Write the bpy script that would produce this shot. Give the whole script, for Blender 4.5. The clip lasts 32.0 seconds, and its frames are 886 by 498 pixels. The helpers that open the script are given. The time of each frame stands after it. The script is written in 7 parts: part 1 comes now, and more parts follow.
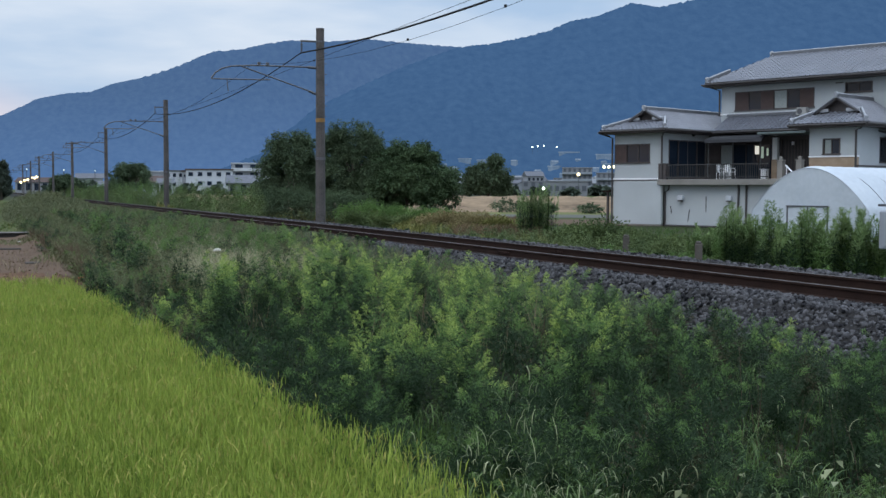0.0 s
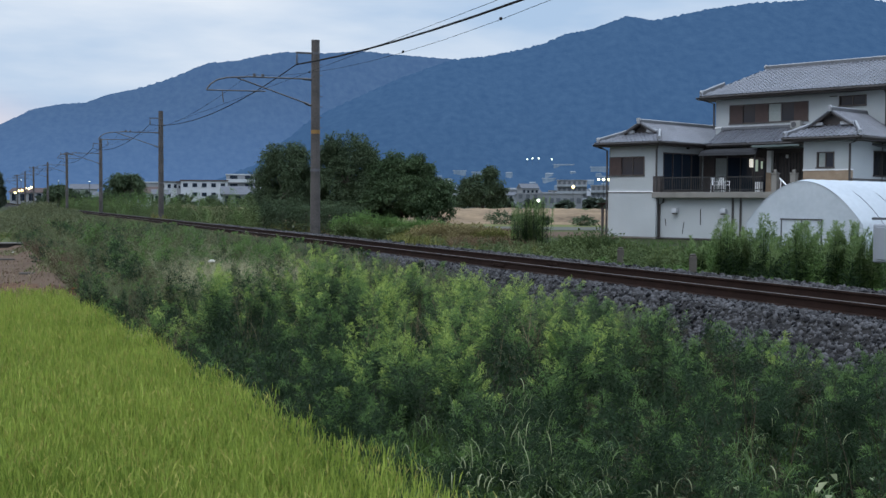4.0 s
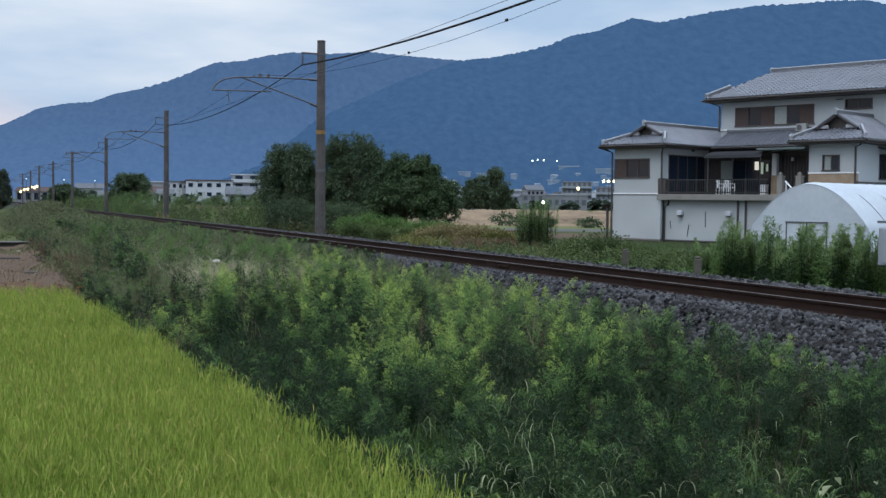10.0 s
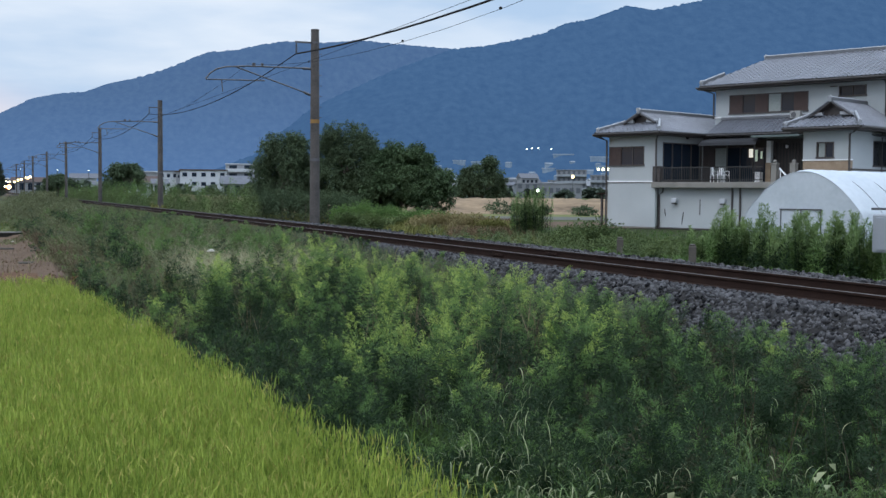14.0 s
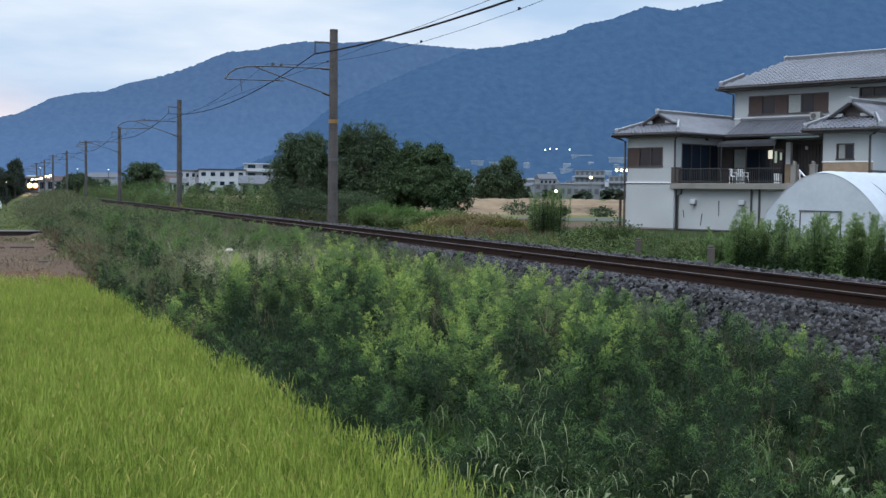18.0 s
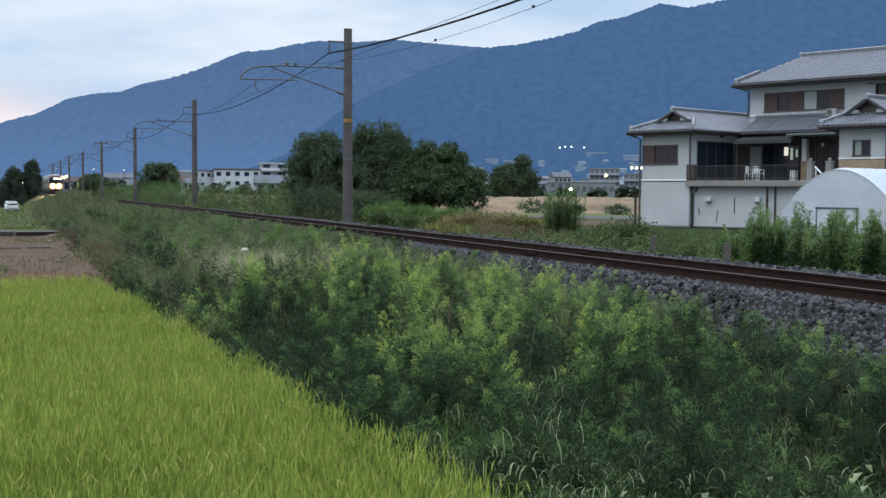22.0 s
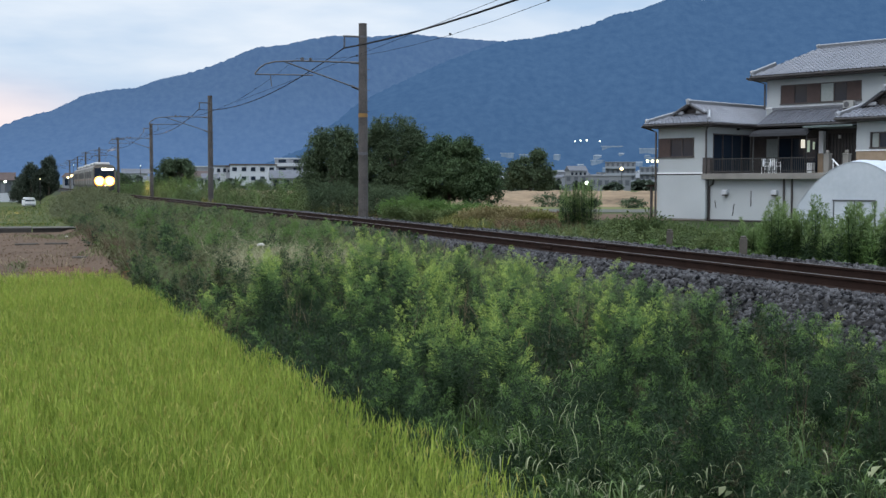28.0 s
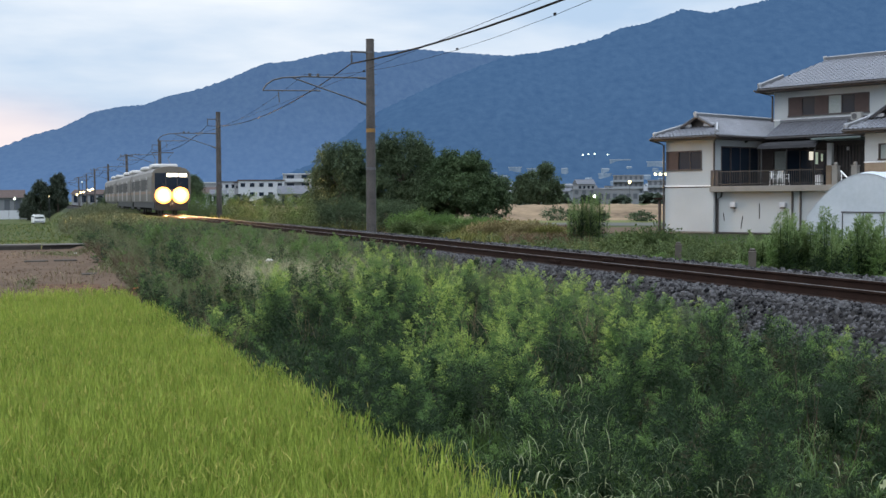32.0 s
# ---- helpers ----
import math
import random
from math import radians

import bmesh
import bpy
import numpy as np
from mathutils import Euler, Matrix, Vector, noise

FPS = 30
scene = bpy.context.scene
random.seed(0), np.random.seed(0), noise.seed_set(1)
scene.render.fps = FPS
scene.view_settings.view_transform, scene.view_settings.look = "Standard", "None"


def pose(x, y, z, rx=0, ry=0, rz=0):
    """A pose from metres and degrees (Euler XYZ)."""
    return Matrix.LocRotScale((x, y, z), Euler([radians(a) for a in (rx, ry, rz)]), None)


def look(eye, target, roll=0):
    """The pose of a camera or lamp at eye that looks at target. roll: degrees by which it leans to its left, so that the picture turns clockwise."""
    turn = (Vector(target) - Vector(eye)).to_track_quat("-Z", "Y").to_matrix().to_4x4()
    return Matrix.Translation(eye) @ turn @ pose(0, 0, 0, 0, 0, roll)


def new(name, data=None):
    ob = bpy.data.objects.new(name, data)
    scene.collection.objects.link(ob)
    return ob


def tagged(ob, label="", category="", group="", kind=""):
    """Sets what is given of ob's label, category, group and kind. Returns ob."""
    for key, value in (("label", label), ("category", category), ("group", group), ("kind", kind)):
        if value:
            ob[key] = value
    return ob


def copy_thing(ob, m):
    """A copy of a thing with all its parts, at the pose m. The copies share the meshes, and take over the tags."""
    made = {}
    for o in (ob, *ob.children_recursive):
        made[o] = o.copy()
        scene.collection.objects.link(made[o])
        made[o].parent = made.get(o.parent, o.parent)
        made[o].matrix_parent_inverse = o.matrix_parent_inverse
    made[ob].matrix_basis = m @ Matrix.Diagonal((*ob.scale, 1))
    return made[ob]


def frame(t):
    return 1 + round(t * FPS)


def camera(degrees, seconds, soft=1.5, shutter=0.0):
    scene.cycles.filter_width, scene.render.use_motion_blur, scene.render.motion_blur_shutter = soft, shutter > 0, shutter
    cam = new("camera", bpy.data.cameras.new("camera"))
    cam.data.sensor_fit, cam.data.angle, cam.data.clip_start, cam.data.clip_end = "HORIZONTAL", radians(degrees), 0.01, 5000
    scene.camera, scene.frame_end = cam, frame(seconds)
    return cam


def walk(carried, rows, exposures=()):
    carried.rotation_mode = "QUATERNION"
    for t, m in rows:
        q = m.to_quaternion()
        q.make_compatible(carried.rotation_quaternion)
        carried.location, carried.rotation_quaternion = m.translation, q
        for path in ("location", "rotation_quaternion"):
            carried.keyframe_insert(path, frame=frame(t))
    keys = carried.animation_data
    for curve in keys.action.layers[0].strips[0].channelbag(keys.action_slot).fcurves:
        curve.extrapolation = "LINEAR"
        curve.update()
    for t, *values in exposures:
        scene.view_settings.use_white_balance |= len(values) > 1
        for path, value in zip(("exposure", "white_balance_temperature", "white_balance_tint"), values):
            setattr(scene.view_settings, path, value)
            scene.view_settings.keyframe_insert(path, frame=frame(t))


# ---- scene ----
# The camera is held by hand at one spot beside the paddy; x points across the railway, y along it.
EYE = (0.0, 0.0, 2.15)
cam = camera(41.0, 32.0, soft=1.5)

def held(yaw, tilt, lean):
    a, b = radians(yaw), radians(tilt)
    way = Vector((math.sin(a) * math.cos(b), math.cos(a) * math.cos(b), math.sin(b)))
    return look(EYE, Vector(EYE) + way * 10, lean)


# heading from the railway's line, tilt, lean
walk(cam, [
    (0.0, held(21.558, -2.861, 0.150)), (0.5, held(21.553, -2.908, 0.157)), (1.0, held(21.542, -3.089, 0.074)), (1.5, held(21.621, -3.303, -0.149)),
    (2.0, held(21.893, -3.326, -0.231)), (2.5, held(21.873, -3.322, -0.289)), (3.0, held(21.818, -3.198, -0.173)), (3.5, held(21.815, -2.841, 0.057)),
    (5.5, held(21.857, -0.972, 1.029)), (6.0, held(21.889, -1.139, 1.091)), (6.5, held(21.992, -1.281, 0.954)), (7.0, held(21.783, -1.569, 0.832)),
    (7.5, held(21.553, -1.824, 0.733)), (8.0, held(21.644, -1.989, 0.735)), (8.5, held(21.796, -2.082, 0.670)), (9.0, held(21.837, -2.272, 0.600)),
    (9.5, held(21.743, -2.313, 0.623)), (10.0, held(21.592, -2.235, 0.642)), (10.5, held(21.498, -2.398, 0.628)), (11.0, held(21.600, -2.581, 0.709)),
    (11.5, held(21.676, -2.419, 0.532)), (12.0, held(21.603, -2.420, 0.399)), (12.5, held(21.591, -2.473, 0.304)), (13.0, held(21.644, -2.395, 0.246)),
    (13.5, held(21.884, -2.682, 0.348)), (14.0, held(21.847, -2.779, 0.410)), (14.5, held(21.685, -2.811, 0.461)), (16.5, held(21.055, -2.971, 0.524)),
    (17.0, held(20.896, -2.956, 0.534)), (17.5, held(20.866, -2.888, 0.501)), (18.0, held(20.990, -2.771, 0.618)), (18.5, held(21.019, -2.741, 0.595)),
    (19.0, held(20.921, -2.660, 0.527)), (19.5, held(20.736, -2.741, 0.505)), (20.0, held(20.719, -2.806, 0.497)), (20.5, held(20.725, -2.774, 0.395)),
    (21.0, held(20.531, -2.768, 0.365)), (21.5, held(20.389, -2.804, 0.432)), (22.0, held(20.266, -2.842, 0.337)), (22.5, held(20.187, -2.781, 0.252)),
    (23.0, held(20.098, -2.942, 0.197)), (23.5, held(20.012, -2.981, 0.385)), (24.0, held(19.918, -3.105, 0.361)), (24.5, held(19.917, -3.280, 0.315)),
    (25.0, held(19.911, -3.173, 0.284)), (25.5, held(19.882, -3.174, 0.306)), (27.5, held(19.550, -3.109, 0.104)), (28.0, held(19.507, -3.121, 0.061)),
    (28.5, held(19.359, -2.968, 0.039)), (29.0, held(19.242, -2.944, -0.048)), (29.5, held(19.270, -2.822, -0.082)), (30.0, held(19.382, -2.757, -0.237)),
    (30.5, held(19.382, -2.779, -0.241)), (31.0, held(19.207, -2.642, -0.264)), (31.5, held(19.074, -2.542, -0.320)), (32.0, held(19.104, -2.422, -0.322)),
], exposures=((0, 0.16, 6300, 10), (3, 0.15, 6300, 10), (6, 0.2, 6350, 10), (9, 0.16, 6320, 10), (14, 0.29, 6350, 10), (20, 0.35, 6430, 10), (28, 0.36, 6600, 10), (32, 0.38, 6650, 10)))
# ---- sky and light: an overcast evening ----
world = bpy.data.worlds.new("evening_sky")
scene.world = world
world.use_nodes = True


def build_sky(tree):
    tree.nodes.clear()
    N, L = tree.nodes.new, tree.links.new
    out, bg = N("ShaderNodeOutputWorld"), N("ShaderNodeBackground")
    sky = N("ShaderNodeTexSky")
    sky.sky_type, sky.sun_disc = "NISHITA", False
    sky.sun_elevation, sky.sun_rotation = radians(7), radians(-75)
    sky.air_density, sky.dust_density, sky.ozone_density = 1.2, 2.0, 2.0
    dim = N("ShaderNodeVectorMath")
    dim.operation = "SCALE"
    dim.inputs["Scale"].default_value = 0.10
    L(sky.outputs[0], dim.inputs[0])
    tc, mp, nz = N("ShaderNodeTexCoord"), N("ShaderNodeMapping"), N("ShaderNodeTexNoise")
    mp.inputs["Scale"].default_value = (1.0, 1.0, 4.5)
    mp.inputs["Rotation"].default_value = (0.1, 0.05, 0.4)
    L(tc.outputs["Generated"], mp.inputs[0])
    L(mp.outputs[0], nz.inputs["Vector"])
    nz.inputs["Scale"].default_value, nz.inputs["Detail"].default_value, nz.inputs["Roughness"].default_value = 3.2, 6.0, 0.5
    ramp = N("ShaderNodeValToRGB")
    ramp.color_ramp.elements[0].position, ramp.color_ramp.elements[1].position = 0.36, 0.68
    ramp.color_ramp.elements[0].color = (0.43, 0.575, 0.775, 1)
    ramp.color_ramp.elements[1].color = (0.84, 0.885, 0.945, 1)
    L(nz.outputs["Fac"], ramp.inputs[0])
    mix = N("ShaderNodeMix")
    mix.data_type = "RGBA"
    mix.inputs[0].default_value = 0.88
    L(dim.outputs[0], mix.inputs[6])
    L(ramp.outputs[0], mix.inputs[7])
    # evening glow low over the railway's far end
    way, near, dusk = N("ShaderNodeVectorMath"), N("ShaderNodeMapRange"), N("ShaderNodeMix")
    way.operation = "DISTANCE"
    thin = N("ShaderNodeVectorMath")
    thin.operation = "MULTIPLY"
    L(tc.outputs["Generated"], thin.inputs[0])
    thin.inputs[1].default_value = (1.0, 0.3, 3.2)
    L(thin.outputs[0], way.inputs[0])
    way.inputs[1].default_value = (-0.045, 0.3, 0.16)
    L(way.outputs["Value"], near.inputs["Value"])
    near.inputs["From Min"].default_value, near.inputs["From Max"].default_value = 0.02, 0.16
    near.inputs["To Min"].default_value, near.inputs["To Max"].default_value = 0.5, 0.0
    near.interpolation_type = "SMOOTHSTEP"
    dusk.data_type = "RGBA"
    L(near.outputs[0], dusk.inputs[0])
    L(mix.outputs[2], dusk.inputs[6])
    dusk.inputs[7].default_value = (0.98, 0.74, 0.66, 1)
    L(dusk.outputs[2], bg.inputs[0])
    # an overcast sky is brighter overhead than near the horizon
    sep, up, gain = N("ShaderNodeSeparateXYZ"), N("ShaderNodeMapRange"), N("ShaderNodeMath")
    L(tc.outputs["Generated"], sep.inputs[0])
    L(sep.outputs["Z"], up.inputs["Value"])
    up.inputs["From Min"].default_value, up.inputs["From Max"].default_value = 0.17, 0.9
    up.inputs["To Min"].default_value, up.inputs["To Max"].default_value = 1.0, 2.7
    gain.operation = "MULTIPLY"
    gain.inputs[1].default_value = 0.98
    L(up.outputs[0], gain.inputs[0])
    L(gain.outputs[0], bg.inputs[1])
    L(bg.outputs[0], out.inputs[0])


build_sky(world.node_tree)
sun = new("sun", bpy.data.lights.new("sun", "SUN"))
sun.data.energy, sun.data.angle, sun.data.color = 0.8, radians(35), (1.0, 0.95, 0.9)
sun.matrix_world = look((-40, 10, 60), (0, 40, 0))


# ---- materials ----
def surface(name, a, b, scale=4.0, rough=0.8, bump=0.2, fine=40.0, metal=0.0, spread=0.5, islands=False, objects=False, leaf=0.0, coords="pos", vary=0.7, sheen=0.5):
    """Two colours mixed by coarse and fine noise, with relief; islands or objects vary each piece."""
    m = bpy.data.materials.new(name)
    m.use_nodes = True
    N, L = m.node_tree.nodes.new, m.node_tree.links.new
    p = m.node_tree.nodes["Principled BSDF"]
    geo = N("ShaderNodeNewGeometry")
    big, small = N("ShaderNodeTexNoise"), N("ShaderNodeTexNoise")
    where = geo.outputs["Position"]
    if coords == "object":
        where = N("ShaderNodeTexCoord").outputs["Object"]
    if coords == "slope":
        # across the slope and up it, drawn out along the fall line
        turn = N("ShaderNodeMapping")
        turn.inputs["Rotation"].default_value = (0, 0, radians(25))
        turn.inputs["Scale"].default_value = (1.0, 0.6, 0.5)
        L(where, turn.inputs[0])
        where = turn.outputs[0]
    for n, s in ((big, scale), (small, fine)):
        n.inputs["Scale"].default_value, n.inputs["Detail"].default_value = s, 5.0
        L(where, n.inputs["Vector"])
    add = N("ShaderNodeMath")
    add.operation = "MULTIPLY_ADD"
    L(small.outputs["Fac"], add.inputs[0])
    add.inputs[1].default_value = 0.6
    L(big.outputs["Fac"], add.inputs[2])
    value = add.outputs[0]
    if islands or objects:
        src = geo.outputs["Random Per Island"] if islands else N("ShaderNodeObjectInfo").outputs["Random"]
        more = N("ShaderNodeMath")
        more.operation = "MULTIPLY_ADD"
        L(src, more.inputs[0])
        more.inputs[1].default_value = vary
        L(value, more.inputs[2])
        value = more.outputs[0]
    mid = 0.8 + vary / 2 if islands or objects else 0.8
    rng = N("ShaderNodeMapRange")
    rng.inputs["From Min"].default_value, rng.inputs["From Max"].default_value = mid - spread, mid + spread
    L(value, rng.inputs["Value"])
    mix = N("ShaderNodeMix")
    mix.data_type = "RGBA"
    L(rng.outputs[0], mix.inputs[0])
    mix.inputs[6].default_value, mix.inputs[7].default_value = (*a, 1), (*b, 1)
    L(mix.outputs[2], p.inputs["Base Color"])
    p.inputs["Roughness"].default_value, p.inputs["Metallic"].default_value = rough, metal
    p.inputs["Specular IOR Level"].default_value = 0.08 if leaf else sheen
    if bump:
        bp = N("ShaderNodeBump")
        bp.inputs["Strength"].default_value, bp.inputs["Distance"].default_value = bump, 0.02
        L(small.outputs["Fac"], bp.inputs["Height"])
        L(bp.outputs[0], p.inputs["Normal"])
    if leaf:
        tr, ms = N("ShaderNodeBsdfTranslucent"), N("ShaderNodeMixShader")
        L(mix.outputs[2], tr.inputs[0])
        ms.inputs[0].default_value = leaf
        L(p.outputs[0], ms.inputs[1])
        L(tr.outputs[0], ms.inputs[2])
        L(ms.outputs[0], m.node_tree.nodes["Material Output"].inputs[0])
    return m


def glow(name, colour, strength):
    m = bpy.data.materials.new(name)
    m.use_nodes = True
    p = m.node_tree.nodes["Principled BSDF"]
    p.inputs["Base Color"].default_value = (*colour, 1)
    p.inputs["Emission Color"].default_value, p.inputs["Emission Strength"].default_value = (*colour, 1), strength
    return m


def glass(name, tint, rough=0.06, gloss=0.2):
    m = bpy.data.materials.new(name)
    m.use_nodes = True
    p = m.node_tree.nodes["Principled BSDF"]
    p.inputs["Base Color"].default_value = (*tint, 1)
    p.inputs["Roughness"].default_value, p.inputs["Specular IOR Level"].default_value = rough, gloss
    return m


SOIL = surface("paddy_mud", (0.045, 0.036, 0.024), (0.09, 0.072, 0.045), 1.2, 0.95, 0.4, 25, sheen=0.1)
GRASS_GROUND = surface("weedy_ground", (0.016, 0.022, 0.009), (0.045, 0.055, 0.02), 0.5, 0.95, 0.4, 9, sheen=0.1)
RED_SOIL = surface("reddish_soil", (0.05, 0.025, 0.015), (0.135, 0.075, 0.042), 0.7, 0.95, 0.5, 12, sheen=0.1)
# Near-black ground colour that paints the shade between the bank weeds.
GAP_GROUND = surface("dark_gap_ground", (0.006, 0.008, 0.004), (0.026, 0.028, 0.014), 1.5, 0.95, 0.5, 20, sheen=0.05)
BARE = surface("bare_soil", (0.045, 0.029, 0.019), (0.14, 0.094, 0.063), 0.6, 0.95, 0.5, 12, sheen=0.1)
RICE = surface("rice_leaf", (0.09, 0.15, 0.022), (0.36, 0.43, 0.085), 0.6, 0.5, 0, 30, spread=0.62, islands=True, leaf=0.35, vary=0.9)
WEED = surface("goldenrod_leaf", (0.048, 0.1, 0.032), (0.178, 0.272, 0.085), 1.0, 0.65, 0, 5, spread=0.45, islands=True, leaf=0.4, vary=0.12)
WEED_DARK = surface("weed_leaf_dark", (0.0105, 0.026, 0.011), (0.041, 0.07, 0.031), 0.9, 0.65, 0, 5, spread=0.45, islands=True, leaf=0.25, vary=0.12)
GRASS = surface("grass_blade", (0.03, 0.065, 0.018), (0.095, 0.15, 0.045), 0.6, 0.5, 0, 20, spread=0.6, islands=True, leaf=0.3)
DRY = surface("dry_stalk", (0.11, 0.085, 0.05), (0.28, 0.23, 0.15), 0.8, 0.8, 0, 20, islands=True, leaf=0.2)
TREE_LEAF = surface("tree_leaf_dark", (0.033, 0.053, 0.032), (0.11, 0.15, 0.078), 0.35, 0.6, 0, 2, spread=0.55, islands=True, leaf=0.25, vary=0.2)
TREE_LIGHT = surface("tree_leaf_green", (0.028, 0.054, 0.027), (0.1, 0.146, 0.066), 0.35, 0.5, 0, 2, spread=0.55, islands=True, leaf=0.25, vary=0.25)
BARK = surface("bark", (0.05, 0.04, 0.03), (0.12, 0.1, 0.08), 6, 0.9, 0.6, 30)
BALLAST = surface("ballast_stone", (0.005, 0.005, 0.006), (0.105, 0.103, 0.107), 0.8, 0.9, 0.3, 60, spread=0.62, islands=True, sheen=0.1, vary=1.3)
BALLAST_BED = surface("ballast_bed", (0.01, 0.009, 0.009), (0.035, 0.033, 0.032), 9, 0.9, 0.9, 22, sheen=0.1)
RUST = surface("rusty_rail", (0.011, 0.007, 0.006), (0.036, 0.02, 0.015), 3, 0.95, 0.3, 40, sheen=0.1)
RAIL_TOP = surface("rail_running_face", (0.03, 0.021, 0.018), (0.07, 0.052, 0.044), 6, 0.6, 0.1, 60, metal=0.2)
SLEEPER = surface("sleeper_wood", (0.012, 0.009, 0.008), (0.035, 0.026, 0.021), 3, 0.9, 0.5, 30, sheen=0.1)
CONCRETE = surface("weathered_concrete", (0.12, 0.112, 0.1), (0.26, 0.245, 0.22), 1.4, 0.85, 0.3, 30)
POLE_CON = surface("pole_concrete", (0.026, 0.024, 0.024), (0.1, 0.088, 0.082), 1.3, 0.85, 0.3, 14, spread=0.32)
STEEL = surface("galvanised_steel", (0.06, 0.06, 0.065), (0.13, 0.13, 0.14), 5, 0.5, 0.1, 50, metal=0.5)
WIRE = surface("dark_wire", (0.012, 0.012, 0.013), (0.03, 0.03, 0.03), 5, 0.9, 0, 50, sheen=0.05)
YELLOW = surface("yellow_band", (0.17, 0.09, 0.02), (0.26, 0.14, 0.035), 5, 0.7, 0.1, 50)
PLASTER = surface("house_plaster", (0.31, 0.33, 0.34), (0.425, 0.45, 0.46), 0.5, 0.9, 0.15, 30)
ROOF_TILE = surface("roof_tile", (0.09, 0.096, 0.116), (0.2, 0.208, 0.235), 1.2, 0.5, 0.15, 20, objects=True)
DARK_WOOD = surface("dark_wood", (0.026, 0.021, 0.022), (0.075, 0.06, 0.056), 4, 0.6, 0.2, 40)
WHITE_TRIM = surface("white_trim", (0.62, 0.63, 0.64), (0.8, 0.8, 0.8), 2, 0.6, 0.1, 40)
WHITE_WALL = surface("white_wall", (0.36, 0.385, 0.42), (0.5, 0.52, 0.55), 0.2, 0.85, 0.1, 10)
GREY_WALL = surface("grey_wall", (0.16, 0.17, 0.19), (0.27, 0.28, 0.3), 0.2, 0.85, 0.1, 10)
BROWN_STONE = surface("brown_stone_band", (0.2, 0.14, 0.09), (0.36, 0.27, 0.19), 3, 0.85, 0.4, 25)
FILM = surface("greenhouse_film", (0.33, 0.37, 0.41), (0.49, 0.53, 0.57), 0.8, 0.4, 0.15, 6)
CAR_PANE = glass("train_glass", (0.03, 0.028, 0.026), 0.5)
# Tint lightened to paint distance haze over the far windows.
FAR_PANE = glass("hazed_window_glass", (0.085, 0.095, 0.11), 0.4, 0.15)
PANE = glass("window_glass", (0.012, 0.019, 0.031))
BLACK = surface("black_metal", (0.012, 0.012, 0.013), (0.03, 0.03, 0.03), 4, 0.5, 0.1, 40)
DRY_GRASS = surface("dry_grass_bank", (0.09, 0.064, 0.042), (0.29, 0.208, 0.13), 0.22, 0.95, 0.8, 1.6, spread=0.3, sheen=0.1)
GREY_GREEN = surface("grey_green_weed", (0.045, 0.056, 0.028), (0.19, 0.2, 0.105), 0.6, 0.6, 0, 4, spread=0.45, islands=True, leaf=0.2, vary=0.2)
BANK_DULL = surface("dull_bank_weed", (0.05, 0.06, 0.03), (0.2, 0.205, 0.1), 0.45, 0.65, 0, 3, spread=0.4, islands=True, leaf=0.15, vary=0.2)
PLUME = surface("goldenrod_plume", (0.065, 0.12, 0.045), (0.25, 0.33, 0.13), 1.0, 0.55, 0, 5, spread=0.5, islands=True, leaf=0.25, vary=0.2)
# Town wall and roof colours with the distance haze mixed in.
HAZED_WALL = surface("hazed_town_wall", (0.13, 0.14, 0.155), (0.2, 0.21, 0.225), 0.2, 0.9, 0.1, 10)
HAZED_ROOF = surface("hazed_town_roof", (0.17, 0.19, 0.22), (0.27, 0.3, 0.33), 0.2, 0.8, 0.1, 10)
VERGE = surface("verge_leaf", (0.035, 0.062, 0.026), (0.14, 0.175, 0.066), 0.6, 0.6, 0, 4, spread=0.45, islands=True, leaf=0.15, vary=0.25)
MOW = surface("mown_grass", (0.026, 0.036, 0.011), (0.085, 0.098, 0.032), 0.5, 0.95, 0.6, 6, spread=0.35, sheen=0.1)
BODY_WHITE = surface("train_body", (0.1, 0.092, 0.082), (0.16, 0.148, 0.13), 0.6, 0.5, 0.05, 12, coords="object", sheen=0.25)
HEAD = glow("headlight_bulb", (1.0, 0.6, 0.25), 6000)
LENS_GLARE = glow("headlight_lens_glare", (1.0, 0.6, 0.18), 3.0)


def dazzle(m):
    """Paints the headlights' glare on the lens discs: pale yellow in the middle, orange at the rim."""
    N, L = m.node_tree.nodes.new, m.node_tree.links.new
    p = m.node_tree.nodes["Principled BSDF"]
    tc, sep, ax, to, join, far = N("ShaderNodeTexCoord"), N("ShaderNodeSeparateXYZ"), N("ShaderNodeMath"), N("ShaderNodeMath"), N("ShaderNodeCombineXYZ"), N("ShaderNodeVectorMath")
    up = N("ShaderNodeMath")
    L(tc.outputs["Object"], sep.inputs[0])
    ax.operation, to.operation, up.operation, far.operation = "ABSOLUTE", "SUBTRACT", "SUBTRACT", "LENGTH"
    L(sep.outputs["X"], ax.inputs[0])
    L(ax.outputs[0], to.inputs[0])
    to.inputs[1].default_value = LAMP_X
    L(sep.outputs["Z"], up.inputs[0])
    up.inputs[1].default_value = LAMP_Z
    L(to.outputs[0], join.inputs[0])
    L(up.outputs[0], join.inputs[1])
    L(join.outputs[0], far.inputs[0])
    hot = N("ShaderNodeValToRGB")
    hot.color_ramp.elements[0].position, hot.color_ramp.elements[1].position = 0.28, 0.62
    hot.color_ramp.elements[0].color, hot.color_ramp.elements[1].color = (1.0, 0.76, 0.26, 1), (1.0, 0.34, 0.04, 1)
    L(far.outputs["Value"], hot.inputs[0])
    L(hot.outputs[0], p.inputs["Emission Color"])


LAMP_X, LAMP_Z = 0.63, 1.5
dazzle(LENS_GLARE)
SIGN_LIT = glow("lit_sign", (1.0, 0.86, 0.62), 6)


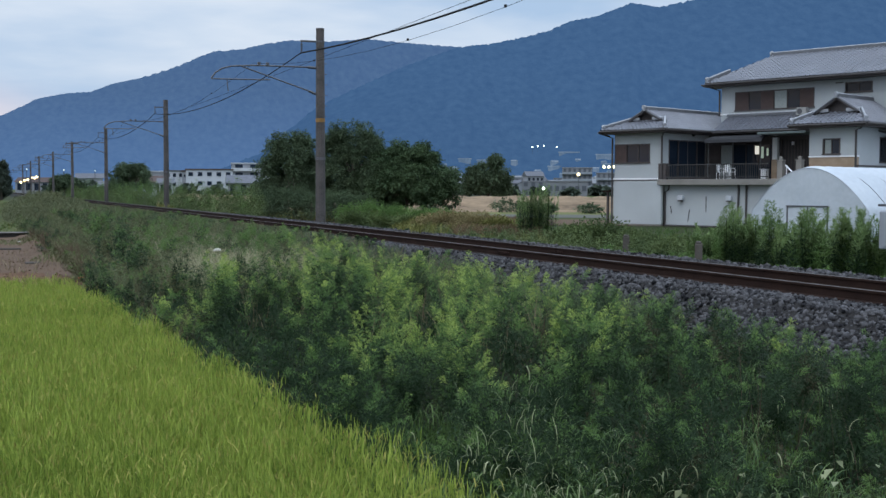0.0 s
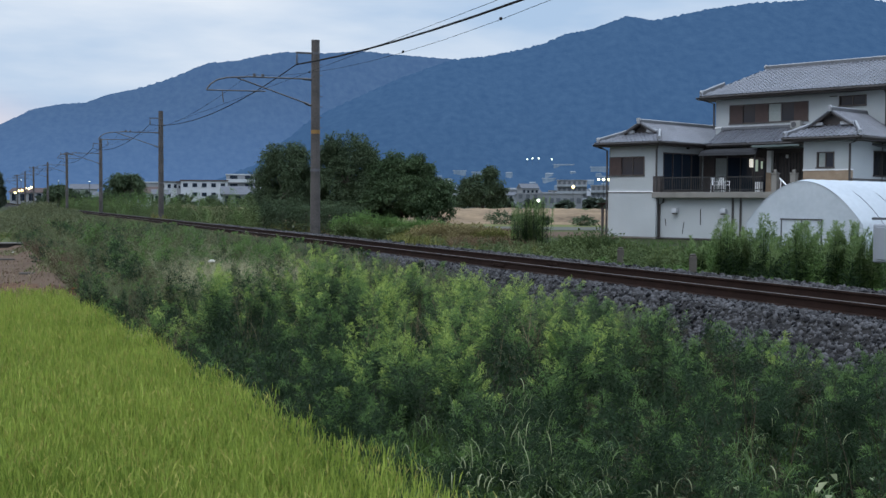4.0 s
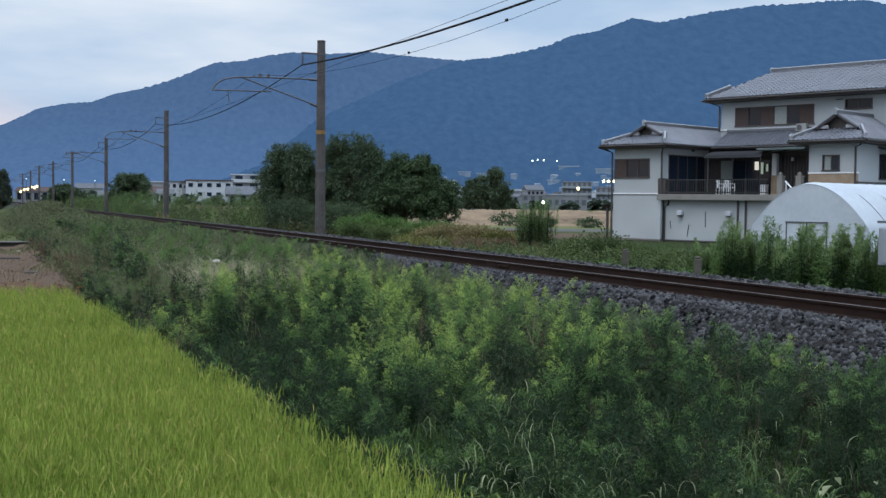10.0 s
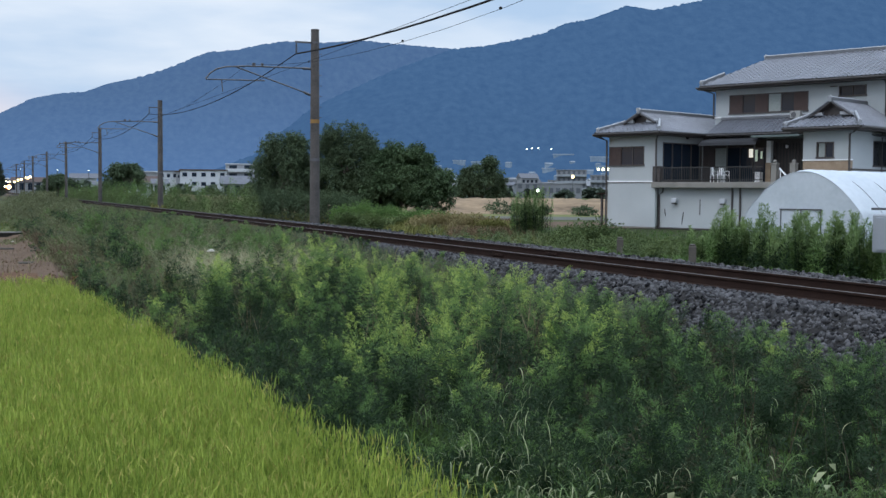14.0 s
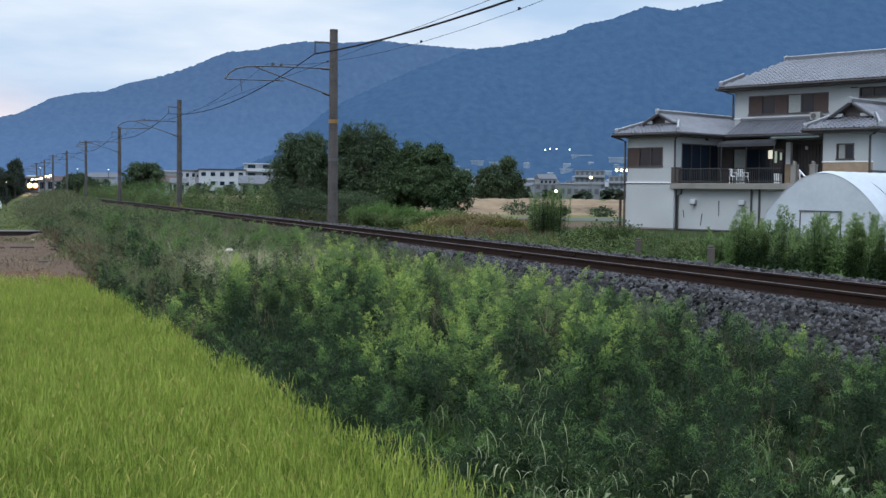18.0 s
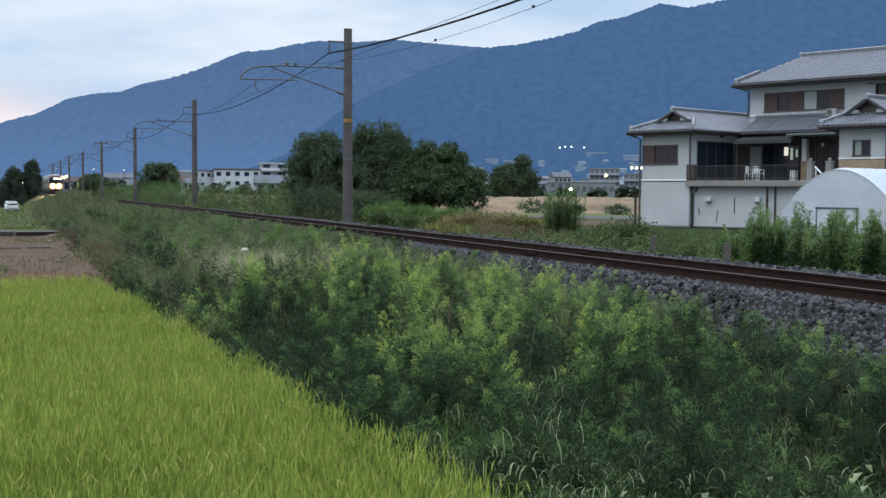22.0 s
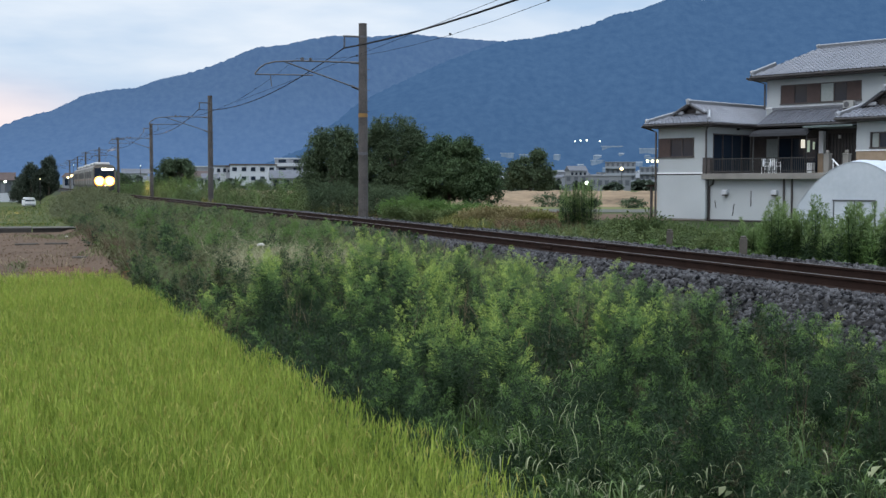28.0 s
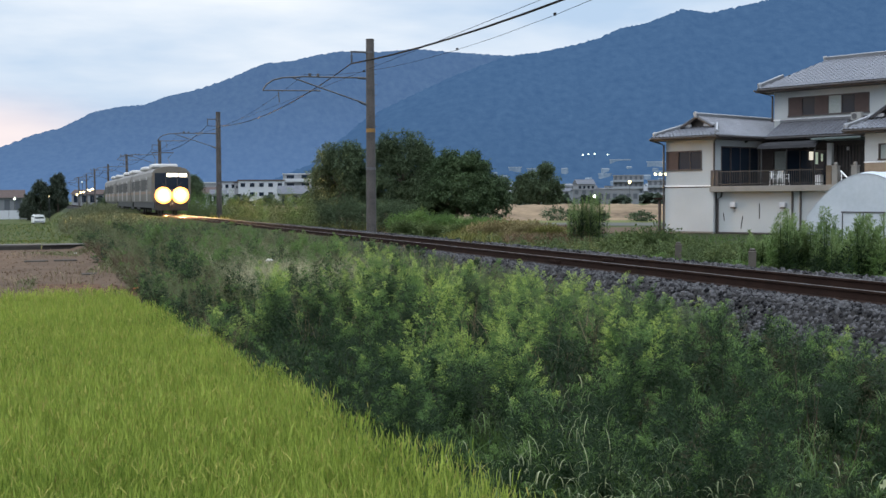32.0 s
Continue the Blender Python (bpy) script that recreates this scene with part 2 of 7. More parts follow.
# ---- building blocks ----
class Shape:
    """Gathers simple solids into one mesh."""

    def __init__(self):
        self.v, self.f = [], []

    def add(self, verts, faces):
        n = len(self.v)
        self.v += [tuple(p) for p in verts]
        self.f += [tuple(i + n for i in q) for q in faces]
        return self

    def box(self, c, s, m=None, bev=0.0):
        x, y, z = (k / 2 for k in s)
        if bev:
            b, vs = bev, []
            for sz in (-1, 1):
                for inset in ((b, 0) if sz < 0 else (0, b)):
                    zz = sz * z if inset else sz * (z - b)
                    for px, py in ((-1, -1), (1, -1), (1, 1), (-1, 1)):
                        vs.append(Vector((px * (x - inset), py * (y - inset), zz)))
            fs = [(3, 2, 1, 0), (12, 13, 14, 15)]
            for r in range(3):
                fs += [(r * 4 + i, r * 4 + (i + 1) % 4, r * 4 + 4 + (i + 1) % 4, r * 4 + 4 + i) for i in range(4)]
        else:
            vs = [Vector((i * x, j * y, k * z)) for k in (-1, 1) for i, j in ((-1, -1), (1, -1), (1, 1), (-1, 1))]
            fs = [(3, 2, 1, 0), (4, 5, 6, 7), (0, 1, 5, 4), (1, 2, 6, 5), (2, 3, 7, 6), (3, 0, 4, 7)]
        m = (Matrix.Translation(c) @ m) if m else Matrix.Translation(c)
        return self.add([m @ p for p in vs], fs)

    def span(self, lo, hi, bev=0.0):
        return self.box([(a + b) / 2 for a, b in zip(lo, hi)], [abs(b - a) for a, b in zip(lo, hi)], None, bev)

    def tube(self, pts, r, n=8, r1=None, caps=True):
        pts = [Vector(p) for p in pts]
        r1 = r if r1 is None else r1
        vs, fs = [], []
        for i, p in enumerate(pts):
            d = (pts[min(i + 1, len(pts) - 1)] - pts[max(i - 1, 0)]).normalized()
            e = d.orthogonal().normalized() if abs(d.z) > 0.9 else d.cross(Vector((0, 0, 1))).normalized()
            g = d.cross(e)
            rr = r + (r1 - r) * i / max(1, len(pts) - 1)
            vs += [p + (e * math.cos(2 * math.pi * k / n) + g * math.sin(2 * math.pi * k / n)) * rr for k in range(n)]
        for i in range(len(pts) - 1):
            fs += [(i * n + k, i * n + (k + 1) % n, (i + 1) * n + (k + 1) % n, (i + 1) * n + k) for k in range(n)]
        if caps:
            fs += [tuple(range(n))[::-1], tuple(range((len(pts) - 1) * n, len(pts) * n))]
        return self.add(vs, fs)

    def prism(self, outline, lo, hi, axis="y"):
        """An outline in the other two axes, pulled along one axis."""
        n = len(outline)
        order = {"x": lambda a, b, t: (t, a, b), "y": lambda a, b, t: (a, t, b), "z": lambda a, b, t: (a, b, t)}[axis]
        vs = [order(a, b, t) for t in (lo, hi) for a, b in outline]
        fs = [(i, (i + 1) % n, n + (i + 1) % n, n + i) for i in range(n)] + [tuple(range(n))[::-1], tuple(range(n, 2 * n))]
        return self.add(vs, fs)

    def mesh(self, name, material, smooth=False):
        me = bpy.data.meshes.new(name)
        me.from_pydata(self.v, [], self.f)
        me.materials.append(material)
        if smooth:
            me.shade_smooth()
        return me


def part(name, shape, material, parent=None, label="", smooth=False):
    ob = new(name, shape.mesh(name, material, smooth) if isinstance(shape, Shape) else shape)
    if parent:
        ob.parent = parent
    return tagged(ob, label)


def thing(name, label, category, m=None, group="", kind=""):
    ob = new(name)
    ob.empty_display_size = 0.3
    if m is not None:
        ob.matrix_basis = m
    return tagged(ob, label, category, group, kind)


def raw_mesh(name, verts, faces4, material):
    """A mesh from numpy arrays of verts (n,3) and quads or triangles (m,k)."""
    me = bpy.data.meshes.new(name)
    k = faces4.shape[1]
    me.vertices.add(len(verts))
    me.vertices.foreach_set("co", np.ascontiguousarray(verts, dtype=np.float32).ravel())
    me.loops.add(len(faces4) * k)
    me.loops.foreach_set("vertex_index", np.ascontiguousarray(faces4, dtype=np.int32).ravel())
    me.polygons.add(len(faces4))
    me.polygons.foreach_set("loop_start", np.arange(0, len(faces4) * k, k, dtype=np.int32))
    me.polygons.foreach_set("loop_total", np.full(len(faces4), k, dtype=np.int32))
    me.materials.append(material)
    me.update(calc_edges=True)
    me.validate()
    return me


rng = np.random.default_rng(7)


def unit(a):
    return a / np.maximum(np.linalg.norm(a, axis=1, keepdims=True), 1e-9)


def leaves(base, way, length, width, droop=0.25):
    """Pointed leaves, each a folded rhombus, from base points along ways."""
    n = len(base)
    way = unit(way)
    side = unit(np.cross(way, np.array([0, 0, 1.0]) + rng.normal(size=(n, 3)) * 0.45))
    nrm = np.cross(side, way)
    L, W = np.asarray(length).reshape(-1, 1), np.asarray(width).reshape(-1, 1)
    mid = base + way * L * 0.45
    tip = base + way * L - np.array([0, 0, 1]) * L * droop
    v = np.stack([base, mid + side * W + nrm * W * 0.35, tip, mid - side * W + nrm * W * 0.35], 1).reshape(-1, 3)
    return v, np.arange(4 * n).reshape(-1, 4)


def blades(base, lean, length, width, bend=0.5):
    """Grass blades: narrow strips of two pieces that bend over along lean (n,2) to a point."""
    n = len(base)
    L, W = np.asarray(length).reshape(-1, 1), np.asarray(width).reshape(-1, 1)
    out = np.concatenate([lean, np.zeros((n, 1))], 1)
    side = unit(np.stack([-lean[:, 1], lean[:, 0], np.zeros(n)], 1) + rng.normal(size=(n, 3)) * [0.8, 0.8, 0])

    def along(t):
        return base + out * L * (t * 0.35 + bend * t * t) + np.array([0, 0, 1]) * L * (t - 0.35 * bend * t ** 3)

    low, mid = along(0.0), along(0.55)
    v = np.stack([low - side * W * 0.8, low + side * W * 0.8, mid - side * W, mid + side * W, along(1.0)], 1).reshape(-1, 3)
    k = np.arange(n)[:, None] * 5
    return v, np.concatenate([k + np.array([[0, 1, 3]]), k + np.array([[0, 3, 2]]), k + np.array([[2, 3, 4]])], 0)


def arched(base, lean, length, width, bend=1.0, pieces=5):
    """Broad grass blades that rise and bow over in a smooth arc, widest a third of the way up."""
    n = len(base)
    L, W = np.asarray(length).reshape(-1, 1), np.asarray(width).reshape(-1, 1)
    out = np.concatenate([unit(lean), np.zeros((n, 1))], 1)
    side = np.stack([-out[:, 1], out[:, 0], np.zeros(n)], 1)
    arc = bend * rng.uniform(0.7, 1.3, (n, 1))
    at, v = base.copy(), []
    for k in range(pieces + 1):
        t = k / pieces
        w = W * (0.55 + 1.5 * t) * (1 - t) ** 0.6 if k < pieces else W * 0.04
        v += [at - side * w, at + side * w]
        a = 0.15 + arc * t * 1.6
        at = at + (out * np.sin(a) + np.array([0, 0, 1]) * np.cos(a)) * L / pieces
    m = 2 * (pieces + 1)
    v = np.stack(v, 1).reshape(-1, 3)
    f = [np.arange(n)[:, None] * m + np.array([[2 * k, 2 * k + 1, 2 * k + 3, 2 * k + 2]]) for k in range(pieces)]
    return v, np.concatenate(f)


def stuff(name, pieces, material, label, category):
    vs, fs, n = [], [], 0
    for v, f in pieces:
        vs.append(v), fs.append(f + n)
        n += len(v)
    ob = new(name, raw_mesh(name, np.concatenate(vs), np.concatenate(fs), material))
    return tagged(ob, label, category, kind="stuff")


# ---- the ground: paddy, bank, railway bed and the plain beyond ----
RAIL_Z, TRACK_X, GAUGE = 1.03, 9.93, 1.067
PROFILE_X = (-400, 1.6, 2.0, 2.6, 5.0, 7.7, 8.72, 10.95, 11.2, 11.75, 12.6, 14.5, 18, 400)
PROFILE_Z = (0.0, 0.0, 0.12, 0.05, 0.12, 0.2, 0.87, 0.87, 0.95, 0.95, 0.4, 0.12, 0.0, 0.0)


def ground_z(x, y):
    x, y = np.asarray(x, float), np.asarray(y, float)
    z = np.interp(x, PROFILE_X, PROFILE_Z)
    # beyond the paddy the bank broadens towards the lane
    far = np.clip((y - 22) / 30, 0, 1) * np.clip((x - 1.5) / 2.5, 0, 1) * np.clip((9.0 - x) / 2, 0, 1)
    low = np.clip((y - 60) / 50, 0, 1) * np.clip((4.4 - x) / 2.6, 0, 1)
    return z + 0.12 * far - 1.25 * low * low * (3 - 2 * low)


def steps(lo, hi, n):
    return list(np.linspace(lo, hi, n, endpoint=False))


def build_ground():
    xs = [-4300, -2500, -1200, -600, -300, -150] + steps(-80, -10, 10) + steps(-10, 1, 12) + steps(1, 20, 64) + steps(20, 60, 20) + steps(60, 160, 20) + [180, 240, 320, 450, 700, 1200, 2500, 4300]
    ys = [-4300, -2000, -800, -300, -120, -50] + steps(-20, 3, 10) + steps(3, 70, 110) + steps(70, 200, 52) + steps(200, 400, 24) + [420, 500, 650, 900, 1300, 2000, 3000, 4300]
    X, Y = np.meshgrid(xs, ys)
    Z = ground_z(X, Y) + 0.02 * np.sin(X * 3.1 + Y) * np.cos(Y * 2.3) * (np.abs(X - TRACK_X) > 2)
    v = np.stack([X, Y, Z], -1).reshape(-1, 3)
    nx, ny = len(xs), len(ys)
    i = (np.arange(ny - 1)[:, None] * nx + np.arange(nx - 1)[None, :]).reshape(-1, 1)
    f = i + np.array([[0, 1, nx + 1, nx]])
    me = raw_mesh("ground", v, f, GRASS_GROUND)
    for m in (SOIL, BARE, BALLAST_BED, MOW, DRY_GRASS, GAP_GROUND, RED_SOIL):
        me.materials.append(m)
    c = v[f].mean(1)
    x, y = c[:, 0], c[:, 1]
    idx = np.zeros(len(f), dtype=np.int32)
    idx[(x < 2.1) & (y < 20.6)] = 1
    idx[(x < 4.0) & (y >= 20.6) & (y < 56)] = 2
    idx[(x < 2.2) & (y >= 20.6) & (y < 30 + 3 * np.sin(x * 1.7))] = 7
    idx[(x < 5.0) & (y >= 56)] = 4
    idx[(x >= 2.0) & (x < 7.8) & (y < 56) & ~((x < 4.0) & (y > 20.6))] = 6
    idx[(x > 7.75) & (x < 12.2)] = 3
    idx[(x > 24) & (y > 20) & (np.hypot(x, y) > 80)] = 4
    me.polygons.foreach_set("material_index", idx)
    me.shade_smooth()
    return tagged(new("ground", me), "flat farmland with a low weedy railway bank", "ground", kind="structure")


build_ground()


# ---- mountains on the horizon ----
BACK_AZ = (-180, -120, -60, -25, -8, -1.3, 0.1, 1.35, 2.8, 4.0, 5.0, 6.2, 7.5, 8.8, 10.6, 11.9, 13.2, 14.3, 15.7, 17.8, 19.4, 21.1, 22.2, 26, 32, 60, 120, 180)
BACK_EL = (0.8, 1.2, 1.0, 0.9, 1.6, 2.47, 3.05, 3.4, 4.15, 4.39, 4.48, 4.93, 5.24, 5.69, 6.48, 6.61, 6.92, 7.09, 7.01, 7.2, 7.06, 6.93, 6.85, 6.2, 5, 4, 2, 0.8)
FRONT_AZ = (6, 10, 12.8, 15.4, 16.8, 19.5, 22.2, 23.8, 25.4, 26.5, 27.6, 28.9, 30.5, 31.8, 32.9, 34.2, 36.2, 38, 39.8, 41, 42.2, 46, 55, 75, 100, 130)
FRONT_EL = (0.05, 0.6, 1.75, 3.9, 4.62, 5.87, 6.84, 7.0, 7.3, 7.57, 8.03, 8.25, 8.83, 8.61, 8.81, 9.05, 9.27, 9.3, 9.38, 9.34, 9.05, 8.6, 7.5, 5, 3, 0.3)


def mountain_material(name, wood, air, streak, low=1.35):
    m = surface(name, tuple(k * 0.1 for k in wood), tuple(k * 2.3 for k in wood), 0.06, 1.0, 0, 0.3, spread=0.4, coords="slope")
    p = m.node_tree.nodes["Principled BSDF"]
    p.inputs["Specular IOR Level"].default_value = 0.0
    # haze is painted on the slope as an even blue emission
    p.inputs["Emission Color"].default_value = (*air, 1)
    # and graded by height, low being its strength at the foot
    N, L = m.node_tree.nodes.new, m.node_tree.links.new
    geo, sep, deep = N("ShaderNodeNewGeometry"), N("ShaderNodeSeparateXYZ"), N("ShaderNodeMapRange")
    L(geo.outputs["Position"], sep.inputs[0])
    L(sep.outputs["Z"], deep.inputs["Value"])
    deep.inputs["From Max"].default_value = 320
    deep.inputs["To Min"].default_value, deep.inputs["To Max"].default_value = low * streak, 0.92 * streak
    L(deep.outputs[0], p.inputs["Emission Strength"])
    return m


def mountains(name, az, el, foot, ridge, back, material, label, lo, hi, n, seed):
    A = np.radians(np.linspace(lo, hi, n))
    H = ridge * np.tan(np.radians(np.interp(np.degrees(A), az, el)))
    rows = np.linspace(0, 1, 36)
    V = []
    for t in rows:
        r = foot + (ridge - foot) * t
        k = t ** 1.25
        fold = np.array([noise.fractal((math.degrees(a) * 0.55 + seed + 0.8 * t, t * 1.1, 0.3), 0.9, 2.1, 5) for a in A])
        h = H * np.clip(k + fold * 0.1 * math.sin(math.pi * t), 0, 1) - (8 if t == 0 else 0)
        rr = r + fold * 60 * math.sin(math.pi * t)
        if t == 1:
            h = H + np.array([noise.noise((math.degrees(a) * 5.0, seed, 0)) * 4.5 + noise.noise((math.degrees(a) * 14.0, seed, 2)) * 2.8 for a in A])
        V.append(np.stack([np.sin(A) * rr, np.cos(A) * rr, h], -1))
    V.append(np.stack([np.sin(A) * back, np.cos(A) * back, H * 0.5], -1))
    v = np.concatenate(V)
    i = (np.arange(len(V) - 1)[:, None] * n + np.arange(n - 1)[None, :]).reshape(-1, 1)
    me = raw_mesh(name, v, i + np.array([[0, 1, n + 1, n]]), material)
    me.shade_smooth()
    return tagged(new(name, me), label, "mountain", kind="structure")


MOUNT_BACK = mountain_material("hazed_far_forest", (0.012, 0.016, 0.015), (0.055, 0.112, 0.242), 1.0, 1.2)
MOUNT_FRONT = mountain_material("hazed_near_forest", (0.010, 0.0145, 0.017), (0.037, 0.09, 0.2), 1.06, 0.86)
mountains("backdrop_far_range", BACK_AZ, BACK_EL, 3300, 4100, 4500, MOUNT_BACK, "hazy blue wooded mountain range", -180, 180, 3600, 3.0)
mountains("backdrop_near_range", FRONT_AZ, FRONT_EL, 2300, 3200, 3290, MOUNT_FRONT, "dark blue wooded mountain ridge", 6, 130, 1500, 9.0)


# ---- railway ----
def rail_profile(x):
    o = [(-0.065, 0), (0.065, 0), (0.065, 0.012), (0.012, 0.03), (0.01, 0.115), (0.032, 0.125), (0.032, 0.15), (-0.032, 0.15), (-0.032, 0.125), (-0.01, 0.115), (-0.012, 0.03), (-0.065, 0.012)]
    return [(x + a, RAIL_Z - 0.15 + b) for a, b in o]


Y0, Y1 = -4.0, 420.0


def build_track():
    track = thing("railway_track", "single rusty rail track on wooden sleepers", "railway", kind="structure")
    for s in (-1, 1):
        x = TRACK_X + s * (GAUGE / 2 + 0.032)
        rail = part("rail", Shape().prism(rail_profile(x), Y0, Y1), RUST, track, "rust-brown steel rail")
        part("running_face", Shape().span((x - 0.028, Y0, RAIL_Z + 0.0005), (x + 0.028, Y1, RAIL_Z + 0.003)), RAIL_TOP, rail)
        for y in (20.5, 45.5, 70.5):
            part("fishplate", Shape().box((x - 0.026, y, RAIL_Z - 0.075), (0.02, 0.5, 0.06), None, 0.006), RUST, rail)
            for d in (-0.2, -0.07, 0.07, 0.2):
                part("bolt", Shape().tube([(x - 0.036, y + d, RAIL_Z - 0.075), (x - 0.06, y + d, RAIL_Z - 0.075)], 0.014, 6), RUST, rail)
    sl = Shape().box((0, 0, 0), (2.1, 0.2, 0.14), None, 0.012).mesh("sleeper", SLEEPER)
    for k in range(170):
        y = 6 + k * 0.62
        o = part("sleeper", sl, SLEEPER, track)
        o.matrix_basis = pose(TRACK_X + rng.normal() * 0.012, y + rng.normal() * 0.015, RAIL_Z - 0.15 - 0.07, 0, 0, rng.normal() * 0.6)


build_track()


def stones(n, xlo, xhi, ylo, yhi, lo, hi, lift=0.0):
    """Angular ballast stones lying on the bed."""
    base = np.array([[1, 0, -.6], [-.5, .87, -.6], [-.5, -.87, -.6], [.9, .5, .45], [-.8, .55, .5], [.1, -.95, .55], [0.1, 0.1, 1.0]])
    tri = np.array([[0, 2, 1], [0, 1, 3], [1, 4, 3], [1, 2, 4], [2, 5, 4], [2, 0, 5], [0, 3, 5], [3, 4, 6], [4, 5, 6], [5, 3, 6]])
    x, y = rng.uniform(xlo, xhi, n), ylo + (yhi - ylo) * rng.uniform(0, 1, n) ** 1.6
    z = ground_z(x, y) + lift
    size = rng.uniform(lo, hi, n)[:, None, None]
    v = base[None] * size * rng.uniform(0.55, 1.25, (n, 1, 3)) + rng.normal(size=(n, 7, 3)) * size * 0.13
    a, b = rng.uniform(0, 6.3, n), rng.normal(size=n) * 0.6
    ca, sa, cb, sb = np.cos(a), np.sin(a), np.cos(b), np.sin(b)
    R = np.stack([np.stack([ca, -sa * cb, sa * sb], -1), np.stack([sa, ca * cb, -ca * sb], -1), np.stack([0 * a, sb, cb], -1)], 1)
    v = np.einsum("nij,nkj->nki", R, v) + np.stack([x, y, z], -1)[:, None]
    return v.reshape(-1, 3), (np.arange(n)[:, None, None] * 7 + tri[None]).reshape(-1, 3)


stuff("ballast", [stones(24000, 7.55, 9.3, 7, 40, 0.016, 0.042), stones(6500, 10.9, 12.4, 7, 60, 0.02, 0.045), stones(2500, 9.5, 10.4, 7, 45, 0.02, 0.04)], BALLAST, "grey crushed-stone ballast along the rails", "ballast")


# ---- overhead line ----
POLE_X = 13.9
POLE_Y = (49.6, 93.8, 139.0, 188.8, 236.0, 288.0, 332.0, 387.0)
TOP = 9.0


def sag(a, b, drop, n=14):
    a, b = Vector(a), Vector(b)
    return [a.lerp(b, i / n) - Vector((0, 0, drop * 4 * (i / n) * (1 - i / n))) for i in range(n + 1)]


def build_pole(tall, crossarm, banded=False):
    p = thing("catenary_pole", "round weathered concrete railway pole with a bracket arm", "utility pole", group="poles along the railway")
    shaft = part("shaft", Shape().tube([(0, 0, -0.3), (0, 0, 3), (0, 0, 6), (0, 0, tall)], 0.225, 14, 0.175), POLE_CON, p, smooth=False)
    part("cap", Shape().tube([(0, 0, tall), (0, 0, tall + 0.05)], 0.18, 14), POLE_CON, p)
    if banded:
        part("band", Shape().tube([(0, 0, 5.04), (0, 0, 5.2)], 0.202, 14), YELLOW, p, "yellow marking band")
    part("plate_band", Shape().tube([(0, 0, 3.42), (0, 0, 3.54)], 0.214, 14), STEEL, p)
    part("collar", Shape().tube([(0, 0, tall - 0.56), (0, 0, tall - 0.48)], 0.19, 12), STEEL, p)
    arm = part("top_arm", Shape().box((-0.42, 0, tall - 0.52), (0.9, 0.07, 0.07)), STEEL, p)
    ins = Shape().tube([(-0.82, 0, tall - 0.54), (-0.82, 0, tall - 1.02)], 0.02, 6)
    for k in range(4):
        ins.tube([(-0.82, 0, tall - 0.66 - k * 0.09), (-0.82, 0, tall - 0.69 - k * 0.09)], 0.06, 8)
    part("insulator", ins, STEEL, arm)
    # hinged cantilever: curved top tube, stay and registration tube
    br = part("cantilever", Shape().tube([(-0.15, 0, 7.38), (-1.4, 0, 7.37), (-2.9, 0, 7.36), (-3.83, 0, 7.29), (-4.23, 0, 7.18), (-4.5, 0, 7.0), (-4.68, 0, 6.76)], 0.034, 7), STEEL, p)
    part("stay", Shape().tube([(-0.15, 0, 6.25), (-3.5, 0, 7.33)], 0.03, 7), STEEL, br)
    part("registration_tube", Shape().tube([(-4.68, 0, 6.74), (-2.19, 0, 6.78)], 0.028, 7), STEEL, br)
    part("steady_arm", Shape().tube([(-4.02, 0, 6.74), (-4.0, 0, 6.5), (-3.97, 0, 6.25)], 0.02, 6), STEEL, br)
    part("insulator", Shape().tube([(-0.2, 0, 7.36), (-0.55, 0, 7.37)], 0.055, 8), STEEL, br)
    part("insulator", Shape().tube([(-0.2, 0, 6.24), (-0.5, 0, 6.36)], 0.055, 8), STEEL, br)
    part("saddle", Shape().box((-2.66, 0, 7.42), (0.12, 0.12, 0.16)), STEEL, br)
    part("clamp", Shape().box((-2.3, 0, 7.45), (0.1, 0.1, 0.1)), STEEL, br)
    for k in range(9):
        part("step_bolt", Shape().tube([(0.14, 0, 4.4 + k * 0.45), (0.3, 0, 4.4 + k * 0.45)], 0.014, 5), STEEL, p)
    if crossarm:
        ca = part("crossarm", Shape().box((0, 0, tall - 0.25), (2.0, 0.12, 0.12)), STEEL, p)
        for sx in (-0.85, -0.3, 0.85):
            part("pin_insulator", Shape().tube([(sx, 0, tall - 0.2), (sx, 0, tall + 0.05)], 0.05, 7), STEEL, ca)
    return p


build_pole(TOP, False, True).matrix_basis = pose(POLE_X, POLE_Y[0], 0.0)
pole = build_pole(TOP, False)
pole.matrix_basis = pose(POLE_X, POLE_Y[1], 0.0)
for y in POLE_Y[2:3]:
    copy_thing(pole, pose(POLE_X, y, 0.0))
tee = build_pole(TOP + 0.25, True)
tee.matrix_basis = pose(POLE_X, POLE_Y[3], 0.0)
for k, y in enumerate(POLE_Y[4:]):
    copy_thing(tee if k % 2 else pole, pose(POLE_X, y, 0.1 + 0.25 * (k > 0)))


